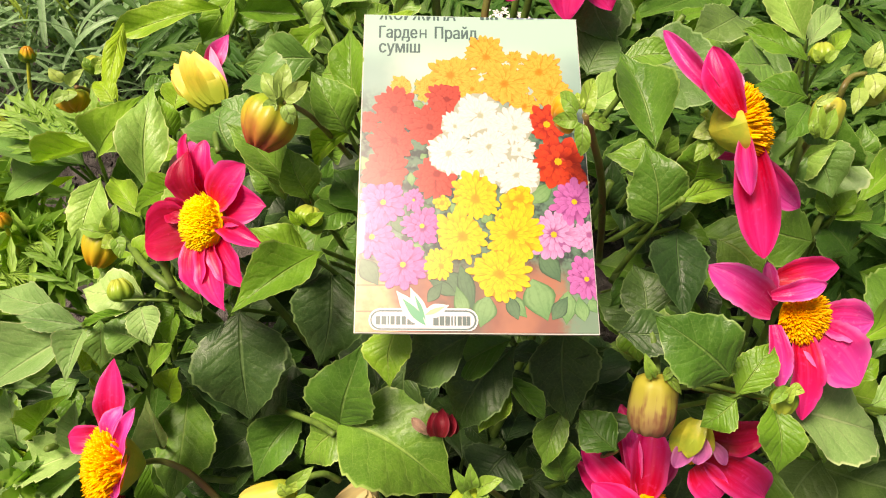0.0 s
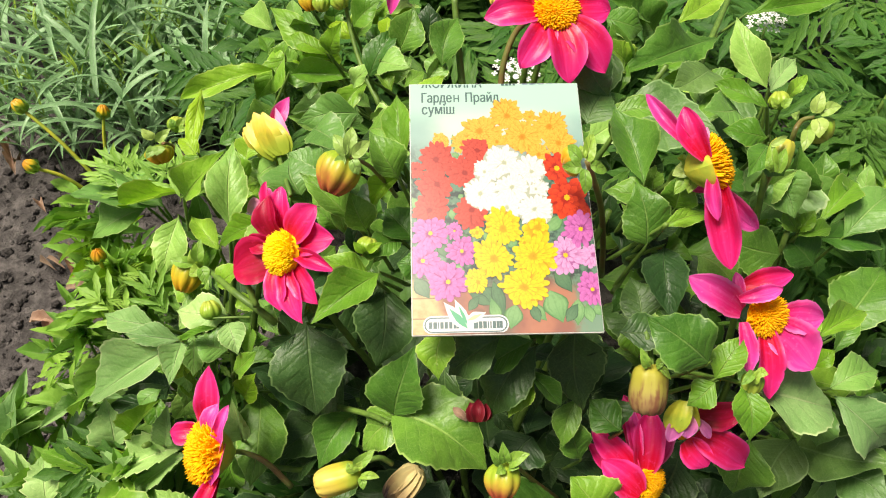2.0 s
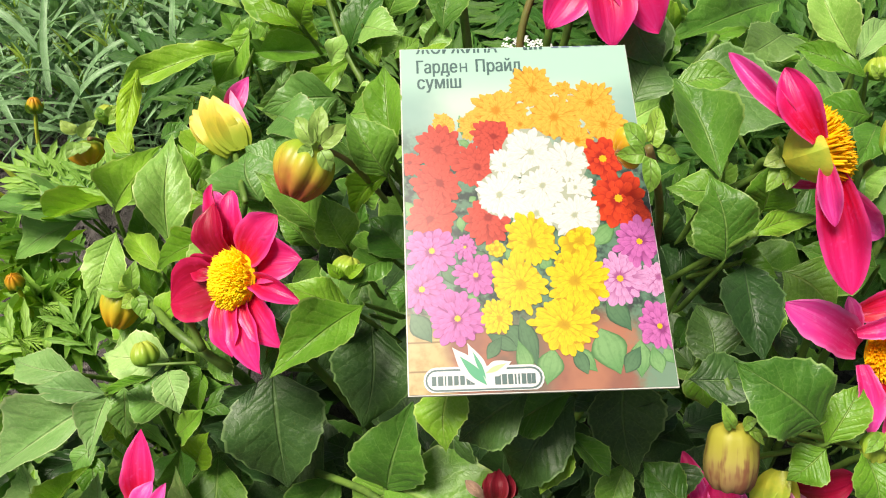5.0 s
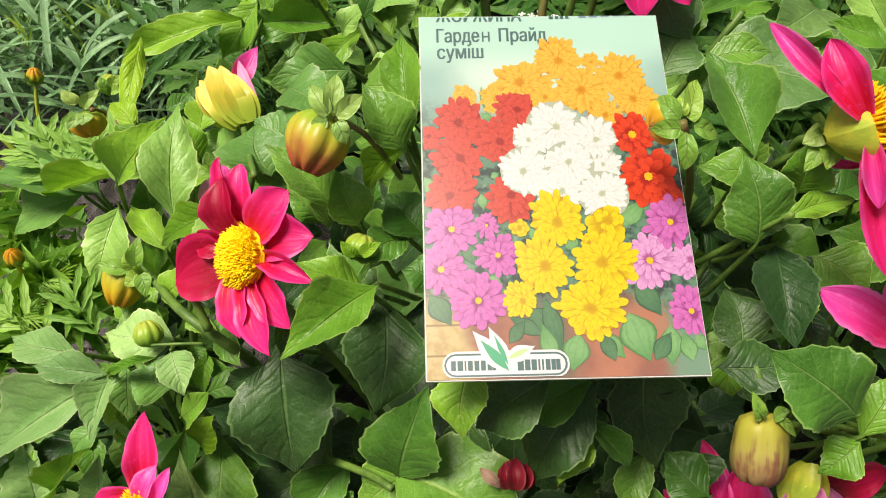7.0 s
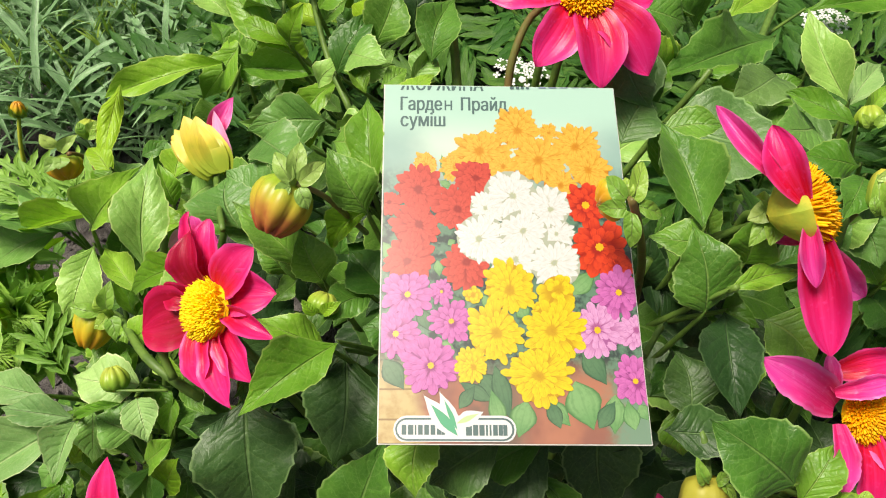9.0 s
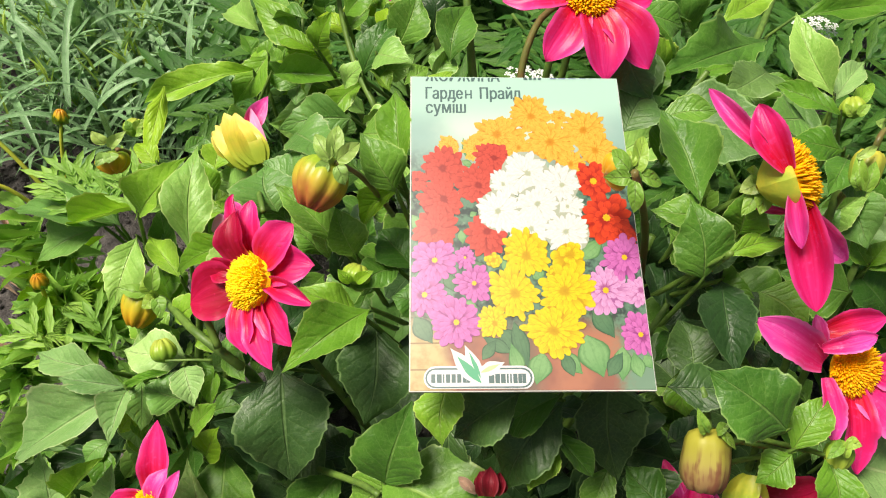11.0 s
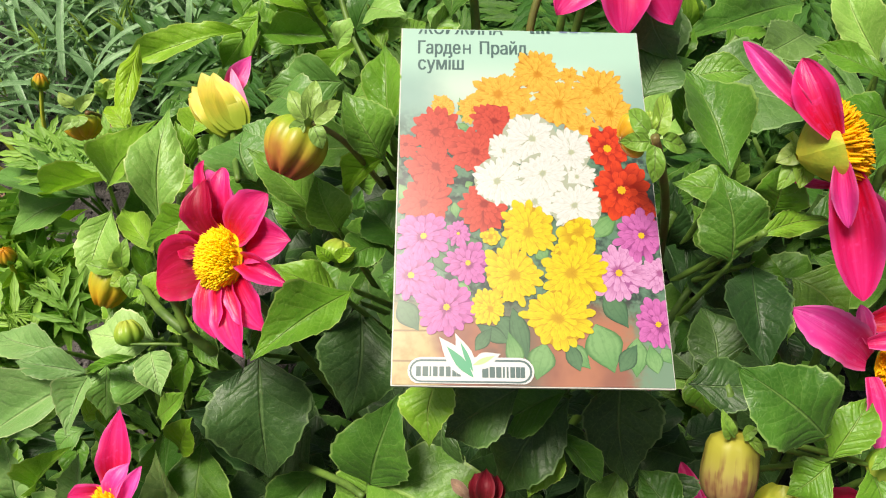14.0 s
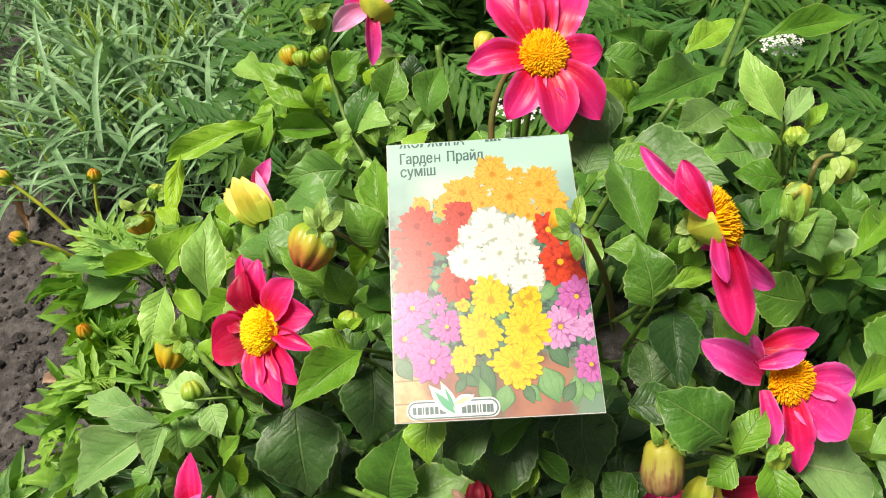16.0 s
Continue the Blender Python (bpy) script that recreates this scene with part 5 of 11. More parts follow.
leaf(dahlia, (0.1418, 0.1942, 0.3545), (0.1576, 0.2124, 0.3674), 0.0153, (-0.27, -0.39, 0.88), "ovate", "fresh", 0.15, 0.15)
leaf(dahlia, (0.1427, 0.1938, 0.3536), (0.1294, 0.1876, 0.3416), 0.0142, (-0.48, -0.44, 0.76), "ovate", "fresh", 0.06, 0.1)
leaf(dahlia, (0.1568, 0.1948, 0.3506), (0.1583, 0.1709, 0.3351), 0.0163, (-0.18, -0.54, 0.82), "ovate", "fresh", 0.15, 0.27)
leaf(dahlia_right, (0.1704, 0.2042, 0.3308), (0.2221, 0.2069, 0.3054), 0.0386, (0.43, -0.29, 0.85), "broad", "soft", 0.11, 0.22)
leaf(dahlia_right, (0.2307, 0.2249, 0.2865), (0.2306, 0.2101, 0.2565), 0.0171, (-0.33, -0.84, 0.42), "ovate", "pale", 0.15, 0.1)
leaf(dahlia_right, (0.2295, 0.2194, 0.2986), (0.2651, 0.2041, 0.2691), 0.0314, (0.33, -0.61, 0.72), "ovate", "soft", 0.2, 0.1)
leaf(dahlia_right, (0.2261, 0.2218, 0.3019), (0.2586, 0.2333, 0.3034), 0.0195, (0.02, -0.18, 0.98), "ovate", "pale", 0.2, 0.27)
leaf(dahlia_right, (0.2314, 0.2284, 0.2273), (0.2715, 0.1973, 0.2582), 0.0387, (-0.60, 0.02, 0.80), "ovate", "cool", 0.1, 0.27, curl=0.12, teeth=0.008)
leaf(dahlia_right, (0.2278, 0.2260, 0.2387), (0.1983, 0.1898, 0.2304), 0.0341, (-0.12, -0.13, 0.98), "ovate", "cool", 0.06, 0.1, teeth=0.008)
leaf(dahlia_right, (0.1893, 0.2128, 0.2634), (0.1839, 0.1955, 0.2266), 0.0319, (-0.41, -0.80, 0.44), "ovate", "mid", 0.06, 0.15)
leaf(dahlia_right, (0.2353, 0.2298, 0.2522), (0.2670, 0.2232, 0.2713), 0.0248, (-0.54, -0.20, 0.82), "ovate", "dark", 0.1, 0.15, teeth=0.01, stalk=False)
leaf(dahlia_right, (0.2567, 0.2554, 0.1822), (0.2483, 0.2158, 0.1738), 0.0415, (-0.19, -0.16, 0.97), "ovate", "dark", 0.1, 0.1, teeth=0.01, stalk=False)
leaf(dahlia_right, (0.2502, 0.2086, 0.2272), (0.2699, 0.1837, 0.2398), 0.0305, (-0.48, 0.06, 0.88), "ovate", "cool", 0.06, 0.1, teeth=0.008)
stem(dahlia_right, [(0.1912, 0.1992, 0.3048), (0.2429, 0.2397, 0.2067), (0.2496, 0.2162, 0.2050)], 0.001488, 0.00198, "stem_green")
leaf(dahlia, (0.1105, 0.2725, 0.4150), (0.0982, 0.3154, 0.4326), 0.0208, (-0.13, -0.41, 0.90), "ovate", "mid", 0.06, 0.15, curl=0.27, label="folded green dahlia leaf with pale margin")
leaf(dahlia, (0.1124, 0.2530, 0.3901), (0.1052, 0.2724, 0.4179), 0.0237, (-0.02, -0.82, 0.57), "broad", "mid", 0.13, 0.15, curl=-0.1)
leaf(dahlia, (0.1173, 0.2723, 0.4085), (0.0903, 0.2730, 0.4114), 0.0145, (0.09, -0.41, 0.91), "ovate", "mid", 0.06, 0.1, curl=-0.1)
leaf(dahlia, (0.1172, 0.2530, 0.4034), (0.1466, 0.2622, 0.4041), 0.0089, (0.07, -0.31, 0.95), "lance", "fresh", 0.15, 0.15, curl=-0.1)
leaf(dahlia, (0.1274, 0.2667, 0.4024), (0.1279, 0.2707, 0.4255), 0.0165, (-0.31, -0.94, 0.17), "ovate", "fresh", 0.1, 0.27)
leaf(dahlia, (0.1101, 0.2966, 0.3564), (0.1316, 0.2904, 0.3383), 0.0282, (0.40, -0.61, 0.68), "ovate", "dark", 0.15, 0.15, stalk=False)
leaf(dahlia, (0.1283, 0.2663, 0.4286), (0.1216, 0.2589, 0.4206), 0.0062, (-0.30, -0.56, 0.77), "bract", "bract_green", 0.06, 0.15)
leaf(dahlia, (0.1296, 0.2692, 0.4303), (0.1203, 0.2646, 0.4281), 0.0077, (-0.05, -0.35, 0.94), "bract", "bract_pale", 0.15, 0.1)
leaf(dahlia, (0.1300, 0.2666, 0.4282), (0.1278, 0.2568, 0.4231), 0.0071, (-0.17, -0.43, 0.89), "bract", "bract_green", 0.15, 0.15)
leaf(dahlia, (0.1292, 0.2702, 0.4309), (0.1210, 0.2665, 0.4378), 0.0066, (0.69, -0.24, 0.69), "bract", "bract_green", 0.06, 0.15)
leaf(dahlia_back, (0.1077, 0.3400, 0.4125), (0.1578, 0.3106, 0.4161), 0.0410, (-0.28, -0.36, 0.89), "broad", "cool", 0.02, 0.05)
leaf(dahlia_back, (0.2023, 0.3984, 0.3856), (0.1644, 0.3587, 0.3679), 0.0337, (-0.34, -0.76, 0.56), "broad", "cool", 0.06, 0.05)
leaf(dahlia_right, (0.2157, 0.3556, 0.3510), (0.2270, 0.3235, 0.3376), 0.0280, (-0.41, -0.67, 0.62), "broad", "pale", 0.06, 0.1)
leaf(dahlia_right, (0.1975, 0.3329, 0.3289), (0.1831, 0.3385, 0.3483), 0.0303, (-0.36, -0.67, 0.65), "broad", "cool", 0.06, 0.08)
leaf(dahlia_right, (0.2196, 0.3094, 0.3200), (0.1821, 0.3171, 0.3275), 0.0300, (-0.38, -0.63, 0.68), "broad", "mid", 0.06, 0.08)
leaf(dahlia_back, (0.1103, 0.4043, 0.4122), (0.0905, 0.3593, 0.3963), 0.0262, (-0.18, -0.82, 0.54), "broad", "cool", 0.06, 0.05)
leaf(dahlia_back, (-0.0469, 0.3921, 0.3722), (-0.0888, 0.3921, 0.3652), 0.0239, (0.18, -0.79, 0.58), "broad", "pale", 0.06, 0.1)
leaf(dahlia_back, (-0.0508, 0.3731, 0.3677), (-0.0817, 0.3755, 0.3630), 0.0156, (0.18, -0.77, 0.60), "ovate", "cool", 0.06, 0.1)
leaf(dahlia_left, (-0.0897, 0.3490, 0.3552), (-0.1231, 0.3588, 0.3592), 0.0138, (0.27, -0.74, 0.62), "ovate", "pale", 0.1, 0.1)
leaf(dahlia_left, (-0.0608, 0.3201, 0.3859), (-0.0835, 0.3319, 0.3904), 0.0242, (0.22, -0.75, 0.62), "broad", "pale", 0.06, 0.1)
leaf(dahlia_back, (0.2025, 0.4648, 0.3790), (0.1229, 0.4067, 0.3897), 0.0260, (0.27, -0.20, 0.94), "lance", "mid", 0.06, 0.15, teeth=0.08)
leaf(dahlia_back, (0.1739, 0.3883, 0.4049), (0.1432, 0.3607, 0.4085), 0.0248, (0.23, -0.13, 0.96), "ovate", "cool", 0.06, 0.27, stalk=False)
leaf(dahlia_back, (0.1752, 0.4735, 0.3857), (0.2163, 0.5059, 0.3910), 0.0178, (0.10, -0.29, 0.95), "lance", "fresh", 0.06, 0.1)
leaf(dahlia_back, (0.2469, 0.5327, 0.3565), (0.3241, 0.5399, 0.3652), 0.0184, (-0.06, -0.46, 0.89), "lance", "fresh", 0.06, 0.15)
leaf(dahlia_back, (0.1151, 0.4403, 0.4109), (0.1432, 0.4429, 0.4003), 0.0228, (0.34, -0.50, 0.79), "broad", "mid", 0.15, 0.1, stalk=False)
leaf(dahlia_back, (0.0916, 0.3670, 0.4325), (0.1035, 0.3465, 0.4156), 0.0238, (-0.01, -0.64, 0.77), "broad", "cool", 0.06, 0.1, stalk=False)
leaf(dahlia_back, (0.0895, 0.3314, 0.4076), (0.1044, 0.3542, 0.4179), 0.0227, (-0.06, -0.38, 0.92), "broad", "cool", 0.06, 0.15, stalk=False)
leaf(dahlia_right, (0.2138, 0.3880, 0.3894), (0.1970, 0.4274, 0.4179), 0.0193, (-0.40, -0.61, 0.69), "ovate", "pale", 0.05, 0.2, curl=0.05)
leaf(dahlia_right, (0.2166, 0.3908, 0.3852), (0.2389, 0.4153, 0.3951), 0.0137, (-0.42, -0.58, 0.70), "ovate", "soft", 0.05, 0.2)
leaf(dahlia_right, (0.1971, 0.3480, 0.4062), (0.1684, 0.3644, 0.4124), 0.0127, (-0.09, -0.49, 0.86), "lance", "fresh", 0.06, 0.1, curl=0.12)
leaf(dahlia_right, (0.2370, 0.4076, 0.3639), (0.2575, 0.4293, 0.3719), 0.0084, (-0.08, -0.28, 0.96), "lance", "fresh", 0.06, 0.1, curl=0.12)
leaf(dahlia_right, (0.1931, 0.3263, 0.4008), (0.1647, 0.3254, 0.4083), 0.0170, (0.24, -0.44, 0.86), "ovate", "fresh", 0.06, 0.1, curl=-0.1)
leaf(dahlia_right, (0.1856, 0.3133, 0.4026), (0.1981, 0.3035, 0.3919), 0.0169, (0.08, -0.69, 0.72), "ovate", "mid", 0.15, 0.1, curl=0.2)
leaf(dahlia_right, (0.1859, 0.3101, 0.4092), (0.1679, 0.2840, 0.4090), 0.0146, (0.05, -0.04, 1.00), "ovate", "mid", 0.1, 0.15)
leaf(dahlia_right, (0.2412, 0.3833, 0.3301), (0.2136, 0.3489, 0.3110), 0.0512, (-0.19, -0.35, 0.92), "broad", "pale", 0.06, 0.27)
leaf(dahlia_right, (0.1833, 0.3543, 0.3999), (0.1580, 0.3412, 0.4102), 0.0239, (0.45, -0.20, 0.87), "broad", "pale", 0.06, 0.15, stalk=False)
leaf(dahlia_right, (0.2711, 0.3644, 0.2952), (0.3044, 0.3958, 0.3029), 0.0194, (-0.05, -0.18, 0.98), "lance", "fresh", 0.15, 0.27, curl=0.12)
leaf(dahlia_right, (0.2375, 0.3308, 0.3179), (0.2281, 0.3415, 0.3305), 0.0121, (0.03, -0.75, 0.66), "lance", "fresh", 0.15, 0.27)
leaf(dahlia_right, (0.2375, 0.3308, 0.3179), (0.2466, 0.3378, 0.3310), 0.0109, (-0.49, -0.58, 0.65), "lance", "lime", 0.15, 0.27)
leaf(dahlia_right, (0.2375, 0.3294, 0.3167), (0.2612, 0.3357, 0.3174), 0.0116, (0.05, -0.29, 0.96), "lance", "fresh", 0.15, 0.27)
leaf(dahlia_right, (0.2867, 0.3554, 0.2860), (0.3347, 0.3944, 0.2941), 0.0341, (-0.03, -0.17, 0.99), "ovate", "pale", 0.2, 0.15)
leaf(dahlia_right, (0.2659, 0.3540, 0.2881), (0.3239, 0.3643, 0.2698), 0.0242, (0.33, -0.29, 0.90), "lance", "mid", 0.06, 0.27)
leaf(dahlia_right, (0.2665, 0.2890, 0.2584), (0.3176, 0.3432, 0.2693), 0.0398, (-0.08, -0.12, 0.99), "ovate", "mid", 0.15, 0.15)
leaf(dahlia_right, (0.2198, 0.2455, 0.3168), (0.2589, 0.2671, 0.3163), 0.0152, (0.08, -0.13, 0.99), "ovate", "fresh", 0.1, 0.27, curl=0.2)
leaf(dahlia_right, (0.2069, 0.2353, 0.3268), (0.2203, 0.2481, 0.3326), 0.0104, (-0.18, -0.25, 0.95), "lance", "fresh", 0.15, 0.1)
leaf(dahlia_right, (0.2183, 0.2330, 0.3081), (0.2300, 0.2381, 0.3168), 0.0097, (-0.44, -0.38, 0.82), "lance", "lime", 0.15, 0.15)
leaf(dahlia_right, (0.2539, 0.3234, 0.2931), (0.2309, 0.3380, 0.3108), 0.0265, (0.15, -0.66, 0.74), "ovate", "mid", 0.06, 0.1, stalk=False)
leaf(dahlia, (0.1250, 0.2628, 0.3795), (0.1242, 0.2215, 0.3682), 0.0220, (-0.14, -0.26, 0.96), "ovate", "dark", 0.15, 0.15, curl=0.2)
leaf(dahlia, (0.1515, 0.2780, 0.3558), (0.1712, 0.2601, 0.3468), 0.0271, (-0.03, -0.48, 0.88), "ovate", "mid", 0.15, 0.27, stalk=False)
leaf(dahlia, (0.1589, 0.2564, 0.3418), (0.1497, 0.2809, 0.3528), 0.0266, (-0.13, -0.45, 0.89), "ovate", "dark", 0.06, 0.1, stalk=False)
leaf(dahlia, (0.1125, 0.2326, 0.3487), (0.1093, 0.2583, 0.3603), 0.0220, (-0.11, -0.42, 0.90), "ovate", "dark", 0.06, 0.15, stalk=False)

# leaves: left side
leaf(dahlia_left, (-0.1160, 0.2935, 0.3641), (-0.1145, 0.3349, 0.3975), 0.0204, (0.15, -0.62, 0.77), "ovate", "pale", 0.18, 0.2, curl=-0.1, label="upright grey-green dahlia leaf")
leaf(dahlia_left, (-0.1521, 0.3286, 0.3564), (-0.1175, 0.3284, 0.3962), 0.0187, (-0.58, -0.65, 0.50), "ovate", "fresh", 0.1, 0.15, curl=0.2)
leaf(dahlia_left, (-0.1865, 0.3694, 0.3111), (-0.2265, 0.4038, 0.3217), 0.0211, (0.04, -0.25, 0.97), "ovate", "pale", 0.1, 0.1, curl=-0.1)
leaf(dahlia_left, (-0.1920, 0.3726, 0.3082), (-0.2659, 0.3965, 0.3004), 0.0223, (-0.19, -0.27, 0.94), "ovate", "pale", 0.06, 0.15, curl=0.2)
leaf(dahlia_left, (-0.2058, 0.3841, 0.2976), (-0.2473, 0.3695, 0.2810), 0.0233, (-0.15, -0.53, 0.84), "ovate", "pale", 0.15, 0.15, curl=0.12)
leaf(dahlia_left, (-0.1520, 0.3596, 0.3334), (-0.2224, 0.3741, 0.3060), 0.0130, (-0.40, -0.33, 0.85), "lance", "lime", 0.06, 0.17, curl=0.2)
leaf(dahlia_left, (-0.1715, 0.3552, 0.3164), (-0.1830, 0.3202, 0.2911), 0.0217, (0.12, -0.61, 0.79), "ovate", "pale", 0.1, 0.27, curl=-0.1)
leaf(dahlia_left, (-0.0905, 0.2913, 0.3733), (-0.1241, 0.2910, 0.3544), 0.0149, (-0.43, -0.45, 0.78), "ovate", "lime", 0.2, 0.27)
leaf(dahlia_left, (-0.1330, 0.3113, 0.3281), (-0.1548, 0.3359, 0.3359), 0.0126, (0.06, -0.25, 0.97), "ovate", "fresh", 0.1, 0.1, curl=0.12)
leaf(dahlia_left, (-0.1153, 0.3497, 0.3688), (-0.1126, 0.3657, 0.3780), 0.0149, (0.12, -0.51, 0.85), "ovate", "fresh", 0.06, 0.27)
leaf(dahlia_left, (-0.1429, 0.3481, 0.3754), (-0.1516, 0.3421, 0.3673), 0.0116, (-0.16, -0.71, 0.69), "lance", "lime", 0.1, 0.15, curl=-0.1)
leaf(dahlia_left, (-0.1434, 0.3466, 0.3722), (-0.1568, 0.3606, 0.3788), 0.0106, (0.11, -0.34, 0.93), "lance", "lime", 0.1, 0.15)
leaf(dahlia_left, (-0.1094, 0.3444, 0.3594), (-0.0854, 0.3411, 0.3752), 0.0252, (-0.54, -0.44, 0.72), "broad", "pale", 0.06, 0.15, stalk=False)
leaf(dahlia_left, (-0.1005, 0.2734, 0.3641), (-0.0913, 0.2909, 0.3771), 0.0181, (0.02, -0.60, 0.80), "broad", "pale", 0.15, 0.1)
leaf(dahlia_left, (-0.1441, 0.2459, 0.3237), (-0.1782, 0.2501, 0.3251), 0.0129, (-0.00, -0.32, 0.95), "ovate", "soft", 0.06, 0.3, curl=-0.1)
leaf(dahlia_left, (-0.1217, 0.2471, 0.3337), (-0.1451, 0.2458, 0.3238), 0.0055, (-0.35, -0.37, 0.86), "lance", "fresh", 0.05, 0.3, stalk=False)
leaf(dahlia_left, (-0.1446, 0.2461, 0.3226), (-0.2089, 0.2324, 0.2817), 0.0266, (-0.41, -0.44, 0.80), "ovate", "soft", 0.1, 0.22, curl=0.1)
leaf(dahlia_left, (-0.1425, 0.2435, 0.3255), (-0.1449, 0.2168, 0.3209), 0.0138, (0.03, -0.18, 0.98), "ovate", "soft", 0.12, 0.45, curl=0.12)
leaf(dahlia_left, (-0.1625, 0.2595, 0.3196), (-0.1999, 0.2732, 0.3149), 0.0160, (-0.21, -0.25, 0.94), "ovate", "soft", 0.06, 0.15)
leaf(dahlia_left, (-0.1482, 0.2617, 0.3082), (-0.2422, 0.2513, 0.2319), 0.0146, (-0.52, -0.49, 0.70), "lance", "fresh", 0.15, 0.1, teeth=0.08)
leaf(dahlia_left, (-0.1383, 0.2509, 0.3228), (-0.1406, 0.2360, 0.3016), 0.0150, (-0.06, -0.81, 0.58), "ovate", "pale", 0.08, 0.15)
leaf(dahlia_left, (-0.1149, 0.2487, 0.3363), (-0.1076, 0.2311, 0.3289), 0.0147, (0.00, -0.39, 0.92), "broad", "soft", 0.15, 0.3, curl=0.15)
leaf(dahlia_left, (-0.1186, 0.2447, 0.3148), (-0.1369, 0.2480, 0.3218), 0.0201, (0.29, -0.33, 0.90), "ovate", "pale", 0.06, 0.27)
leaf(dahlia_left, (-0.1184, 0.2608, 0.3272), (-0.1513, 0.2663, 0.3257), 0.0208, (-0.10, -0.33, 0.94), "broad", "soft", 0.1, 0.15, curl=-0.1)
leaf(dahlia_left, (-0.1142, 0.2324, 0.3101), (-0.0970, 0.2316, 0.3322), 0.0130, (-0.69, -0.50, 0.52), "ovate", "fresh", 0.06, 0.15)
leaf(dahlia_left, (-0.1183, 0.2416, 0.2662), (-0.1068, 0.2443, 0.2922), 0.0149, (-0.51, -0.80, 0.31), "ovate", "lime", 0.06, 0.15)
leaf(dahlia, (-0.1096, 0.2493, 0.2633), (-0.1128, 0.1959, 0.2394), 0.0314, (-0.05, -0.41, 0.91), "ovate", "mid", 0.15, 0.05)
leaf(dahlia, (-0.1241, 0.2329, 0.2480), (-0.1211, 0.2413, 0.2854), 0.0168, (-0.20, -0.95, 0.23), "ovate", "mid", 0.15, 0.15, curl=0.3)
leaf(dahlia, (-0.1183, 0.2649, 0.2495), (-0.1045, 0.2499, 0.2322), 0.0223, (0.36, -0.55, 0.76), "ovate", "dark", 0.06, 0.1, stalk=False)
leaf(dahlia_left, (-0.2915, 0.2157, 0.1537), (-0.1974, 0.2053, 0.2045), 0.0195, (-0.48, -0.18, 0.86), "lance", "pale", 0.2, 0.27, teeth=0.07)
leaf(dahlia_left, (-0.2101, 0.2333, 0.2216), (-0.2129, 0.2535, 0.2550), 0.0233, (0.13, -0.84, 0.52), "ovate", "soft", 0.08, 0.3, curl=0.15, teeth=0.07)
leaf(dahlia_left, (-0.1960, 0.2335, 0.2350), (-0.1734, 0.2465, 0.2605), 0.0106, (-0.42, -0.60, 0.68), "lance", "fresh", 0.2, 0.3, curl=0.3, teeth=0.06)
leaf(dahlia_left, (-0.2346, 0.2393, 0.2145), (-0.2190, 0.2548, 0.2426), 0.0055, (-0.32, -0.74, 0.59), "lance", "pale", 0.15, 0.3, curl=0.2)
leaf(dahlia_left, (-0.1143, 0.2127, 0.2671), (-0.1179, 0.2265, 0.2944), 0.0138, (0.08, -0.88, 0.46), "ovate", "soft", 0.15, 0.35, curl=0.3)
leaf(dahlia_left, (-0.1712, 0.2245, 0.2392), (-0.1658, 0.2393, 0.2670), 0.0144, (-0.16, -0.86, 0.49), "ovate", "soft", 0.1, 0.35, curl=0.15, teeth=0.05)
leaf(dahlia_left, (-0.2700, 0.2379, 0.1547), (-0.2984, 0.2693, 0.1609), 0.0273, (0.12, -0.09, 0.99), "ovate", "pale", 0.15, 0.15, teeth=0.08)
leaf(dahlia_left, (-0.2075, 0.1879, 0.2123), (-0.1489, 0.1721, 0.2412), 0.0236, (-0.46, -0.06, 0.89), "ovate", "fresh", 0.15, 0.15, teeth=0.07)
leaf(dahlia_left, (-0.2667, 0.2027, 0.1614), (-0.2083, 0.1952, 0.1962), 0.0262, (-0.52, -0.16, 0.84), "ovate", "pale", 0.06, 0.27, teeth=0.07)
leaf(dahlia_left, (-0.1394, 0.1743, 0.2437), (-0.1632, 0.1868, 0.2587), 0.0155, (0.38, -0.32, 0.87), "ovate", "pale", 0.06, 0.1, teeth=0.07)
leaf(dahlia_left, (-0.1502, 0.1689, 0.2336), (-0.1400, 0.1786, 0.2689), 0.0186, (-0.45, -0.82, 0.36), "ovate", "pale", 0.06, 0.15)
leaf(dahlia_left, (-0.3086, 0.2555, 0.1512), (-0.3190, 0.3147, 0.1827), 0.0241, (0.12, -0.45, 0.89), "lance", "pale", 0.15, 0.1, curl=0.12, teeth=0.08)
leaf(dahlia_left, (-0.3291, 0.2775, 0.1635), (-0.3037, 0.3059, 0.1615), 0.0155, (0.22, -0.13, 0.97), "lance", "pale", 0.06, 0.27, curl=-0.1, teeth=0.06)
leaf(dahlia_left, (-0.3204, 0.2626, 0.1610), (-0.3008, 0.2921, 0.1632), 0.0142, (0.14, -0.17, 0.98), "lance", "fresh", 0.15, 0.27, curl=0.2, teeth=0.06)
leaf(dahlia_left, (-0.2515, 0.2681, 0.1651), (-0.2635, 0.2943, 0.1737), 0.0056, (0.21, -0.22, 0.95), "lance", "lime", 0.1, 0.3, curl=0.2, stalk=False)
leaf(dahlia_left, (-0.2476, 0.2640, 0.1724), (-0.2543, 0.2938, 0.1819), 0.0055, (0.22, -0.25, 0.94), "lance", "lime", 0.15, 0.25, curl=0.2, stalk=False)
leaf(dahlia_left, (-0.2505, 0.2671, 0.1669), (-0.2652, 0.2775, 0.1707), 0.0058, (0.13, -0.17, 0.98), "lance", "lime", 0.15, 0.42, curl=0.2, stalk=False)
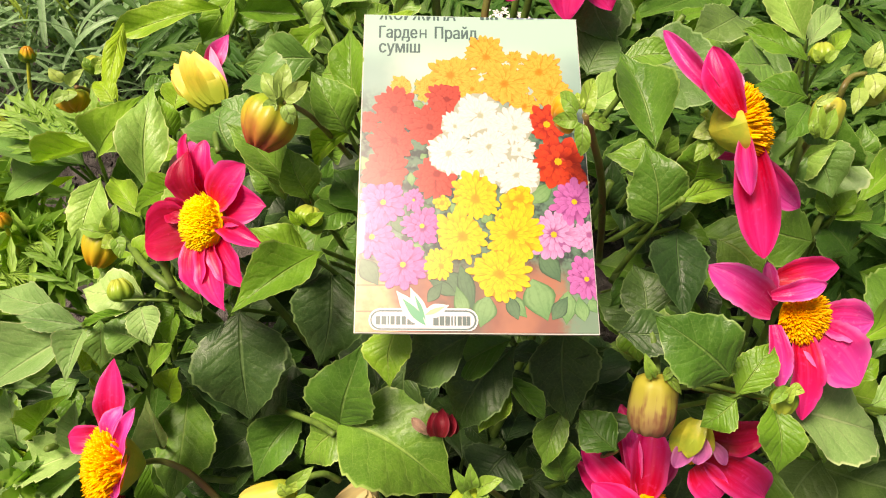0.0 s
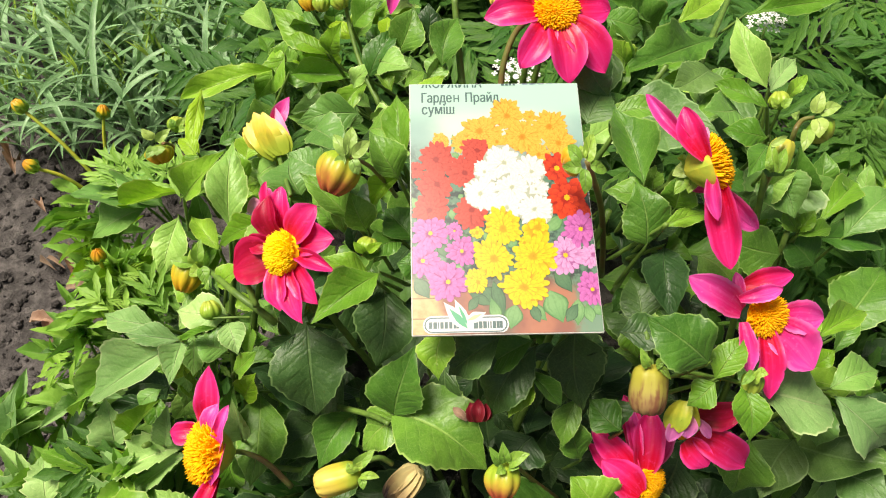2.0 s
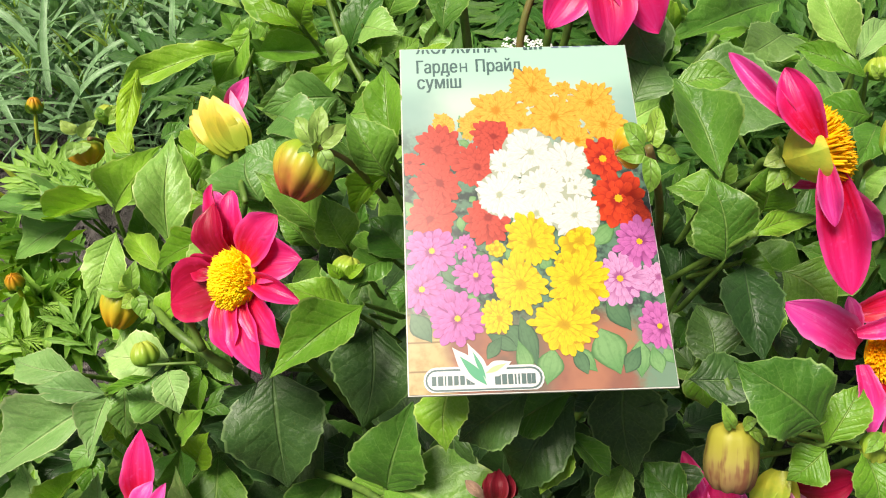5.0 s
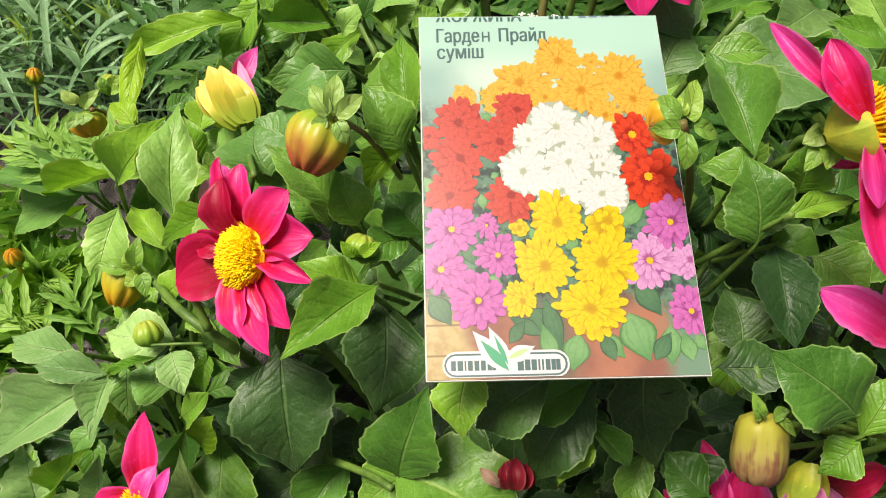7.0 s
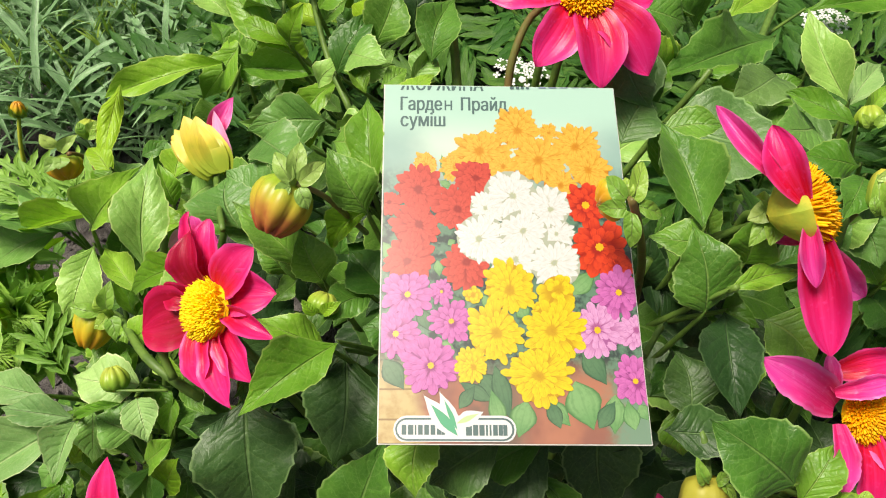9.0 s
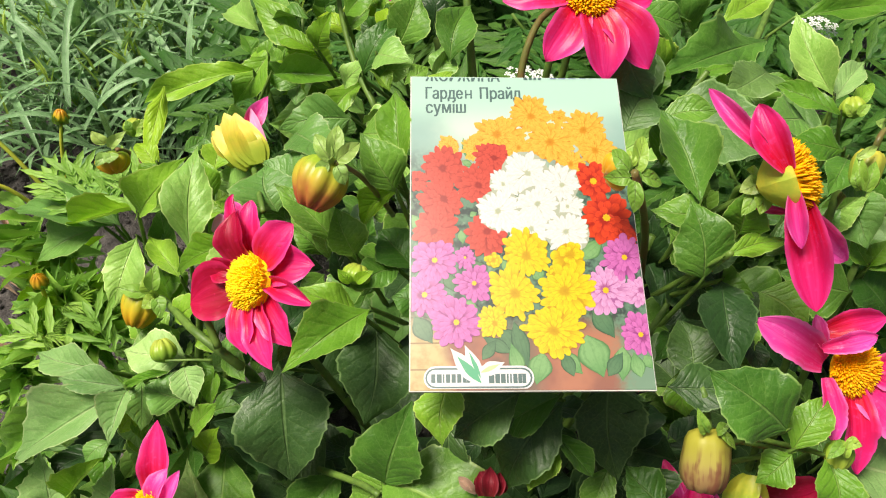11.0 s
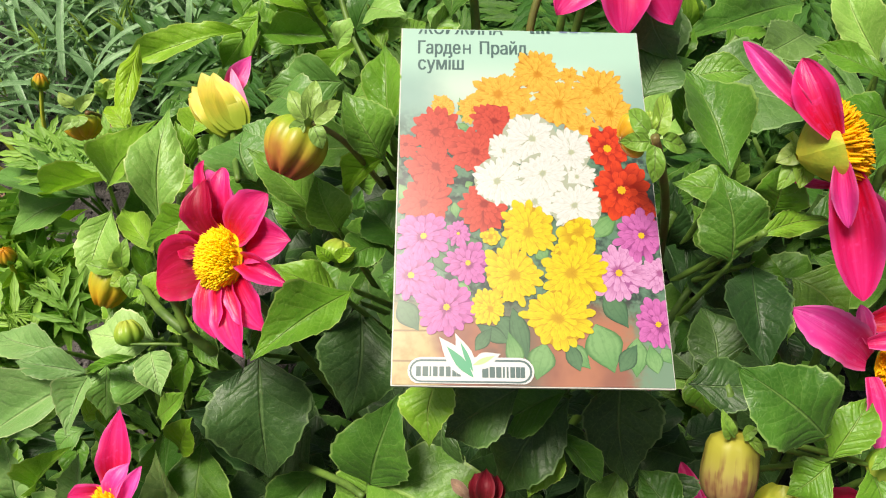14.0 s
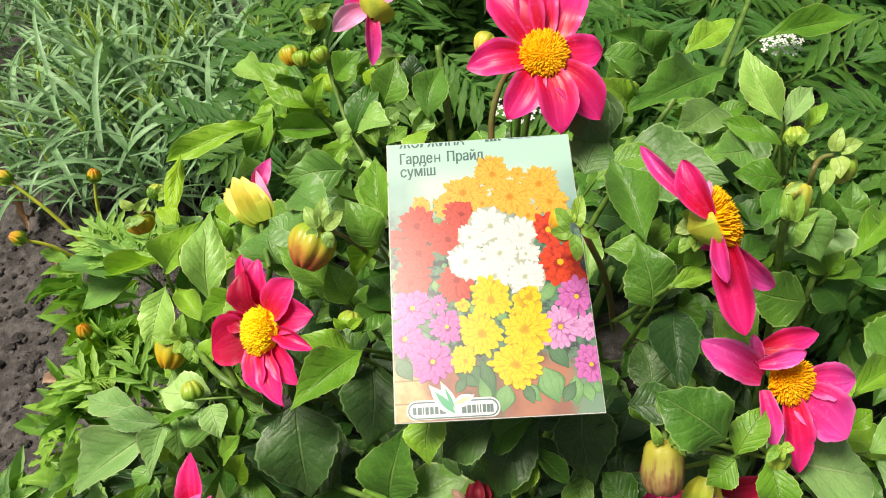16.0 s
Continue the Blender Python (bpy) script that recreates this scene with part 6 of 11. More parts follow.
leaf(dahlia_left, (-0.2438, 0.2598, 0.1797), (-0.2278, 0.2682, 0.2081), 0.0060, (-0.33, -0.84, 0.44), "lance", "lime", 0.2, 0.25, curl=0.2, stalk=False)
leaf(dahlia_left, (-0.2397, 0.2554, 0.1875), (-0.2186, 0.2529, 0.2053), 0.0059, (-0.64, -0.28, 0.72), "lance", "lime", 0.15, 0.3, curl=0.2, stalk=False)
leaf(dahlia_left, (-0.2403, 0.2560, 0.1864), (-0.2300, 0.2440, 0.1914), 0.0060, (-0.18, 0.24, 0.95), "lance", "lime", 0.1, 0.3, curl=0.2, stalk=False)
leaf(dahlia_left, (-0.2438, 0.2599, 0.1797), (-0.2518, 0.2529, 0.1750), 0.0057, (-0.05, -0.51, 0.86), "lance", "lime", 0.15, 0.42, curl=0.2, stalk=False)
leaf(dahlia_left, (-0.2484, 0.2648, 0.1710), (-0.2668, 0.2660, 0.1671), 0.0062, (-0.21, -0.23, 0.95), "lance", "lime", 0.15, 0.3, curl=0.2, stalk=False)

# further leaves of the crowns
def fill(plant, b, t, w, n, profile, tone, arch, fold, curl=0.0, stalk=False):
    """A lesser leaf, set a little lower and deeper than the large ones."""
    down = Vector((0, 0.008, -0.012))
    # low leaves of the middle plant turn dark: gap shade put into their colour
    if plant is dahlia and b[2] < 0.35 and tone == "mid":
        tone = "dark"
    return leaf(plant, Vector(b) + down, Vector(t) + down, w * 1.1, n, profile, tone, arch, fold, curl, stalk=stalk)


fill(dahlia_left, (-0.1474, 0.2990, 0.3142), (-0.1522, 0.2727, 0.3147), 0.0111, (-0.19, 0.05, 0.98), "ovate", "mid", 0.2, 0.1, curl=0.2, stalk=False)
fill(dahlia_left, (-0.1046, 0.2704, 0.3328), (-0.0945, 0.2519, 0.3323), 0.0084, (-0.08, -0.08, 0.99), "ovate", "pale", 0.1, 0.15, curl=-0.1, stalk=False)
fill(dahlia_left, (-0.1424, 0.3552, 0.3567), (-0.1579, 0.3740, 0.3653), 0.0124, (0.54, 0.07, 0.84), "ovate", "pale", 0.1, 0.1, curl=0.2, stalk=False)
fill(dahlia_left, (-0.1333, 0.2482, 0.2257), (-0.1119, 0.2428, 0.2213), 0.0090, (0.03, -0.56, 0.83), "ovate", "mid", 0.06, 0.27, curl=0.2, stalk=False)
fill(dahlia_left, (-0.1014, 0.2674, 0.2508), (-0.1116, 0.2556, 0.2297), 0.0117, (-0.44, -0.68, 0.59), "broad", "fresh", 0.1, 0.15, curl=0.12, stalk=False)
fill(dahlia_left, (-0.1253, 0.3496, 0.3669), (-0.1269, 0.3694, 0.3862), 0.0116, (0.54, -0.57, 0.62), "broad", "pale", 0.15, 0.1, curl=0.12, stalk=False)
fill(dahlia_left, (-0.1554, 0.2784, 0.3134), (-0.1334, 0.2610, 0.3171), 0.0108, (-0.44, -0.39, 0.81), "broad", "pale", 0.15, 0.15, stalk=False)
fill(dahlia_left, (-0.1178, 0.2461, 0.2156), (-0.1153, 0.2237, 0.2175), 0.0112, (-0.42, 0.03, 0.91), "broad", "pale", 0.1, 0.15, stalk=False)
fill(dahlia_left, (-0.1448, 0.3565, 0.3371), (-0.1697, 0.3724, 0.3437), 0.0160, (0.10, -0.24, 0.96), "broad", "pale", 0.06, 0.15, curl=0.12, stalk=False)
fill(dahlia_left, (-0.1484, 0.2583, 0.3123), (-0.1381, 0.2384, 0.3116), 0.0095, (0.48, 0.21, 0.85), "ovate", "pale", 0.15, 0.27, curl=0.2, stalk=False)
fill(dahlia_left, (-0.1617, 0.3579, 0.3542), (-0.1394, 0.3541, 0.3765), 0.0127, (-0.45, -0.84, 0.31), "broad", "fresh", 0.1, 0.1, curl=-0.1, stalk=False)
fill(dahlia_left, (-0.0974, 0.2576, 0.3419), (-0.0869, 0.2369, 0.3414), 0.0111, (-0.46, -0.25, 0.85), "broad", "mid", 0.2, 0.1, curl=-0.1, stalk=False)
fill(dahlia_left, (-0.1607, 0.3497, 0.2923), (-0.1609, 0.3562, 0.3226), 0.0155, (0.79, -0.60, 0.13), "broad", "pale", 0.1, 0.27, stalk=False)
fill(dahlia_left, (-0.1032, 0.2480, 0.2299), (-0.1068, 0.2230, 0.2279), 0.0135, (0.27, -0.12, 0.95), "lance", "pale", 0.2, 0.1, curl=0.2, stalk=False)
fill(dahlia_left, (-0.1179, 0.2640, 0.3226), (-0.1107, 0.2494, 0.3187), 0.0070, (0.45, -0.02, 0.89), "ovate", "fresh", 0.2, 0.15, stalk=False)
fill(dahlia_left, (-0.1487, 0.2940, 0.3078), (-0.1603, 0.2695, 0.3041), 0.0129, (0.01, -0.15, 0.99), "lance", "pale", 0.15, 0.1, curl=0.12, stalk=False)
fill(dahlia_left, (-0.1525, 0.2964, 0.3028), (-0.1742, 0.3087, 0.3051), 0.0132, (-0.27, -0.62, 0.73), "ovate", "fresh", 0.06, 0.15, curl=0.2, stalk=False)
fill(dahlia_left, (-0.1538, 0.2545, 0.2562), (-0.1759, 0.2459, 0.2358), 0.0165, (0.09, -0.95, 0.30), "ovate", "pale", 0.06, 0.1, stalk=False)
fill(dahlia_left, (-0.1044, 0.2572, 0.2678), (-0.0954, 0.2494, 0.2559), 0.0083, (0.17, -0.76, 0.63), "ovate", "pale", 0.1, 0.1, stalk=False)
fill(dahlia_left, (-0.1515, 0.2983, 0.3114), (-0.1356, 0.2722, 0.3119), 0.0131, (0.26, 0.18, 0.95), "ovate", "fresh", 0.06, 0.27, curl=-0.1, stalk=False)
fill(dahlia_left, (-0.1232, 0.3257, 0.3468), (-0.1128, 0.3474, 0.3566), 0.0113, (0.06, -0.43, 0.90), "lance", "fresh", 0.2, 0.27, stalk=False)
fill(dahlia_left, (-0.1384, 0.2856, 0.3211), (-0.1320, 0.2649, 0.3214), 0.0089, (-0.49, -0.14, 0.86), "ovate", "mid", 0.06, 0.15, curl=0.2, stalk=False)
fill(dahlia_left, (-0.1507, 0.3029, 0.2969), (-0.1689, 0.3159, 0.3014), 0.0113, (0.29, 0.08, 0.95), "broad", "fresh", 0.15, 0.1, curl=0.12, stalk=False)
fill(dahlia_left, (-0.1255, 0.2171, 0.2550), (-0.1189, 0.2032, 0.2313), 0.0138, (0.56, -0.64, 0.53), "ovate", "pale", 0.1, 0.15, curl=0.2, stalk=False)
fill(dahlia_left, (-0.1095, 0.2579, 0.3214), (-0.1106, 0.2428, 0.3113), 0.0074, (0.18, -0.56, 0.81), "broad", "fresh", 0.2, 0.27, curl=0.2, stalk=False)
fill(dahlia_left, (-0.1433, 0.3483, 0.3651), (-0.1231, 0.3440, 0.3801), 0.0109, (-0.57, 0.14, 0.81), "ovate", "mid", 0.06, 0.1, curl=-0.1, stalk=False)
fill(dahlia_left, (-0.1277, 0.2592, 0.3101), (-0.1176, 0.2473, 0.3061), 0.0063, (0.15, -0.20, 0.97), "lance", "fresh", 0.06, 0.15, curl=-0.1, stalk=False)
fill(dahlia_left, (-0.1574, 0.3353, 0.2784), (-0.1742, 0.3615, 0.2889), 0.0172, (0.41, -0.10, 0.91), "ovate", "fresh", 0.1, 0.27, curl=0.2, stalk=False)
fill(dahlia_left, (-0.1157, 0.3348, 0.3698), (-0.1216, 0.3436, 0.3896), 0.0110, (0.36, -0.81, 0.46), "broad", "fresh", 0.15, 0.27, stalk=False)
fill(dahlia_left, (-0.1185, 0.2603, 0.3039), (-0.0981, 0.2523, 0.3172), 0.0095, (-0.60, -0.25, 0.76), "ovate", "mid", 0.1, 0.15, stalk=False)
fill(dahlia_left, (-0.1521, 0.3337, 0.3127), (-0.1317, 0.3259, 0.3262), 0.0076, (-0.37, 0.45, 0.81), "ovate", "pale", 0.15, 0.15, stalk=False)
fill(dahlia_left, (-0.1055, 0.2604, 0.2694), (-0.1019, 0.2490, 0.2500), 0.0120, (-0.23, -0.86, 0.46), "ovate", "mid", 0.2, 0.1, curl=-0.1, stalk=False)
fill(dahlia_left, (-0.1172, 0.2699, 0.3348), (-0.1006, 0.2570, 0.3371), 0.0086, (-0.46, -0.47, 0.75), "broad", "fresh", 0.1, 0.27, stalk=False)
fill(dahlia_left, (-0.1817, 0.3440, 0.2725), (-0.1800, 0.3623, 0.2833), 0.0100, (0.62, -0.44, 0.65), "ovate", "mid", 0.2, 0.27, curl=0.2, stalk=False)
fill(dahlia_left, (-0.1382, 0.2273, 0.2387), (-0.1145, 0.2258, 0.2245), 0.0128, (0.35, -0.67, 0.65), "ovate", "pale", 0.15, 0.1, curl=0.2, stalk=False)
fill(dahlia_left, (-0.1252, 0.2211, 0.2428), (-0.1031, 0.2140, 0.2364), 0.0135, (0.26, -0.07, 0.96), "lance", "pale", 0.2, 0.1, curl=0.12, stalk=False)
fill(dahlia_left, (-0.1689, 0.3458, 0.2793), (-0.1497, 0.3488, 0.3058), 0.0152, (-0.47, -0.77, 0.43), "broad", "fresh", 0.06, 0.15, stalk=False)
fill(dahlia_left, (-0.1507, 0.2481, 0.2993), (-0.1528, 0.2368, 0.2819), 0.0116, (-0.29, -0.79, 0.55), "ovate", "pale", 0.2, 0.15, curl=0.12, stalk=False)
fill(dahlia_left, (-0.1298, 0.2366, 0.2383), (-0.1236, 0.2139, 0.2313), 0.0115, (0.65, -0.05, 0.76), "ovate", "pale", 0.06, 0.15, stalk=False)
fill(dahlia_left, (-0.1610, 0.3586, 0.2925), (-0.1822, 0.3714, 0.3036), 0.0134, (0.29, -0.31, 0.91), "broad", "pale", 0.1, 0.1, curl=-0.1, stalk=False)
fill(dahlia_left, (-0.1354, 0.2972, 0.3135), (-0.1368, 0.3117, 0.3243), 0.0085, (0.25, -0.56, 0.79), "broad", "fresh", 0.1, 0.15, curl=0.2, stalk=False)
fill(dahlia_left, (-0.1303, 0.2342, 0.2271), (-0.1284, 0.2140, 0.2193), 0.0102, (0.25, -0.33, 0.91), "ovate", "fresh", 0.1, 0.1, curl=0.12, stalk=False)
fill(dahlia_left, (-0.1303, 0.2757, 0.3380), (-0.1087, 0.2761, 0.3584), 0.0129, (-0.61, -0.46, 0.65), "ovate", "fresh", 0.06, 0.27, curl=-0.1, stalk=False)
fill(dahlia_left, (-0.1189, 0.2518, 0.2294), (-0.0895, 0.2402, 0.2411), 0.0130, (-0.20, 0.39, 0.90), "broad", "mid", 0.2, 0.1, stalk=False)
fill(dahlia_left, (-0.1487, 0.2408, 0.3105), (-0.1450, 0.2319, 0.2983), 0.0070, (0.71, -0.44, 0.54), "ovate", "fresh", 0.06, 0.15, stalk=False)
fill(dahlia_left, (-0.1062, 0.2275, 0.2299), (-0.1118, 0.2111, 0.2322), 0.0096, (0.08, 0.11, 0.99), "broad", "mid", 0.15, 0.1, curl=0.2, stalk=False)
fill(dahlia_left, (-0.1592, 0.3528, 0.3086), (-0.1627, 0.3667, 0.3348), 0.0120, (0.10, -0.87, 0.48), "broad", "mid", 0.06, 0.15, curl=0.2, stalk=False)
fill(dahlia_left, (-0.1573, 0.2457, 0.2923), (-0.1505, 0.2353, 0.2740), 0.0093, (0.49, -0.67, 0.56), "ovate", "fresh", 0.06, 0.15, stalk=False)
fill(dahlia_left, (-0.1339, 0.2182, 0.2419), (-0.1267, 0.2048, 0.2173), 0.0136, (0.21, -0.83, 0.51), "ovate", "fresh", 0.2, 0.27, curl=0.2, stalk=False)
fill(dahlia_left, (-0.1333, 0.3533, 0.3849), (-0.1205, 0.3607, 0.3895), 0.0069, (-0.01, -0.52, 0.85), "broad", "mid", 0.06, 0.1, stalk=False)
fill(dahlia_left, (-0.1362, 0.3369, 0.3534), (-0.1088, 0.3316, 0.3623), 0.0131, (-0.33, -0.16, 0.93), "ovate", "fresh", 0.06, 0.27, stalk=False)
fill(dahlia_left, (-0.1223, 0.3464, 0.3536), (-0.1074, 0.3560, 0.3570), 0.0100, (-0.00, -0.33, 0.94), "ovate", "fresh", 0.1, 0.1, curl=-0.1, stalk=False)
fill(dahlia_left, (-0.1976, 0.2548, 0.2236), (-0.1834, 0.2221, 0.2237), 0.0157, (-0.16, -0.07, 0.98), "ovate", "pale", 0.1, 0.27, stalk=False)
fill(dahlia_left, (-0.1975, 0.2697, 0.2304), (-0.1903, 0.2438, 0.2219), 0.0127, (-0.12, -0.34, 0.93), "lance", "fresh", 0.06, 0.27, curl=-0.1, stalk=False)
fill(dahlia_left, (-0.1904, 0.2312, 0.2202), (-0.1852, 0.2002, 0.2140), 0.0172, (0.63, -0.05, 0.77), "ovate", "pale", 0.1, 0.27, stalk=False)
fill(dahlia_left, (-0.1761, 0.2706, 0.2673), (-0.2128, 0.2753, 0.2554), 0.0165, (-0.26, 0.32, 0.91), "ovate", "pale", 0.06, 0.27, curl=-0.1, stalk=False)
fill(dahlia_left, (-0.1565, 0.2353, 0.3004), (-0.1409, 0.2411, 0.3193), 0.0093, (-0.27, -0.84, 0.48), "lance", "lime", 0.06, 0.15, curl=-0.1, stalk=False)
fill(dahlia_left, (-0.1580, 0.2519, 0.2843), (-0.1609, 0.2391, 0.2621), 0.0104, (0.42, -0.81, 0.41), "ovate", "pale", 0.2, 0.1, stalk=False)
fill(dahlia_left, (-0.1971, 0.2682, 0.2198), (-0.1908, 0.2444, 0.2214), 0.0098, (-0.31, -0.02, 0.95), "lance", "fresh", 0.1, 0.1, curl=0.12, stalk=False)
fill(dahlia_left, (-0.1908, 0.2705, 0.2353), (-0.2076, 0.2612, 0.2235), 0.0125, (-0.33, -0.44, 0.83), "ovate", "pale", 0.2, 0.1, curl=-0.1, stalk=False)
fill(dahlia_back, (-0.1323, 0.5152, 0.3449), (-0.1421, 0.5311, 0.3536), 0.0110, (0.41, -0.23, 0.88), "ovate", "fresh", 0.1, 0.1, stalk=False)
fill(dahlia_back, (-0.0134, 0.4150, 0.4186), (-0.0087, 0.4173, 0.4369), 0.0100, (-0.41, -0.89, 0.22), "ovate", "fresh", 0.15, 0.1, curl=0.12, stalk=False)
fill(dahlia_back, (-0.0773, 0.4722, 0.3224), (-0.0688, 0.4739, 0.3546), 0.0173, (-0.46, -0.87, 0.17), "broad", "fresh", 0.15, 0.15, stalk=False)
fill(dahlia_back, (-0.0743, 0.4662, 0.2981), (-0.0843, 0.4802, 0.3183), 0.0119, (0.30, -0.71, 0.64), "broad", "lime", 0.15, 0.1, curl=0.2, stalk=False)
fill(dahlia_back, (-0.0146, 0.3475, 0.4300), (-0.0029, 0.3560, 0.4348), 0.0075, (-0.06, -0.44, 0.90), "lance", "mid", 0.2, 0.15, stalk=False)
fill(dahlia_back, (-0.0693, 0.4618, 0.3490), (-0.0764, 0.4654, 0.3808), 0.0169, (0.02, -0.99, 0.12), "ovate", "pale", 0.06, 0.15, curl=0.12, stalk=False)
fill(dahlia_back, (-0.0764, 0.4698, 0.3290), (-0.0834, 0.4748, 0.3532), 0.0116, (0.75, -0.57, 0.33), "ovate", "fresh", 0.06, 0.15, curl=0.2, stalk=False)
fill(dahlia_back, (-0.0749, 0.4639, 0.3655), (-0.0737, 0.4653, 0.3988), 0.0181, (-0.53, -0.85, 0.06), "broad", "lime", 0.1, 0.1, curl=0.12, stalk=False)
fill(dahlia_back, (-0.0911, 0.4478, 0.3498), (-0.0879, 0.4728, 0.3637), 0.0166, (-0.23, -0.45, 0.86), "lance", "pale", 0.06, 0.1, curl=-0.1, stalk=False)
fill(dahlia_back, (-0.0252, 0.4409, 0.4188), (-0.0065, 0.4334, 0.4338), 0.0102, (-0.40, -0.92, 0.04), "ovate", "lime", 0.2, 0.15, curl=0.2, stalk=False)
fill(dahlia_back, (0.0041, 0.3659, 0.4184), (0.0034, 0.3854, 0.4296), 0.0109, (-0.43, -0.46, 0.77), "ovate", "pale", 0.2, 0.1, stalk=False)
fill(dahlia_back, (-0.0798, 0.4686, 0.3394), (-0.0871, 0.4695, 0.3748), 0.0205, (0.62, -0.77, 0.15), "lance", "fresh", 0.2, 0.27, curl=0.12, stalk=False)
fill(dahlia_back, (-0.1030, 0.4721, 0.3511), (-0.0991, 0.4883, 0.3750), 0.0130, (-0.09, -0.82, 0.57), "lance", "fresh", 0.06, 0.1, curl=0.12, stalk=False)
fill(dahlia_back, (-0.0957, 0.4703, 0.3580), (-0.1136, 0.4732, 0.3579), 0.0095, (-0.09, -0.54, 0.83), "broad", "lime", 0.1, 0.27, stalk=False)
fill(dahlia_back, (-0.0709, 0.4476, 0.4089), (-0.0573, 0.4505, 0.4244), 0.0103, (-0.11, -0.96, 0.27), "lance", "mid", 0.06, 0.1, stalk=False)
fill(dahlia_back, (-0.0403, 0.4427, 0.4020), (-0.0480, 0.4666, 0.4205), 0.0178, (-0.32, -0.64, 0.70), "ovate", "lime", 0.1, 0.15, stalk=False)
fill(dahlia_back, (-0.0929, 0.4834, 0.3552), (-0.0995, 0.4926, 0.3855), 0.0136, (-0.08, -0.96, 0.27), "lance", "fresh", 0.06, 0.15, stalk=False)
fill(dahlia_back, (-0.1032, 0.4905, 0.3727), (-0.1045, 0.5071, 0.3974), 0.0150, (-0.03, -0.83, 0.56), "lance", "pale", 0.06, 0.15, curl=0.12, stalk=False)
fill(dahlia_back, (-0.0516, 0.4254, 0.4130), (-0.0372, 0.4343, 0.4238), 0.0123, (-0.28, -0.53, 0.80), "ovate", "mid", 0.2, 0.27, curl=0.2, stalk=False)
fill(dahlia_back, (-0.1337, 0.5557, 0.3407), (-0.1620, 0.5789, 0.3469), 0.0178, (-0.17, -0.44, 0.88), "ovate", "pale", 0.2, 0.27, curl=0.2, stalk=False)
fill(dahlia_back, (-0.0309, 0.3882, 0.4153), (-0.0093, 0.3834, 0.4190), 0.0113, (-0.25, -0.93, 0.28), "ovate", "pale", 0.2, 0.15, curl=0.12, stalk=False)
fill(dahlia_back, (-0.1143, 0.4918, 0.3491), (-0.1134, 0.5022, 0.3674), 0.0125, (-0.46, -0.76, 0.46), "broad", "fresh", 0.15, 0.27, stalk=False)
fill(dahlia_back, (-0.0234, 0.3694, 0.4114), (-0.0362, 0.3852, 0.4194), 0.0094, (0.33, -0.20, 0.92), "ovate", "fresh", 0.06, 0.27, stalk=False)
fill(dahlia_back, (-0.0515, 0.4493, 0.4151), (-0.0314, 0.4445, 0.4298), 0.0107, (-0.59, -0.48, 0.65), "lance", "mid", 0.1, 0.27, curl=-0.1, stalk=False)
fill(dahlia_back, (-0.0326, 0.3556, 0.3895), (-0.0297, 0.3659, 0.4077), 0.0112, (0.42, -0.82, 0.40), "lance", "pale", 0.15, 0.27, curl=-0.1, stalk=False)
fill(dahlia_back, (-0.0436, 0.4216, 0.3608), (-0.0584, 0.4346, 0.3666), 0.0080, (-0.23, -0.60, 0.77), "broad", "pale", 0.06, 0.27, stalk=False)
fill(dahlia_back, (-0.0501, 0.4559, 0.4073), (-0.0353, 0.4516, 0.4195), 0.0077, (-0.35, -0.93, 0.11), "ovate", "lime", 0.06, 0.27, curl=-0.1, stalk=False)
fill(dahlia_back, (-0.0856, 0.4377, 0.3390), (-0.1043, 0.4239, 0.3520), 0.0125, (0.70, -0.63, 0.35), "ovate", "pale", 0.15, 0.1, curl=0.2, stalk=False)
fill(dahlia_back, (-0.0734, 0.4659, 0.3681), (-0.0743, 0.4643, 0.3885), 0.0100, (0.15, -0.99, -0.07), "lance", "pale", 0.2, 0.27, curl=0.12, stalk=False)
fill(dahlia_back, (-0.0669, 0.4470, 0.4050), (-0.0651, 0.4553, 0.4241), 0.0107, (-0.20, -0.89, 0.41), "lance", "fresh", 0.2, 0.15, stalk=False)
fill(dahlia_back, (-0.0602, 0.4273, 0.3392), (-0.0556, 0.4364, 0.3516), 0.0081, (0.38, -0.81, 0.45), "lance", "pale", 0.2, 0.27, stalk=False)
fill(dahlia_back, (-0.0774, 0.4566, 0.4051), (-0.1026, 0.4634, 0.4008), 0.0115, (-0.17, -0.03, 0.98), "lance", "mid", 0.1, 0.27, curl=0.2, stalk=False)
fill(dahlia_back, (-0.1050, 0.4858, 0.3474), (-0.1397, 0.4907, 0.3348), 0.0170, (-0.33, 0.06, 0.94), "broad", "pale", 0.1, 0.1, curl=-0.1, stalk=False)
fill(dahlia_back, (-0.0354, 0.4502, 0.4075), (-0.0502, 0.4591, 0.4129), 0.0097, (0.09, -0.40, 0.91), "lance", "pale", 0.15, 0.27, stalk=False)
fill(dahlia_back, (-0.0596, 0.4643, 0.3353), (-0.0885, 0.4683, 0.3476), 0.0155, (0.35, -0.25, 0.90), "broad", "mid", 0.15, 0.27, stalk=False)
fill(dahlia_back, (-0.0657, 0.4601, 0.3552), (-0.0792, 0.4637, 0.3697), 0.0119, (0.64, -0.34, 0.68), "broad", "fresh", 0.1, 0.1, stalk=False)
fill(dahlia_back, (-0.0511, 0.3992, 0.3941), (-0.0351, 0.3950, 0.4150), 0.0099, (-0.71, -0.55, 0.43), "lance", "pale", 0.2, 0.15, stalk=False)
fill(dahlia_back, (-0.0295, 0.4209, 0.4132), (-0.0284, 0.4368, 0.4234), 0.0084, (-0.19, -0.52, 0.83), "lance", "lime", 0.15, 0.15, curl=0.12, stalk=False)
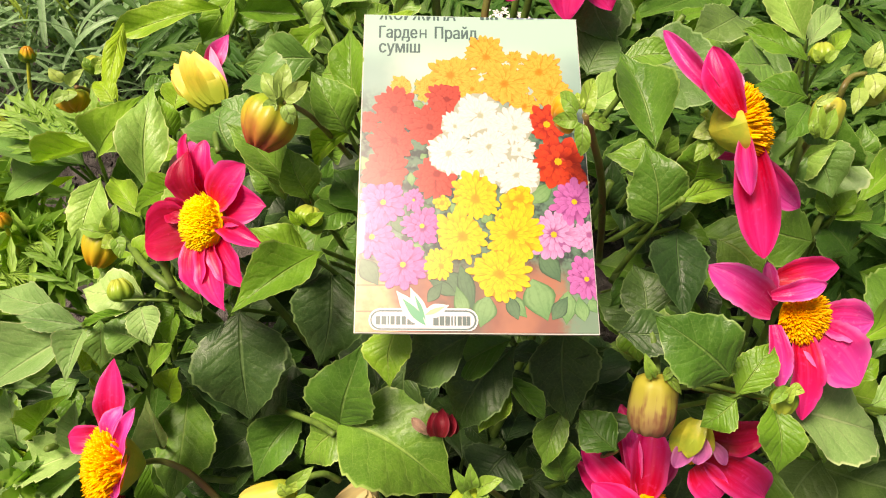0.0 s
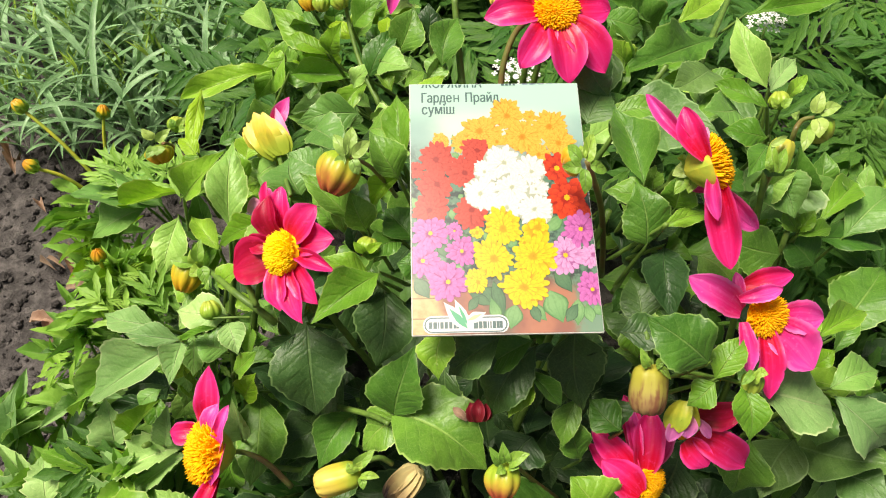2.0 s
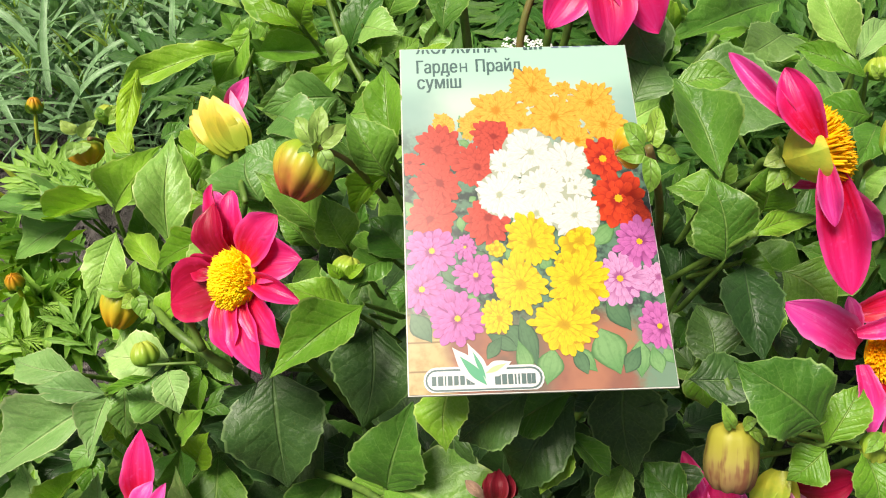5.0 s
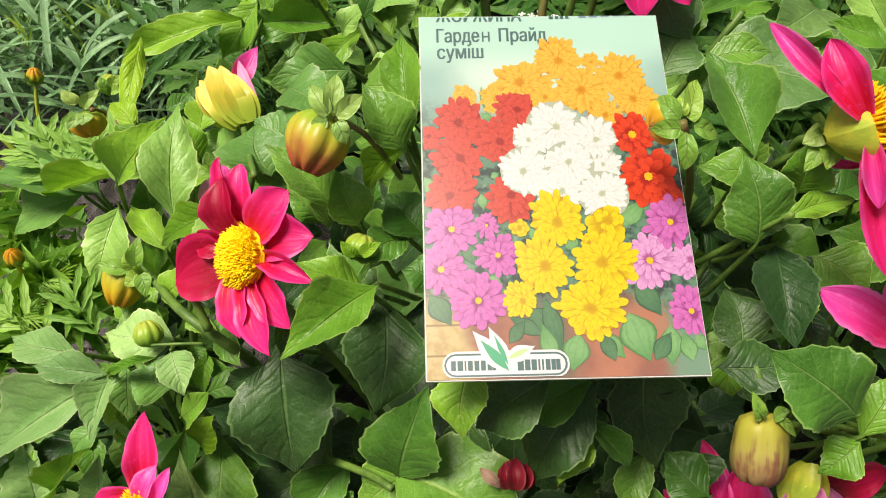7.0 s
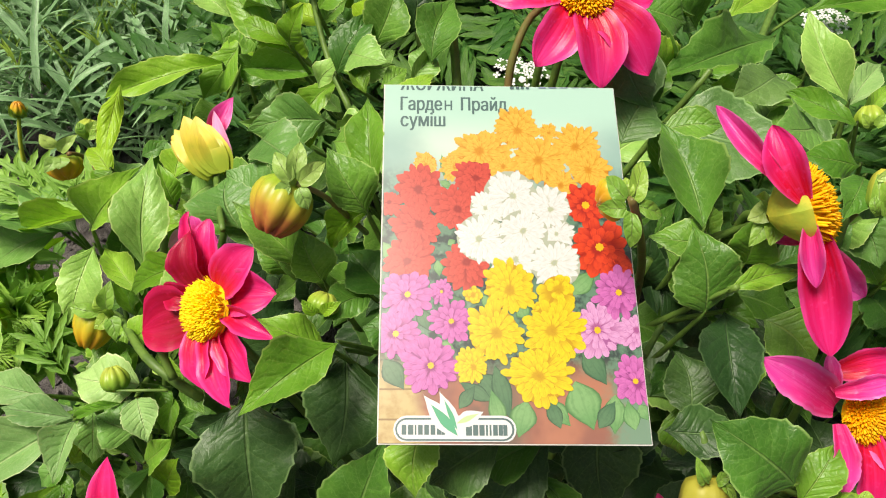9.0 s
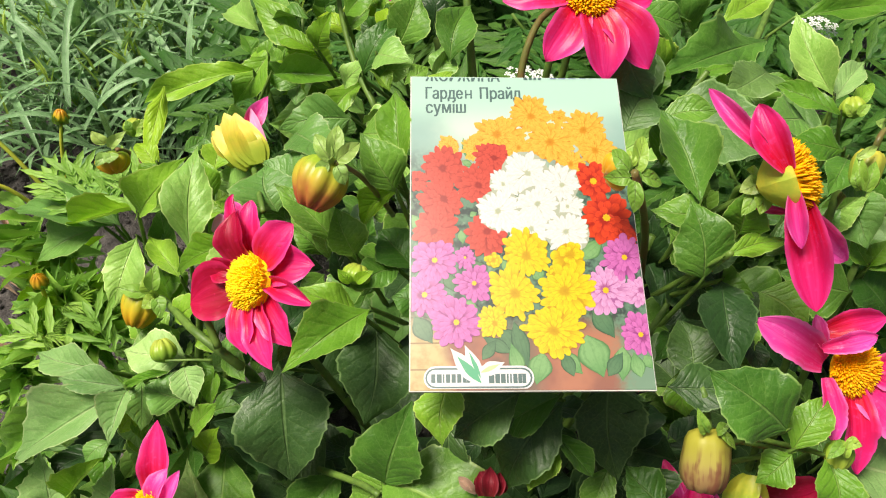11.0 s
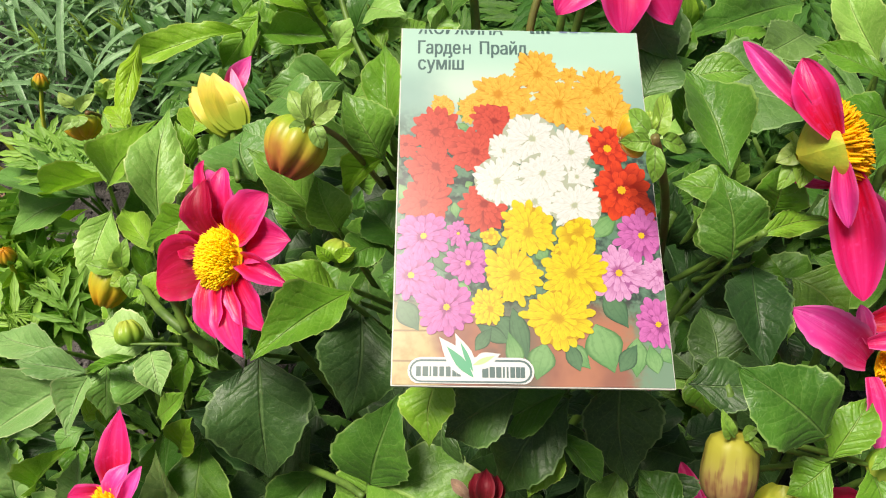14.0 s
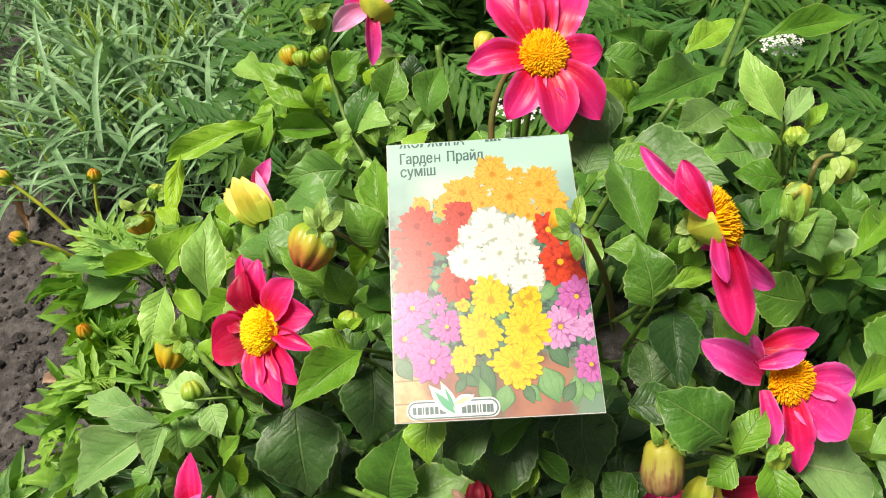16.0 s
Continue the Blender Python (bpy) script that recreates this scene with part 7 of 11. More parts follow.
fill(dahlia_back, (-0.0804, 0.4670, 0.3365), (-0.1009, 0.4548, 0.3527), 0.0126, (0.57, 0.12, 0.81), "broad", "lime", 0.2, 0.15, curl=0.2, stalk=False)
fill(dahlia_back, (-0.0870, 0.4550, 0.3600), (-0.1156, 0.4670, 0.3664), 0.0140, (-0.24, -0.84, 0.49), "broad", "mid", 0.15, 0.27, stalk=False)
fill(dahlia_back, (-0.0489, 0.4325, 0.4108), (-0.0700, 0.4428, 0.4137), 0.0110, (-0.16, -0.56, 0.81), "broad", "lime", 0.15, 0.1, curl=0.2, stalk=False)
fill(dahlia_back, (-0.0248, 0.4081, 0.3994), (-0.0116, 0.4166, 0.4057), 0.0087, (-0.04, -0.55, 0.83), "broad", "pale", 0.15, 0.15, stalk=False)
fill(dahlia_back, (-0.0558, 0.4324, 0.3384), (-0.0764, 0.4462, 0.3420), 0.0110, (0.08, -0.14, 0.99), "ovate", "fresh", 0.15, 0.15, curl=0.2, stalk=False)
fill(dahlia_back, (-0.0369, 0.3516, 0.4034), (-0.0192, 0.3407, 0.4146), 0.0079, (-0.28, 0.43, 0.86), "ovate", "pale", 0.1, 0.27, curl=0.2, stalk=False)
fill(dahlia_back, (-0.0291, 0.3759, 0.4163), (-0.0269, 0.3898, 0.4254), 0.0084, (-0.24, -0.50, 0.83), "ovate", "fresh", 0.2, 0.1, curl=-0.1, stalk=False)
fill(dahlia_back, (-0.1229, 0.4630, 0.3312), (-0.1408, 0.4384, 0.3358), 0.0152, (0.29, -0.03, 0.96), "broad", "mid", 0.15, 0.1, curl=0.12, stalk=False)
fill(dahlia_back, (-0.0289, 0.4250, 0.4080), (-0.0439, 0.4414, 0.4157), 0.0114, (-0.29, -0.61, 0.74), "ovate", "mid", 0.06, 0.15, stalk=False)
fill(dahlia_back, (-0.0028, 0.3623, 0.4216), (0.0082, 0.3801, 0.4306), 0.0096, (0.53, -0.62, 0.58), "ovate", "pale", 0.2, 0.27, curl=0.12, stalk=False)
fill(dahlia_back, (-0.1056, 0.4748, 0.3586), (-0.1096, 0.4862, 0.3704), 0.0085, (0.03, -0.71, 0.70), "ovate", "mid", 0.1, 0.27, stalk=False)
fill(dahlia_back, (-0.1126, 0.4746, 0.3476), (-0.1231, 0.4998, 0.3595), 0.0148, (0.05, -0.41, 0.91), "lance", "fresh", 0.15, 0.1, stalk=False)
fill(dahlia_back, (-0.0027, 0.3367, 0.4280), (0.0092, 0.3508, 0.4354), 0.0116, (-0.25, -0.27, 0.93), "broad", "fresh", 0.2, 0.1, stalk=False)
fill(dahlia_back, (-0.0289, 0.4305, 0.4299), (-0.0048, 0.4153, 0.4423), 0.0118, (-0.41, 0.09, 0.91), "ovate", "pale", 0.06, 0.27, curl=-0.1, stalk=False)
fill(dahlia_back, (-0.0896, 0.4635, 0.3511), (-0.0755, 0.4742, 0.3712), 0.0107, (0.00, -0.88, 0.47), "ovate", "lime", 0.2, 0.27, stalk=False)
fill(dahlia_back, (-0.0405, 0.4514, 0.4172), (-0.0145, 0.4375, 0.4319), 0.0118, (-0.59, -0.33, 0.73), "ovate", "fresh", 0.06, 0.1, curl=-0.1, stalk=False)
fill(dahlia_back, (-0.1128, 0.5085, 0.3494), (-0.1331, 0.5128, 0.3468), 0.0089, (-0.24, -0.82, 0.53), "ovate", "mid", 0.2, 0.1, curl=-0.1, stalk=False)
fill(dahlia_back, (0.1634, 0.3888, 0.3989), (0.1910, 0.3738, 0.3960), 0.0142, (-0.28, -0.64, 0.71), "ovate", "mid", 0.1, 0.15, stalk=False)
fill(dahlia_back, (0.1244, 0.4077, 0.3973), (0.1056, 0.4027, 0.4162), 0.0126, (0.70, -0.40, 0.59), "ovate", "mid", 0.2, 0.1, stalk=False)
fill(dahlia_back, (0.1546, 0.4781, 0.3909), (0.1234, 0.4698, 0.4158), 0.0173, (0.62, -0.50, 0.61), "ovate", "mid", 0.2, 0.27, curl=0.2, stalk=False)
fill(dahlia_back, (0.1641, 0.4753, 0.3833), (0.1375, 0.4755, 0.4151), 0.0215, (0.54, -0.71, 0.45), "ovate", "mid", 0.1, 0.27, curl=0.12, stalk=False)
fill(dahlia_back, (0.1309, 0.4208, 0.3931), (0.1187, 0.4233, 0.4244), 0.0156, (-0.21, -0.98, -0.00), "lance", "mid", 0.1, 0.27, curl=0.2, stalk=False)
fill(dahlia_back, (0.1321, 0.4130, 0.3979), (0.1080, 0.4084, 0.4235), 0.0172, (0.60, -0.67, 0.44), "broad", "fresh", 0.15, 0.27, stalk=False)
fill(dahlia_back, (0.1635, 0.4517, 0.3665), (0.1929, 0.4662, 0.3672), 0.0170, (0.03, -0.12, 0.99), "ovate", "fresh", 0.06, 0.15, stalk=False)
fill(dahlia_back, (0.1348, 0.3358, 0.4115), (0.1404, 0.3519, 0.4211), 0.0100, (-0.20, -0.45, 0.87), "lance", "fresh", 0.2, 0.15, stalk=False)
fill(dahlia_back, (0.1577, 0.4138, 0.3871), (0.1895, 0.4168, 0.3785), 0.0174, (0.27, -0.23, 0.94), "lance", "fresh", 0.06, 0.1, stalk=False)
fill(dahlia_back, (0.1766, 0.4408, 0.3668), (0.1985, 0.4546, 0.3706), 0.0115, (0.29, -0.65, 0.70), "broad", "mid", 0.15, 0.27, curl=0.12, stalk=False)
fill(dahlia_back, (0.1575, 0.3411, 0.4038), (0.1847, 0.3619, 0.4099), 0.0151, (-0.14, -0.11, 0.98), "broad", "mid", 0.1, 0.1, stalk=False)
fill(dahlia_back, (0.1120, 0.3671, 0.3979), (0.1127, 0.3940, 0.4132), 0.0146, (-0.29, -0.47, 0.83), "lance", "mid", 0.06, 0.15, curl=0.12, stalk=False)
fill(dahlia_back, (0.1852, 0.4083, 0.3818), (0.2054, 0.4130, 0.3920), 0.0134, (-0.37, -0.30, 0.88), "ovate", "fresh", 0.15, 0.27, curl=-0.1, stalk=False)
fill(dahlia_back, (0.1096, 0.3835, 0.3966), (0.1291, 0.4054, 0.4053), 0.0147, (0.36, -0.60, 0.71), "broad", "fresh", 0.06, 0.15, curl=0.12, stalk=False)
fill(dahlia_back, (0.1641, 0.4767, 0.3571), (0.1839, 0.4855, 0.3658), 0.0102, (-0.01, -0.69, 0.72), "broad", "mid", 0.06, 0.1, curl=0.12, stalk=False)
fill(dahlia_back, (0.0996, 0.3097, 0.4369), (0.1243, 0.3072, 0.4427), 0.0133, (-0.25, -0.41, 0.88), "ovate", "mid", 0.06, 0.1, curl=0.12, stalk=False)
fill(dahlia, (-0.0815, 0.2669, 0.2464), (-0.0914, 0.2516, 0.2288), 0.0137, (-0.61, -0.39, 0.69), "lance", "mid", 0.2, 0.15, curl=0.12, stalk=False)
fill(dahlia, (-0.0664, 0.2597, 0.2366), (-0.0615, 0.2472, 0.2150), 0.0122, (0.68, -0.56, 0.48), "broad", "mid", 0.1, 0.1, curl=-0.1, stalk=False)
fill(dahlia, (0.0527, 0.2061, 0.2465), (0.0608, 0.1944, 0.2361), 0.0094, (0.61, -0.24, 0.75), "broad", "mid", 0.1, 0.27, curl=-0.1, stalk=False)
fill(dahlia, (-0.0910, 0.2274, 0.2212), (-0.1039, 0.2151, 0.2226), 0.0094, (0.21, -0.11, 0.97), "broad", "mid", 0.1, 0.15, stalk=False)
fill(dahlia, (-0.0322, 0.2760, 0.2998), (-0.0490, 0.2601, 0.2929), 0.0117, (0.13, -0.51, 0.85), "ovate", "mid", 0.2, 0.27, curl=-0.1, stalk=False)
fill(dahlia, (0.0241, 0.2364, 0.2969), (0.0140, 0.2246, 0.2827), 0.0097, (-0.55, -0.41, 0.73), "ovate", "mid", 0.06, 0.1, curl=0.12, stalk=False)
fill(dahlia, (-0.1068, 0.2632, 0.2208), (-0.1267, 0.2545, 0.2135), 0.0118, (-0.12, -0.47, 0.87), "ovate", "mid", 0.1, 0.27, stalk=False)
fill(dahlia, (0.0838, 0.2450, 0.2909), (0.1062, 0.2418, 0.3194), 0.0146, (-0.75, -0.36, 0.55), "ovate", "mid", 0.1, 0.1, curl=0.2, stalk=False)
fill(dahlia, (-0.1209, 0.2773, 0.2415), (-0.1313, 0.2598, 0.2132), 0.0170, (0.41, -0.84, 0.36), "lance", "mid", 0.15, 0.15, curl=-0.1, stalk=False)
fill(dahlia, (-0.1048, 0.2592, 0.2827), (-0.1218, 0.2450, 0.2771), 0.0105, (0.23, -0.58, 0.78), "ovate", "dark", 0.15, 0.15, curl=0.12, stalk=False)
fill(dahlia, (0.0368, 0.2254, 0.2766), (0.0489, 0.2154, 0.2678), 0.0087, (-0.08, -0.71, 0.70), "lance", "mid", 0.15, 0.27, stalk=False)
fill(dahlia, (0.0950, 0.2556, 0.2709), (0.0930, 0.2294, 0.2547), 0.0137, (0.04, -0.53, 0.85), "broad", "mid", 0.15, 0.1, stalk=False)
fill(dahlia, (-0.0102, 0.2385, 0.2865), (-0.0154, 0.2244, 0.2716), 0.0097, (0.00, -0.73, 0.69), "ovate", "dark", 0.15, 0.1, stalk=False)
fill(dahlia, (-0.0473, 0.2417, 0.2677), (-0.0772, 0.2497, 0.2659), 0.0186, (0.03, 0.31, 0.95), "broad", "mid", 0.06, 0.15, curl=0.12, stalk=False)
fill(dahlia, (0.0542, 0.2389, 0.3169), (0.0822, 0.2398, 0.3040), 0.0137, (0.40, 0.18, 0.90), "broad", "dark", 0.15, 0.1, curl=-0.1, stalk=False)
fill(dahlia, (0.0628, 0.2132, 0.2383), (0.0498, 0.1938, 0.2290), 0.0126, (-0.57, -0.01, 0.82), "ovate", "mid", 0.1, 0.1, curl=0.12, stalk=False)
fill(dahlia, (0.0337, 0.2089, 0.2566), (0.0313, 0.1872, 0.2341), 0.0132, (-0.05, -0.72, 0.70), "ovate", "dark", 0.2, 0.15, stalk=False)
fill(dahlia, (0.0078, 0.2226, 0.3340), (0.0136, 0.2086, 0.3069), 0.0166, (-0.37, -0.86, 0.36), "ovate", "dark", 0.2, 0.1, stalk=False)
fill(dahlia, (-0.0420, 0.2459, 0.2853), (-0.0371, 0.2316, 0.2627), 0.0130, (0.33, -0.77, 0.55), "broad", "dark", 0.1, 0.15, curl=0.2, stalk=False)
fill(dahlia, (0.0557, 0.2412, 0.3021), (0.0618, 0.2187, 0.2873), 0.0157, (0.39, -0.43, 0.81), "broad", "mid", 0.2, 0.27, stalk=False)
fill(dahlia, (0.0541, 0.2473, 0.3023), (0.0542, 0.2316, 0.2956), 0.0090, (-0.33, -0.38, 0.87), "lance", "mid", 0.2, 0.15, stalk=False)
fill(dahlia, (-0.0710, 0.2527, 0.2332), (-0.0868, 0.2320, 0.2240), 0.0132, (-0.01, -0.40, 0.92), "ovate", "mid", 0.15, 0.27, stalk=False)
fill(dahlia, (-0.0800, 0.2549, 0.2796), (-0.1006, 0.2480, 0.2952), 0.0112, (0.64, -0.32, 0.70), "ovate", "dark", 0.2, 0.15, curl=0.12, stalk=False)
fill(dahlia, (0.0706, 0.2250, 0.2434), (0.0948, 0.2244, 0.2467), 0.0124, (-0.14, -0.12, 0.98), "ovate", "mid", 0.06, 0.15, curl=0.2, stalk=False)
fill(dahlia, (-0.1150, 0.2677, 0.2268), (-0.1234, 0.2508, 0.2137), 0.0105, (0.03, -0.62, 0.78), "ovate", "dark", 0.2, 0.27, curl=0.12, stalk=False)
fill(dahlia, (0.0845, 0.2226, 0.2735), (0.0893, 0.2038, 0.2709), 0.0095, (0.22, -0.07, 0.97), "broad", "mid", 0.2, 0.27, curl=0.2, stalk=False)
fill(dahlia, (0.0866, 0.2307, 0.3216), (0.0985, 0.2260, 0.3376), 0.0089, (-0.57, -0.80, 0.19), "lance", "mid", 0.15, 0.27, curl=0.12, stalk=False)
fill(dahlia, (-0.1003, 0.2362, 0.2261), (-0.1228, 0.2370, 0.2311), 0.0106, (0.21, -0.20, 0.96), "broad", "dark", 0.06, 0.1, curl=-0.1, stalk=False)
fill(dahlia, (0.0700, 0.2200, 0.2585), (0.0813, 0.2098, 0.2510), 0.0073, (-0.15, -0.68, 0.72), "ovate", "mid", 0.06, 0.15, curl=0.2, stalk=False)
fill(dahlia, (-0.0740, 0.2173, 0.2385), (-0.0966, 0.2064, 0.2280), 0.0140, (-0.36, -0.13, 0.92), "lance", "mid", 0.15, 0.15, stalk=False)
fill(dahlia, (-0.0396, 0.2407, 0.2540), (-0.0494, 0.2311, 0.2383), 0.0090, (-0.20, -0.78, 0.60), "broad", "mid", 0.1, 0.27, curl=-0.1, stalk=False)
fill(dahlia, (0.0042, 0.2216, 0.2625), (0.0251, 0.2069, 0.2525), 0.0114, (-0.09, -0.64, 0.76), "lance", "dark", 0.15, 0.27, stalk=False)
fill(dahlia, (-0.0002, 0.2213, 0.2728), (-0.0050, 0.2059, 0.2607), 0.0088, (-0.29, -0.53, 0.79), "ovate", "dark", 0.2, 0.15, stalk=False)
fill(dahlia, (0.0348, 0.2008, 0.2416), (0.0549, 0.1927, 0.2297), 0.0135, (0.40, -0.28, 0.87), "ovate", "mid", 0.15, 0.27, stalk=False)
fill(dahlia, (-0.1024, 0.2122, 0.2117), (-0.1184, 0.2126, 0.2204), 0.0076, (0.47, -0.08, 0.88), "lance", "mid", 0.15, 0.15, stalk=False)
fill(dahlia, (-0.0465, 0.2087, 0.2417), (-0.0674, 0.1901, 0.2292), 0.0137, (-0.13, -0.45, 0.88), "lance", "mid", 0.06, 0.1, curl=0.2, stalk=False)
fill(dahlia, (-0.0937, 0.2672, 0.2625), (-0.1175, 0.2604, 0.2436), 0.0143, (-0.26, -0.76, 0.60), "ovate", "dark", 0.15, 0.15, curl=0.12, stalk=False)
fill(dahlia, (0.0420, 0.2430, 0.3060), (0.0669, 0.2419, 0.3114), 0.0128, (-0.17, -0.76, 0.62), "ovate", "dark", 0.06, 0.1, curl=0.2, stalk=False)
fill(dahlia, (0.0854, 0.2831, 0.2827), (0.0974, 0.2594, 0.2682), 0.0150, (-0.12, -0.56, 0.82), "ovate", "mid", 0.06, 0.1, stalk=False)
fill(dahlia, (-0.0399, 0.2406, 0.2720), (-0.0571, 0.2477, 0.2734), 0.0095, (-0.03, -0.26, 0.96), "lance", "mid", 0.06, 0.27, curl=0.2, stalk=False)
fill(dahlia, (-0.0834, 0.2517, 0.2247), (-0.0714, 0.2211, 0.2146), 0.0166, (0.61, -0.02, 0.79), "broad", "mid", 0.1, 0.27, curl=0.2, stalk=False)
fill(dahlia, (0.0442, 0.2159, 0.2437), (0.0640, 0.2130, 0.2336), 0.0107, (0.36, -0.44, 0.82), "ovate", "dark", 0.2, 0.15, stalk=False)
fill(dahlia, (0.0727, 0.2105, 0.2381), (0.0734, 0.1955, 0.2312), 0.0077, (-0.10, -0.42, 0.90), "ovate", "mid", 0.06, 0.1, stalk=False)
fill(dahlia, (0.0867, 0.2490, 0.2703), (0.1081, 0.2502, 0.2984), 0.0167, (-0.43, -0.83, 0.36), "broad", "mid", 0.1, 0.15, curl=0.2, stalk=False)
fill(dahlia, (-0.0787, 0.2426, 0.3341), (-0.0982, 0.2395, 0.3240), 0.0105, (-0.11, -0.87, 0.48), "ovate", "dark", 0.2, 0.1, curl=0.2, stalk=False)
fill(dahlia, (0.1116, 0.2583, 0.3522), (0.1003, 0.2391, 0.3544), 0.0086, (0.35, -0.10, 0.93), "ovate", "mid", 0.06, 0.1, stalk=False)
fill(dahlia, (0.1290, 0.3272, 0.4131), (0.1450, 0.3319, 0.4179), 0.0078, (0.04, -0.77, 0.64), "lance", "fresh", 0.06, 0.1, curl=0.12, stalk=False)
fill(dahlia, (0.1217, 0.2734, 0.3421), (0.1357, 0.2466, 0.3447), 0.0132, (-0.62, -0.25, 0.75), "ovate", "dark", 0.15, 0.1, stalk=False)
fill(dahlia, (0.1337, 0.2706, 0.3527), (0.1463, 0.2532, 0.3595), 0.0105, (-0.34, 0.11, 0.93), "lance", "fresh", 0.15, 0.15, curl=0.12, stalk=False)
fill(dahlia, (0.1461, 0.3274, 0.3998), (0.1389, 0.3447, 0.4096), 0.0101, (0.32, -0.36, 0.88), "lance", "dark", 0.15, 0.1, curl=0.2, stalk=False)
fill(dahlia, (0.1138, 0.3321, 0.3932), (0.1147, 0.3512, 0.4077), 0.0118, (0.03, -0.60, 0.80), "lance", "fresh", 0.06, 0.27, curl=0.12, stalk=False)
fill(dahlia, (0.1168, 0.2705, 0.3788), (0.1058, 0.2817, 0.3979), 0.0110, (0.25, -0.76, 0.59), "ovate", "mid", 0.1, 0.15, curl=-0.1, stalk=False)
fill(dahlia, (0.1030, 0.2870, 0.3673), (0.1030, 0.2961, 0.3938), 0.0140, (-0.03, -0.95, 0.32), "ovate", "dark", 0.2, 0.27, stalk=False)
fill(dahlia, (0.1241, 0.2729, 0.3349), (0.1087, 0.2513, 0.3368), 0.0093, (0.23, -0.08, 0.97), "broad", "dark", 0.2, 0.15, curl=0.12, stalk=False)
fill(dahlia, (0.1308, 0.2949, 0.3461), (0.1408, 0.2714, 0.3318), 0.0125, (-0.57, -0.59, 0.57), "broad", "dark", 0.2, 0.1, curl=0.2, stalk=False)
fill(dahlia, (0.1371, 0.2325, 0.3598), (0.1512, 0.2243, 0.3530), 0.0079, (-0.23, -0.83, 0.51), "broad", "mid", 0.2, 0.1, curl=0.2, stalk=False)
fill(dahlia, (0.1366, 0.2420, 0.3701), (0.1423, 0.2227, 0.3658), 0.0101, (0.10, -0.19, 0.98), "broad", "dark", 0.15, 0.1, stalk=False)
fill(dahlia, (0.1277, 0.3017, 0.3806), (0.1247, 0.3142, 0.3950), 0.0091, (0.36, -0.67, 0.65), "ovate", "mid", 0.2, 0.27, curl=0.12, stalk=False)
fill(dahlia, (0.1083, 0.2889, 0.3645), (0.1210, 0.2898, 0.3873), 0.0113, (-0.43, -0.86, 0.28), "lance", "dark", 0.15, 0.15, curl=-0.1, stalk=False)
fill(dahlia, (0.1167, 0.2746, 0.3837), (0.1409, 0.2751, 0.3887), 0.0122, (-0.11, -0.76, 0.64), "ovate", "dark", 0.15, 0.1, curl=0.12, stalk=False)
fill(dahlia, (0.1271, 0.2988, 0.3876), (0.1310, 0.3026, 0.4114), 0.0106, (-0.56, -0.80, 0.22), "ovate", "mid", 0.2, 0.27, stalk=False)
fill(dahlia, (0.1984, 0.3663, 0.3646), (0.2104, 0.3818, 0.3795), 0.0116, (-0.13, -0.63, 0.76), "broad", "dark", 0.06, 0.1, stalk=False)
fill(dahlia, (0.1278, 0.2773, 0.3662), (0.1474, 0.2628, 0.3709), 0.0145, (-0.34, -0.16, 0.93), "broad", "fresh", 0.1, 0.27, curl=0.2, stalk=False)
fill(dahlia, (0.1333, 0.3355, 0.4120), (0.1266, 0.3426, 0.4272), 0.0077, (-0.17, -0.92, 0.36), "ovate", "mid", 0.2, 0.1, stalk=False)
fill(dahlia, (0.1282, 0.2539, 0.3465), (0.1479, 0.2522, 0.3568), 0.0106, (-0.47, -0.21, 0.86), "lance", "mid", 0.1, 0.15, stalk=False)
fill(dahlia, (0.1127, 0.2367, 0.3553), (0.1155, 0.2230, 0.3330), 0.0127, (-0.28, -0.83, 0.47), "ovate", "fresh", 0.15, 0.15, stalk=False)
fill(dahlia, (0.1136, 0.2854, 0.3921), (0.1209, 0.2862, 0.4124), 0.0110, (-0.33, -0.93, 0.16), "broad", "mid", 0.15, 0.27, stalk=False)
fill(dahlia, (0.1374, 0.3402, 0.4045), (0.1483, 0.3536, 0.4123), 0.0103, (-0.18, -0.38, 0.91), "ovate", "mid", 0.2, 0.15, curl=0.2, stalk=False)
fill(dahlia, (0.1070, 0.3010, 0.3763), (0.1153, 0.3100, 0.3985), 0.0127, (-0.67, -0.57, 0.48), "ovate", "mid", 0.1, 0.1, curl=0.2, stalk=False)
fill(dahlia, (0.1923, 0.3356, 0.3288), (0.2150, 0.3460, 0.3305), 0.0109, (0.25, -0.67, 0.70), "broad", "fresh", 0.1, 0.27, curl=0.2, stalk=False)
fill(dahlia, (0.1436, 0.2554, 0.3656), (0.1373, 0.2248, 0.3637), 0.0146, (-0.60, 0.07, 0.80), "ovate", "mid", 0.15, 0.15, stalk=False)
fill(dahlia, (0.1036, 0.3386, 0.4127), (0.1157, 0.3492, 0.4213), 0.0102, (-0.53, -0.08, 0.85), "lance", "mid", 0.2, 0.27, curl=0.12, stalk=False)
fill(dahlia, (0.1142, 0.3175, 0.4048), (0.1152, 0.3276, 0.4228), 0.0089, (-0.44, -0.77, 0.46), "ovate", "dark", 0.2, 0.27, curl=0.12, stalk=False)
fill(dahlia, (0.1848, 0.3734, 0.3829), (0.2046, 0.3809, 0.3842), 0.0102, (0.15, -0.53, 0.84), "lance", "fresh", 0.1, 0.27, curl=-0.1, stalk=False)
fill(dahlia, (0.1319, 0.2854, 0.3552), (0.1126, 0.2812, 0.3714), 0.0102, (0.65, -0.17, 0.74), "ovate", "dark", 0.06, 0.15, stalk=False)
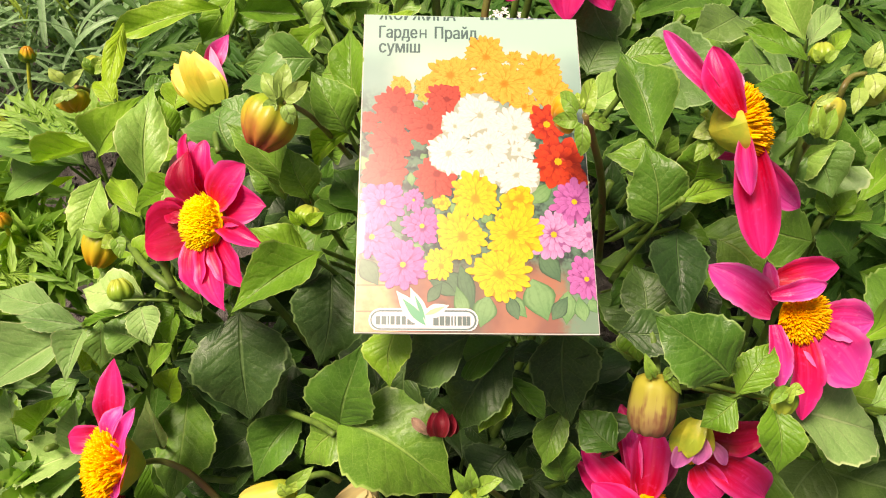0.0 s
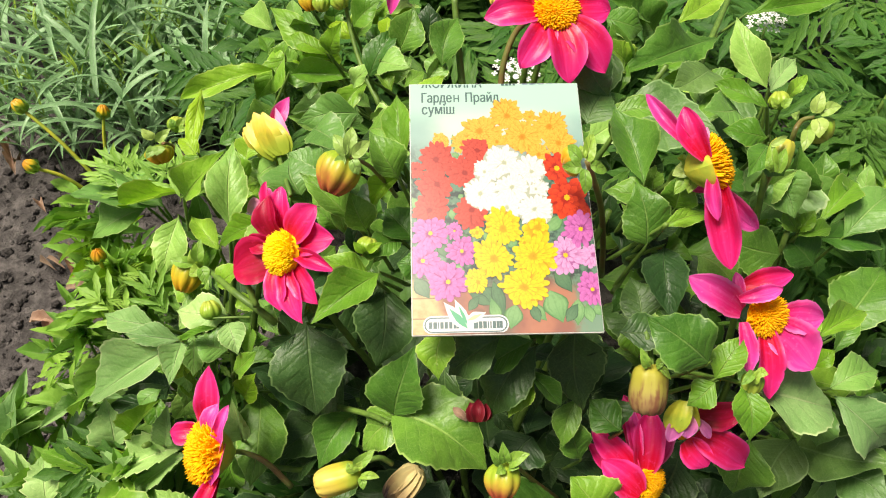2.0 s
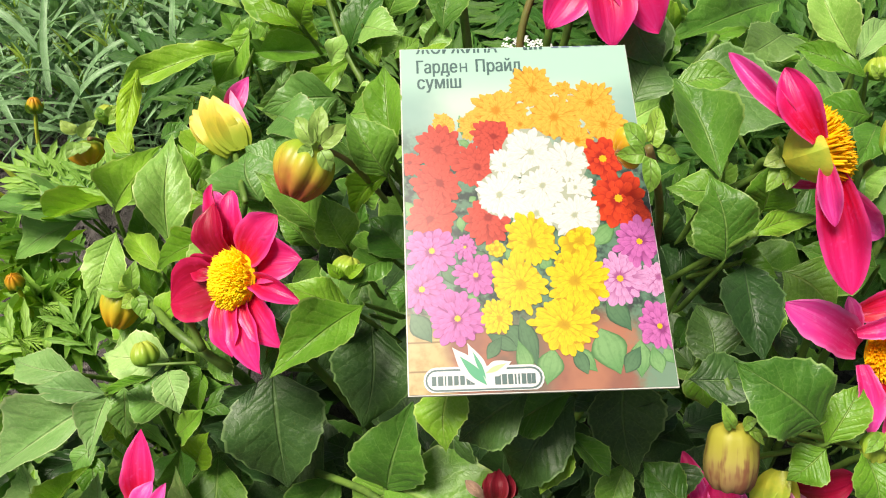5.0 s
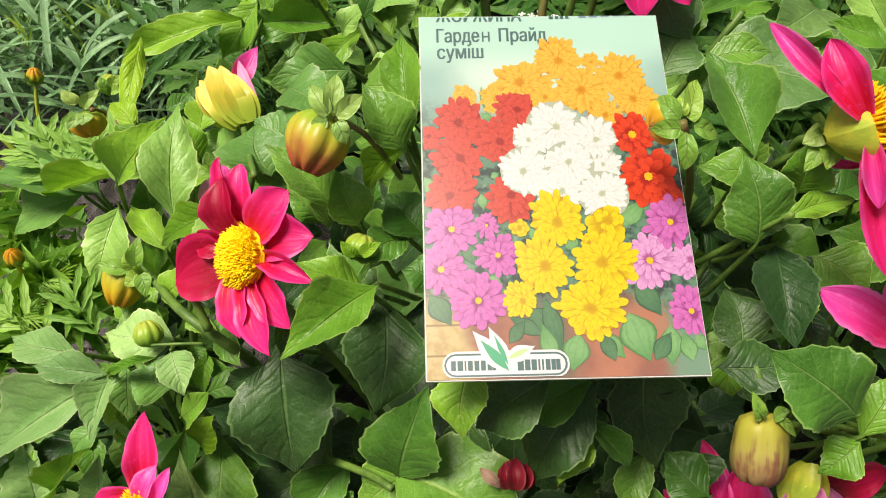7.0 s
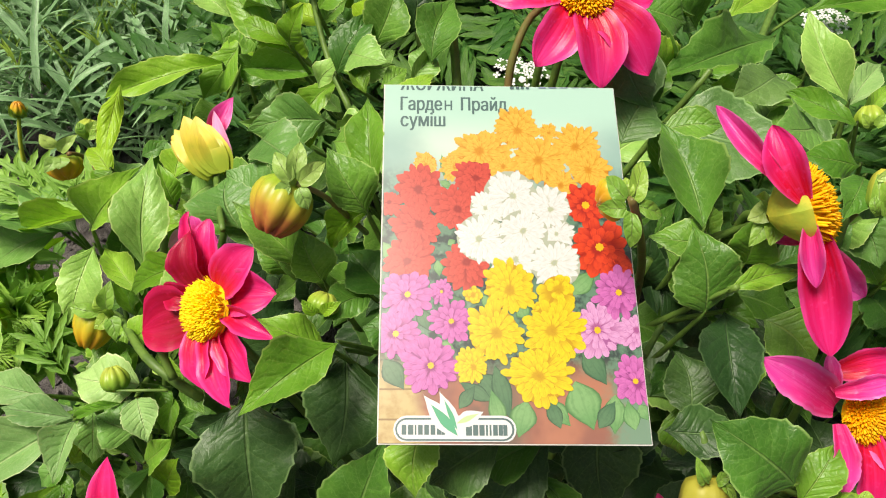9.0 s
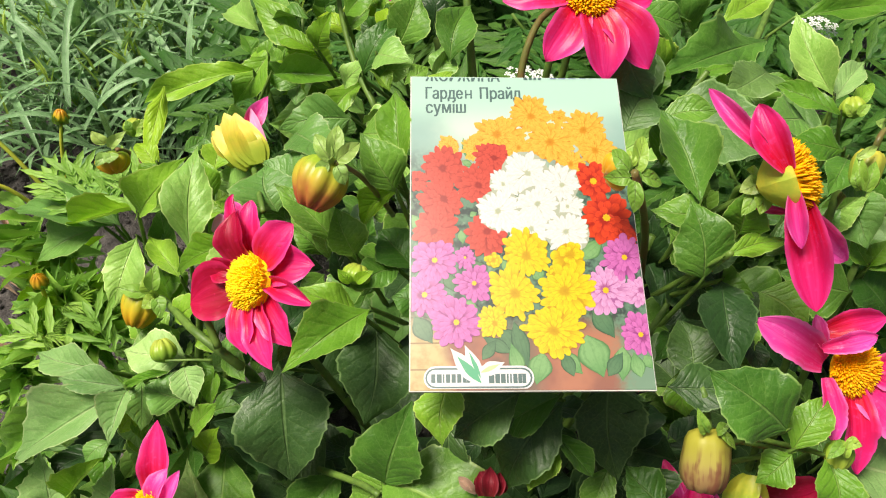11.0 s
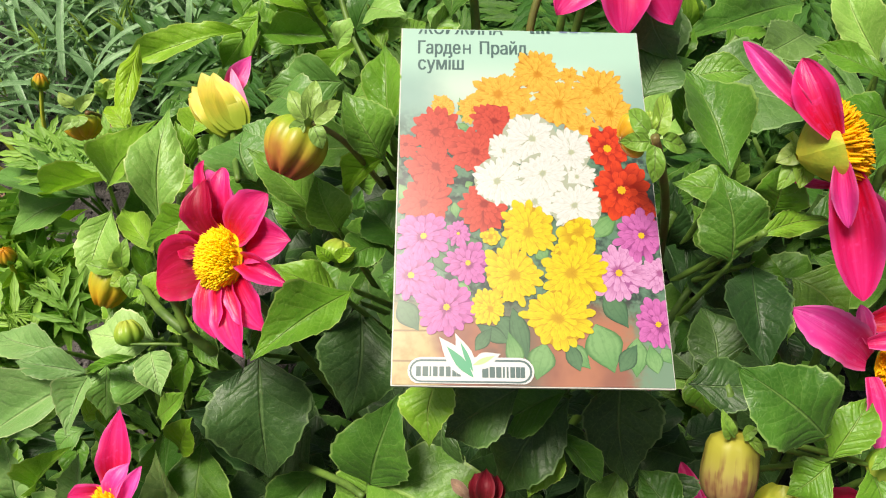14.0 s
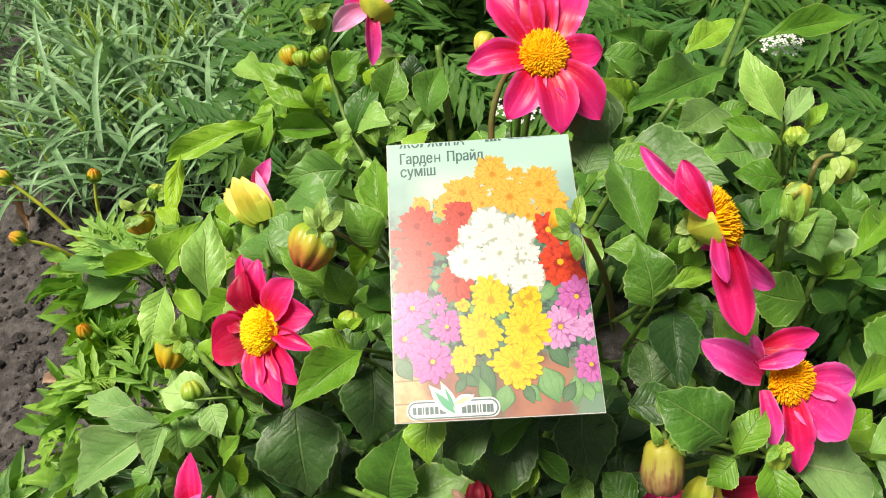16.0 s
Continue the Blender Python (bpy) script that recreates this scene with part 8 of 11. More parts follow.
fill(dahlia, (0.1010, 0.3009, 0.3739), (0.1154, 0.3109, 0.3938), 0.0111, (-0.23, -0.79, 0.57), "lance", "dark", 0.1, 0.27, stalk=False)
fill(dahlia, (0.1254, 0.3012, 0.3978), (0.1269, 0.3063, 0.4137), 0.0084, (-0.25, -0.92, 0.32), "lance", "dark", 0.15, 0.27, curl=0.2, stalk=False)
fill(dahlia, (0.1341, 0.2751, 0.3607), (0.1171, 0.2758, 0.3867), 0.0129, (0.75, -0.43, 0.50), "lance", "dark", 0.2, 0.27, curl=-0.1, stalk=False)
fill(dahlia, (0.1709, 0.3113, 0.3558), (0.1996, 0.3260, 0.3573), 0.0130, (0.02, -0.15, 0.99), "lance", "mid", 0.2, 0.15, stalk=False)
fill(dahlia_right, (0.3226, 0.4103, 0.2651), (0.3428, 0.3857, 0.2644), 0.0196, (-0.29, -0.27, 0.92), "ovate", "mid", 0.15, 0.27, stalk=False)
fill(dahlia_right, (0.3090, 0.3547, 0.2473), (0.3020, 0.3233, 0.2459), 0.0134, (-0.38, 0.04, 0.92), "lance", "mid", 0.06, 0.1, curl=0.12, stalk=False)
fill(dahlia_right, (0.3364, 0.4454, 0.2404), (0.3545, 0.4641, 0.2666), 0.0222, (-0.76, -0.15, 0.63), "ovate", "mid", 0.15, 0.27, stalk=False)
fill(dahlia_right, (0.3434, 0.4248, 0.2602), (0.3448, 0.4456, 0.2886), 0.0166, (0.17, -0.80, 0.58), "ovate", "pale", 0.06, 0.27, stalk=False)
fill(dahlia_right, (0.2476, 0.3514, 0.3181), (0.2338, 0.3589, 0.3432), 0.0150, (-0.04, -0.96, 0.27), "ovate", "fresh", 0.15, 0.27, curl=0.12, stalk=False)
fill(dahlia_right, (0.2392, 0.3482, 0.3367), (0.2341, 0.3537, 0.3767), 0.0203, (-0.05, -0.99, 0.13), "ovate", "mid", 0.06, 0.27, curl=0.2, stalk=False)
fill(dahlia_right, (0.2865, 0.3954, 0.2875), (0.2915, 0.4193, 0.3188), 0.0202, (0.07, -0.80, 0.60), "ovate", "mid", 0.2, 0.15, stalk=False)
fill(dahlia_right, (0.3454, 0.4422, 0.2498), (0.3426, 0.4586, 0.2738), 0.0129, (0.04, -0.82, 0.57), "lance", "fresh", 0.2, 0.27, curl=0.2, stalk=False)
fill(dahlia_right, (0.2166, 0.3259, 0.3118), (0.1988, 0.3281, 0.3337), 0.0109, (0.51, -0.71, 0.48), "lance", "fresh", 0.2, 0.15, curl=0.12, stalk=False)
fill(dahlia_right, (0.2834, 0.3794, 0.2939), (0.2644, 0.3888, 0.3249), 0.0194, (0.28, -0.86, 0.43), "broad", "pale", 0.2, 0.27, curl=0.2, stalk=False)
fill(dahlia_right, (0.3158, 0.3691, 0.2391), (0.3445, 0.3567, 0.2422), 0.0208, (-0.22, -0.27, 0.94), "ovate", "mid", 0.15, 0.27, curl=0.12, stalk=False)
fill(dahlia_right, (0.2458, 0.3273, 0.2899), (0.2428, 0.3502, 0.3041), 0.0138, (-0.47, -0.51, 0.72), "lance", "mid", 0.2, 0.27, stalk=False)
fill(dahlia_right, (0.2123, 0.3380, 0.3458), (0.2269, 0.3334, 0.3748), 0.0146, (-0.66, -0.72, 0.22), "broad", "pale", 0.06, 0.15, curl=0.2, stalk=False)
fill(dahlia_right, (0.3555, 0.4024, 0.2576), (0.3553, 0.4372, 0.2796), 0.0222, (-0.14, -0.53, 0.84), "ovate", "fresh", 0.2, 0.15, stalk=False)
fill(dahlia_right, (0.2882, 0.3449, 0.2569), (0.3215, 0.3303, 0.2512), 0.0204, (-0.20, -0.72, 0.66), "broad", "fresh", 0.2, 0.27, stalk=False)
fill(dahlia_right, (0.3109, 0.3806, 0.2664), (0.3421, 0.3890, 0.2699), 0.0185, (0.01, -0.41, 0.91), "ovate", "mid", 0.1, 0.1, curl=0.12, stalk=False)
fill(dahlia_right, (0.3037, 0.3699, 0.2424), (0.3355, 0.3860, 0.2527), 0.0195, (0.01, -0.55, 0.84), "ovate", "mid", 0.1, 0.15, curl=0.12, stalk=False)
fill(dahlia_right, (0.2265, 0.3455, 0.2992), (0.2026, 0.3472, 0.3297), 0.0174, (0.62, -0.58, 0.52), "ovate", "fresh", 0.06, 0.27, stalk=False)
fill(dahlia_right, (0.3065, 0.4377, 0.2582), (0.3329, 0.4563, 0.2844), 0.0202, (-0.22, -0.68, 0.70), "lance", "mid", 0.15, 0.1, curl=-0.1, stalk=False)
fill(dahlia_right, (0.3117, 0.3481, 0.2381), (0.3457, 0.3398, 0.2470), 0.0205, (-0.33, -0.44, 0.84), "lance", "mid", 0.15, 0.1, curl=0.2, stalk=False)
fill(dahlia_right, (0.3226, 0.3743, 0.2295), (0.3494, 0.3497, 0.2311), 0.0196, (-0.51, -0.51, 0.69), "lance", "mid", 0.06, 0.15, stalk=False)
fill(dahlia_right, (0.2216, 0.3313, 0.3017), (0.2272, 0.3510, 0.3120), 0.0106, (-0.01, -0.46, 0.89), "lance", "mid", 0.15, 0.27, stalk=False)
fill(dahlia_right, (0.2248, 0.3419, 0.3155), (0.1876, 0.3239, 0.3291), 0.0137, (0.51, -0.75, 0.41), "lance", "fresh", 0.06, 0.1, curl=0.2, stalk=False)
fill(dahlia_right, (0.3260, 0.4248, 0.2612), (0.3483, 0.4237, 0.2690), 0.0134, (-0.25, -0.75, 0.61), "ovate", "mid", 0.2, 0.15, curl=0.2, stalk=False)
fill(dahlia_right, (0.3378, 0.4116, 0.2675), (0.3382, 0.4301, 0.2935), 0.0129, (-0.63, -0.63, 0.46), "lance", "pale", 0.15, 0.15, stalk=False)
fill(dahlia_right, (0.2412, 0.3517, 0.3295), (0.2350, 0.3555, 0.3635), 0.0175, (0.04, -0.99, 0.12), "broad", "mid", 0.06, 0.1, stalk=False)
fill(dahlia_right, (0.2582, 0.2637, 0.2784), (0.2770, 0.2854, 0.2871), 0.0124, (-0.04, -0.34, 0.94), "lance", "mid", 0.15, 0.27, curl=0.12, stalk=False)
fill(dahlia_right, (0.2761, 0.2360, 0.2297), (0.2675, 0.2205, 0.1974), 0.0151, (-0.63, -0.62, 0.46), "lance", "mid", 0.1, 0.15, curl=0.2, stalk=False)
fill(dahlia_right, (0.2005, 0.2409, 0.3093), (0.2132, 0.2256, 0.2932), 0.0145, (0.06, -0.70, 0.71), "lance", "mid", 0.2, 0.1, stalk=False)
fill(dahlia_right, (0.2722, 0.2291, 0.1913), (0.2466, 0.2027, 0.1813), 0.0183, (0.25, -0.55, 0.80), "ovate", "pale", 0.2, 0.27, stalk=False)
fill(dahlia_right, (0.2509, 0.2578, 0.2196), (0.2457, 0.2406, 0.1837), 0.0163, (-0.24, -0.86, 0.45), "ovate", "pale", 0.1, 0.1, curl=0.12, stalk=False)
fill(dahlia_right, (0.2277, 0.2514, 0.2070), (0.2571, 0.2455, 0.1869), 0.0143, (0.58, 0.21, 0.79), "lance", "mid", 0.1, 0.15, curl=-0.1, stalk=False)
fill(dahlia_right, (0.2427, 0.2364, 0.2640), (0.2688, 0.2242, 0.2365), 0.0202, (0.51, -0.49, 0.70), "broad", "mid", 0.15, 0.15, curl=0.12, stalk=False)
fill(dahlia_right, (0.2531, 0.2370, 0.2193), (0.2623, 0.2191, 0.2250), 0.0130, (-0.84, -0.29, 0.47), "broad", "fresh", 0.15, 0.27, curl=0.2, stalk=False)
fill(dahlia_right, (0.2685, 0.2516, 0.2800), (0.2848, 0.2404, 0.2679), 0.0129, (-0.35, -0.87, 0.33), "ovate", "fresh", 0.2, 0.27, curl=0.12, stalk=False)
fill(dahlia_right, (0.2721, 0.2295, 0.2783), (0.2779, 0.2116, 0.2548), 0.0152, (-0.33, -0.79, 0.52), "broad", "pale", 0.15, 0.15, curl=0.12, stalk=False)
fill(dahlia_right, (0.2608, 0.2570, 0.2080), (0.2658, 0.2290, 0.1822), 0.0199, (0.22, -0.64, 0.74), "lance", "mid", 0.2, 0.15, curl=0.12, stalk=False)
fill(dahlia_right, (0.2211, 0.2370, 0.2911), (0.2586, 0.2342, 0.2813), 0.0199, (0.25, 0.01, 0.97), "lance", "fresh", 0.06, 0.1, stalk=False)
fill(dahlia_right, (0.1867, 0.2321, 0.3115), (0.1758, 0.2113, 0.3130), 0.0102, (-0.04, 0.09, 1.00), "ovate", "pale", 0.2, 0.1, curl=-0.1, stalk=False)
fill(dahlia_right, (0.2564, 0.2497, 0.2128), (0.2559, 0.2373, 0.1919), 0.0126, (0.19, -0.85, 0.50), "ovate", "pale", 0.15, 0.1, curl=0.12, stalk=False)
fill(dahlia_right, (0.2694, 0.2106, 0.2288), (0.2904, 0.1958, 0.2416), 0.0176, (-0.22, 0.44, 0.87), "lance", "pale", 0.2, 0.15, stalk=False)
fill(dahlia_right, (0.2621, 0.2382, 0.2125), (0.2713, 0.2202, 0.2207), 0.0140, (-0.15, 0.35, 0.93), "ovate", "mid", 0.06, 0.27, stalk=False)
fill(dahlia_right, (0.2569, 0.2272, 0.2433), (0.2750, 0.2211, 0.2629), 0.0165, (-0.71, 0.13, 0.69), "ovate", "mid", 0.1, 0.1, curl=0.2, stalk=False)
fill(dahlia_right, (0.2495, 0.2191, 0.1918), (0.2226, 0.1936, 0.1976), 0.0161, (-0.23, 0.44, 0.87), "ovate", "mid", 0.2, 0.27, curl=0.12, stalk=False)
fill(dahlia_right, (0.2354, 0.2379, 0.2518), (0.2616, 0.2314, 0.2346), 0.0163, (0.41, -0.45, 0.79), "ovate", "fresh", 0.15, 0.1, curl=0.12, stalk=False)
fill(dahlia_right, (0.2451, 0.2343, 0.1924), (0.2357, 0.1998, 0.1931), 0.0147, (-0.20, 0.08, 0.98), "broad", "fresh", 0.2, 0.27, curl=0.12, stalk=False)
fill(dahlia_right, (0.2292, 0.2369, 0.2838), (0.2517, 0.2304, 0.2702), 0.0133, (0.42, -0.32, 0.85), "ovate", "fresh", 0.2, 0.1, curl=0.2, stalk=False)
fill(dahlia_right, (0.2904, 0.2198, 0.2145), (0.2989, 0.2015, 0.2084), 0.0094, (-0.39, -0.45, 0.80), "broad", "pale", 0.06, 0.27, curl=0.2, stalk=False)
fill(dahlia, (-0.0673, 0.2945, 0.3854), (-0.0851, 0.3048, 0.3887), 0.0106, (0.07, -0.19, 0.98), "ovate", "mid", 0.06, 0.15, stalk=False)
fill(dahlia, (-0.0346, 0.3022, 0.3644), (-0.0301, 0.3054, 0.3831), 0.0080, (-0.09, -0.98, 0.19), "ovate", "mid", 0.2, 0.1, stalk=False)
fill(dahlia, (-0.0375, 0.2870, 0.3720), (-0.0498, 0.2772, 0.3801), 0.0074, (0.30, 0.36, 0.88), "ovate", "dark", 0.2, 0.15, stalk=False)
fill(dahlia, (-0.0175, 0.2927, 0.3672), (-0.0366, 0.2953, 0.3799), 0.0114, (0.18, -0.88, 0.44), "ovate", "dark", 0.06, 0.27, stalk=False)
fill(dahlia, (-0.0397, 0.2692, 0.3711), (-0.0455, 0.2790, 0.3876), 0.0096, (0.35, -0.74, 0.57), "lance", "dark", 0.1, 0.1, curl=0.2, stalk=False)
fill(dahlia, (-0.0255, 0.2927, 0.3576), (-0.0297, 0.3029, 0.3698), 0.0083, (0.53, -0.55, 0.65), "ovate", "dark", 0.15, 0.15, curl=-0.1, stalk=False)
fill(dahlia, (-0.0645, 0.2436, 0.3660), (-0.0664, 0.2297, 0.3599), 0.0063, (0.16, -0.41, 0.90), "ovate", "mid", 0.2, 0.1, stalk=False)
fill(dahlia, (-0.0536, 0.2869, 0.3741), (-0.0672, 0.2910, 0.3901), 0.0096, (0.34, -0.80, 0.49), "ovate", "mid", 0.15, 0.1, stalk=False)
fill(dahlia, (-0.0636, 0.2415, 0.3688), (-0.0689, 0.2298, 0.3651), 0.0058, (0.64, -0.49, 0.59), "ovate", "mid", 0.1, 0.15, curl=0.2, stalk=False)
fill(dahlia, (-0.0472, 0.2806, 0.3767), (-0.0491, 0.2831, 0.4012), 0.0113, (-0.12, -0.99, 0.10), "lance", "mid", 0.1, 0.1, curl=-0.1, stalk=False)
fill(dahlia, (-0.0300, 0.2760, 0.3700), (-0.0422, 0.2836, 0.3836), 0.0077, (0.16, -0.79, 0.59), "lance", "mid", 0.1, 0.27, stalk=False)
fill(dahlia, (-0.0386, 0.2911, 0.3725), (-0.0479, 0.2745, 0.3761), 0.0073, (0.29, 0.04, 0.96), "broad", "mid", 0.15, 0.27, curl=-0.1, stalk=False)
fill(dahlia, (-0.0356, 0.2730, 0.3652), (-0.0396, 0.2867, 0.3779), 0.0085, (0.47, -0.52, 0.71), "broad", "mid", 0.06, 0.1, curl=0.2, stalk=False)
fill(dahlia, (-0.0214, 0.2905, 0.3660), (-0.0398, 0.2771, 0.3758), 0.0123, (0.45, 0.04, 0.89), "ovate", "mid", 0.1, 0.27, curl=0.12, stalk=False)
fill(dahlia, (-0.0274, 0.2877, 0.3647), (-0.0337, 0.2694, 0.3643), 0.0085, (0.63, -0.23, 0.74), "broad", "mid", 0.2, 0.1, stalk=False)
fill(dahlia, (-0.0202, 0.2644, 0.3204), (-0.0346, 0.2550, 0.3196), 0.0082, (-0.03, -0.05, 1.00), "broad", "mid", 0.06, 0.1, stalk=False)
fill(dahlia, (-0.0278, 0.2920, 0.3933), (-0.0187, 0.2913, 0.4130), 0.0087, (-0.38, -0.92, 0.14), "broad", "mid", 0.15, 0.15, curl=0.12, stalk=False)
fill(dahlia, (-0.0288, 0.2838, 0.3633), (-0.0503, 0.2767, 0.3746), 0.0145, (0.51, -0.23, 0.83), "ovate", "mid", 0.15, 0.15, curl=-0.1, stalk=False)

# inner leaves; their dark tones put the crowns' inner shade into the colour
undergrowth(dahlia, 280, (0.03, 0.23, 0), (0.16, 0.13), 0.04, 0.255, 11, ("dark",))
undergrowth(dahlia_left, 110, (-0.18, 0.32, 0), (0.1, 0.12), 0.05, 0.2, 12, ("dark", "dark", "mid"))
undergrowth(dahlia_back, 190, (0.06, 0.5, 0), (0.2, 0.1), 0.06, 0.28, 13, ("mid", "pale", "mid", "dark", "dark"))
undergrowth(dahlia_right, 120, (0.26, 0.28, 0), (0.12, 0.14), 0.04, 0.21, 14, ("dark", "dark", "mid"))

# ---- seed packet ----
PK = [Vector((-0.0078, 0.1967, 0.3905)), Vector((0.0819, 0.1957, 0.3930)), Vector((-0.0094, 0.3167, 0.4473)), Vector((0.0789, 0.3216, 0.4432))]
PKN = (PK[1] - PK[0]).cross(PK[2] - PK[0]).normalized()
PKW = 0.09


def on_packet(u, v, h=0.0):
    """A place on the packet's front: u to the right, v up, h metres off the paper. The paper bulges slightly."""
    p = PK[0].lerp(PK[1], u).lerp(PK[2].lerp(PK[3], u), v)
    return p + PKN * (h + 0.0012 * math.sin(math.pi * min(max(u, 0), 1)) * math.sin(math.pi * min(max(v, 0), 1)))


def print_material(name, base, edge, heart, rough=0.32, lines=0.95, from_heart=0.4, to_base=0.95):
    """A printed petal or leaf: heart colour at its foot, thin dark outline, fine lengthwise lines."""
    m, nt, out = nodes_for(name)
    uv, x, y, a = across_along(nt)
    mp = nd(nt, "ShaderNodeMapping", Vector=uv)
    mp.inputs["Scale"].default_value = (7.0, 0.7, 1.0)
    streak = grain(nt, 1.0, 2.0, mp.outputs[0])
    col = blend(nt, ramp(nt, y, from_heart, to_base), heart, base)
    col = blend(nt, calc(nt, "MULTIPLY", ramp(nt, streak, 0.45, 0.7), 0.35), col, edge)
    col = blend(nt, calc(nt, "MULTIPLY", ramp(nt, a, 0.68, 0.98), lines), col, edge)
    col = blend(nt, calc(nt, "MULTIPLY", ramp(nt, grain(nt, 700.0, 2.0), 0.45, 0.7), 0.22), col, edge)
    finish(nt, out, col, rough, None, 0, 0, None, 0.5, 0.25)


print_material("print_orange", (0.64, 0.4, 0.055), (0.46, 0.18, 0.008), (0.5, 0.22, 0.012))
print_material("print_red", (0.52, 0.062, 0.038), (0.3, 0.022, 0.014), (0.26, 0.018, 0.012))
print_material("print_scarlet", (0.62, 0.05, 0.012), (0.3, 0.012, 0.004), (0.3, 0.012, 0.004))
print_material("print_white", (0.62, 0.63, 0.61), (0.3, 0.34, 0.27), (0.36, 0.4, 0.25), 0.32, 0.6, 0.2, 0.6)
print_material("print_yellow", (0.62, 0.51, 0.008), (0.42, 0.24, 0.002), (0.46, 0.28, 0.003))
print_material("print_pink", (0.51, 0.13, 0.38), (0.25, 0.04, 0.19), (0.22, 0.03, 0.14), 0.32, 0.85, 0.25, 0.9)
print_material("print_mauve", (0.58, 0.29, 0.5), (0.3, 0.085, 0.25), (0.3, 0.07, 0.2), 0.32, 0.85, 0.25, 0.9)
print_material("print_leaf", (0.1, 0.26, 0.085), (0.05, 0.15, 0.045), (0.17, 0.34, 0.13))
print_material("print_leaf_dark", (0.05, 0.135, 0.065), (0.025, 0.07, 0.035), (0.08, 0.18, 0.085))
print_material("print_centre", (0.7, 0.42, 0.012), (0.5, 0.24, 0.006), (0.6, 0.36, 0.02))
for name, c in (("ink_grey", (0.07, 0.13, 0.125)), ("ink_white", (0.62, 0.63, 0.62)), ("ink_blue", (0.2, 0.24, 0.4)), ("ink_leaf", (0.06, 0.33, 0.17)), ("ink_lime", (0.42, 0.58, 0.26))):
    m, nt, out = nodes_for(name)
    finish(nt, out, blend(nt, calc(nt, "MULTIPLY", grain(nt, 500.0), 0.3), c, tuple(k * 0.85 for k in c)), 0.32, None, 0, 0, None, 0.5, 0.25)
plain_material("paper_edge", (0.66, 0.66, 0.62), (0.56, 0.55, 0.5), 150.0, 0.6)

# the photograph's ground: mint haze above, dark leaves and soil between, brown pots and yellow boards below
m, nt, out = nodes_for("print_ground")
uv, x, y, a = across_along(nt)
g = grain(nt, 60.0, 3.0)
g2 = grain(nt, 240.0, 3.0)
yy = calc(nt, "ADD", y, calc(nt, "MULTIPLY_ADD", g, 0.1, -0.05))
g3 = grain(nt, 420.0, 3.0)
low = blend(nt, ramp(nt, g2, 0.4, 0.6), (0.03, 0.05, 0.045), (0.1, 0.2, 0.13))
low = blend(nt, calc(nt, "MULTIPLY", ramp(nt, g3, 0.55, 0.7), 0.5), low, (0.22, 0.33, 0.24))
pot = blend(nt, ramp(nt, g, 0.4, 0.65), (0.36, 0.15, 0.09), (0.24, 0.1, 0.07))
board = blend(nt, ramp(nt, g2, 0.4, 0.7), (0.46, 0.36, 0.16), (0.36, 0.25, 0.09))
slat = calc(nt, "ABSOLUTE", calc(nt, "SINE", calc(nt, "MULTIPLY_ADD", y, 42.0, 0.6)))
board = blend(nt, calc(nt, "SUBTRACT", 1.0, ramp(nt, slat, 0.04, 0.16)), board, (0.22, 0.14, 0.05))
base = blend(nt, ramp(nt, calc(nt, "ADD", x, calc(nt, "MULTIPLY_ADD", g, 0.1, -0.05)), 0.13, 0.2), board, pot)
shade = ramp(nt, calc(nt, "ADD", x, calc(nt, "MULTIPLY_ADD", g2, 0.16, -0.08)), 0.3, 0.42)
shade = calc(nt, "MULTIPLY", shade, calc(nt, "SUBTRACT", 1.0, ramp(nt, x, 0.5, 0.58)))
base = blend(nt, calc(nt, "MULTIPLY", shade, 0.7), base, (0.12, 0.11, 0.08))
base = blend(nt, ramp(nt, calc(nt, "ADD", x, calc(nt, "MULTIPLY_ADD", g2, 0.16, -0.08)), 0.82, 0.92), base, (0.14, 0.24, 0.16))
col = blend(nt, ramp(nt, yy, 0.13, 0.24), base, low)
haze = blend(nt, ramp(nt, calc(nt, "ADD", a, calc(nt, "MULTIPLY_ADD", g, 0.5, -0.25)), 0.35, 1.0), (0.5, 0.63, 0.53), (0.25, 0.4, 0.35))
col = blend(nt, ramp(nt, yy, 0.6, 0.8), col, haze)
col = blend(nt, ramp(nt, y, 0.8, 0.92), col, (0.37, 0.58, 0.48))
finish(nt, out, col, 0.3, None, 0, 0, None, 0.5, 0.2)

packet = thing("seed_packet", PK[0].lerp(PK[1], 0.5), "paper seed packet with printed dahlias lying on the leaves", "seed packet")


def packet_sheet(u0, u1, v0, v1, front, back, nu=14, nv=18):
    """A closed paper slab between two heights off the packet's plane."""
    vs, fs, uvs = [], [], []
    for h in (front, back):
        for j in range(nv + 1):
            for i in range(nu + 1):
                u, v = u0 + (u1 - u0) * i / nu, v0 + (v1 - v0) * j / nv
                vs.append(on_packet(u, v, h))
                uvs.append((u, v))
    n, w = (nu + 1) * (nv + 1), nu + 1
    for j in range(nv):
        for i in range(nu):
            q = j * w + i
            fs.append((q, q + 1, q + w + 1, q + w))
            fs.append((n + q, n + q + w, n + q + w + 1, n + q + 1))
    rim = [i for i in range(nu)] + [j * w + nu for j in range(nv)] + [nv * w + i for i in range(nu, 0, -1)] + [j * w for j in range(nv, 0, -1)]
    for k, q in enumerate(rim):
        r = rim[(k + 1) % len(rim)]
        fs.append((r, q, n + q, n + r))
    return mesh_of("sheet", vs, fs, uvs, False)


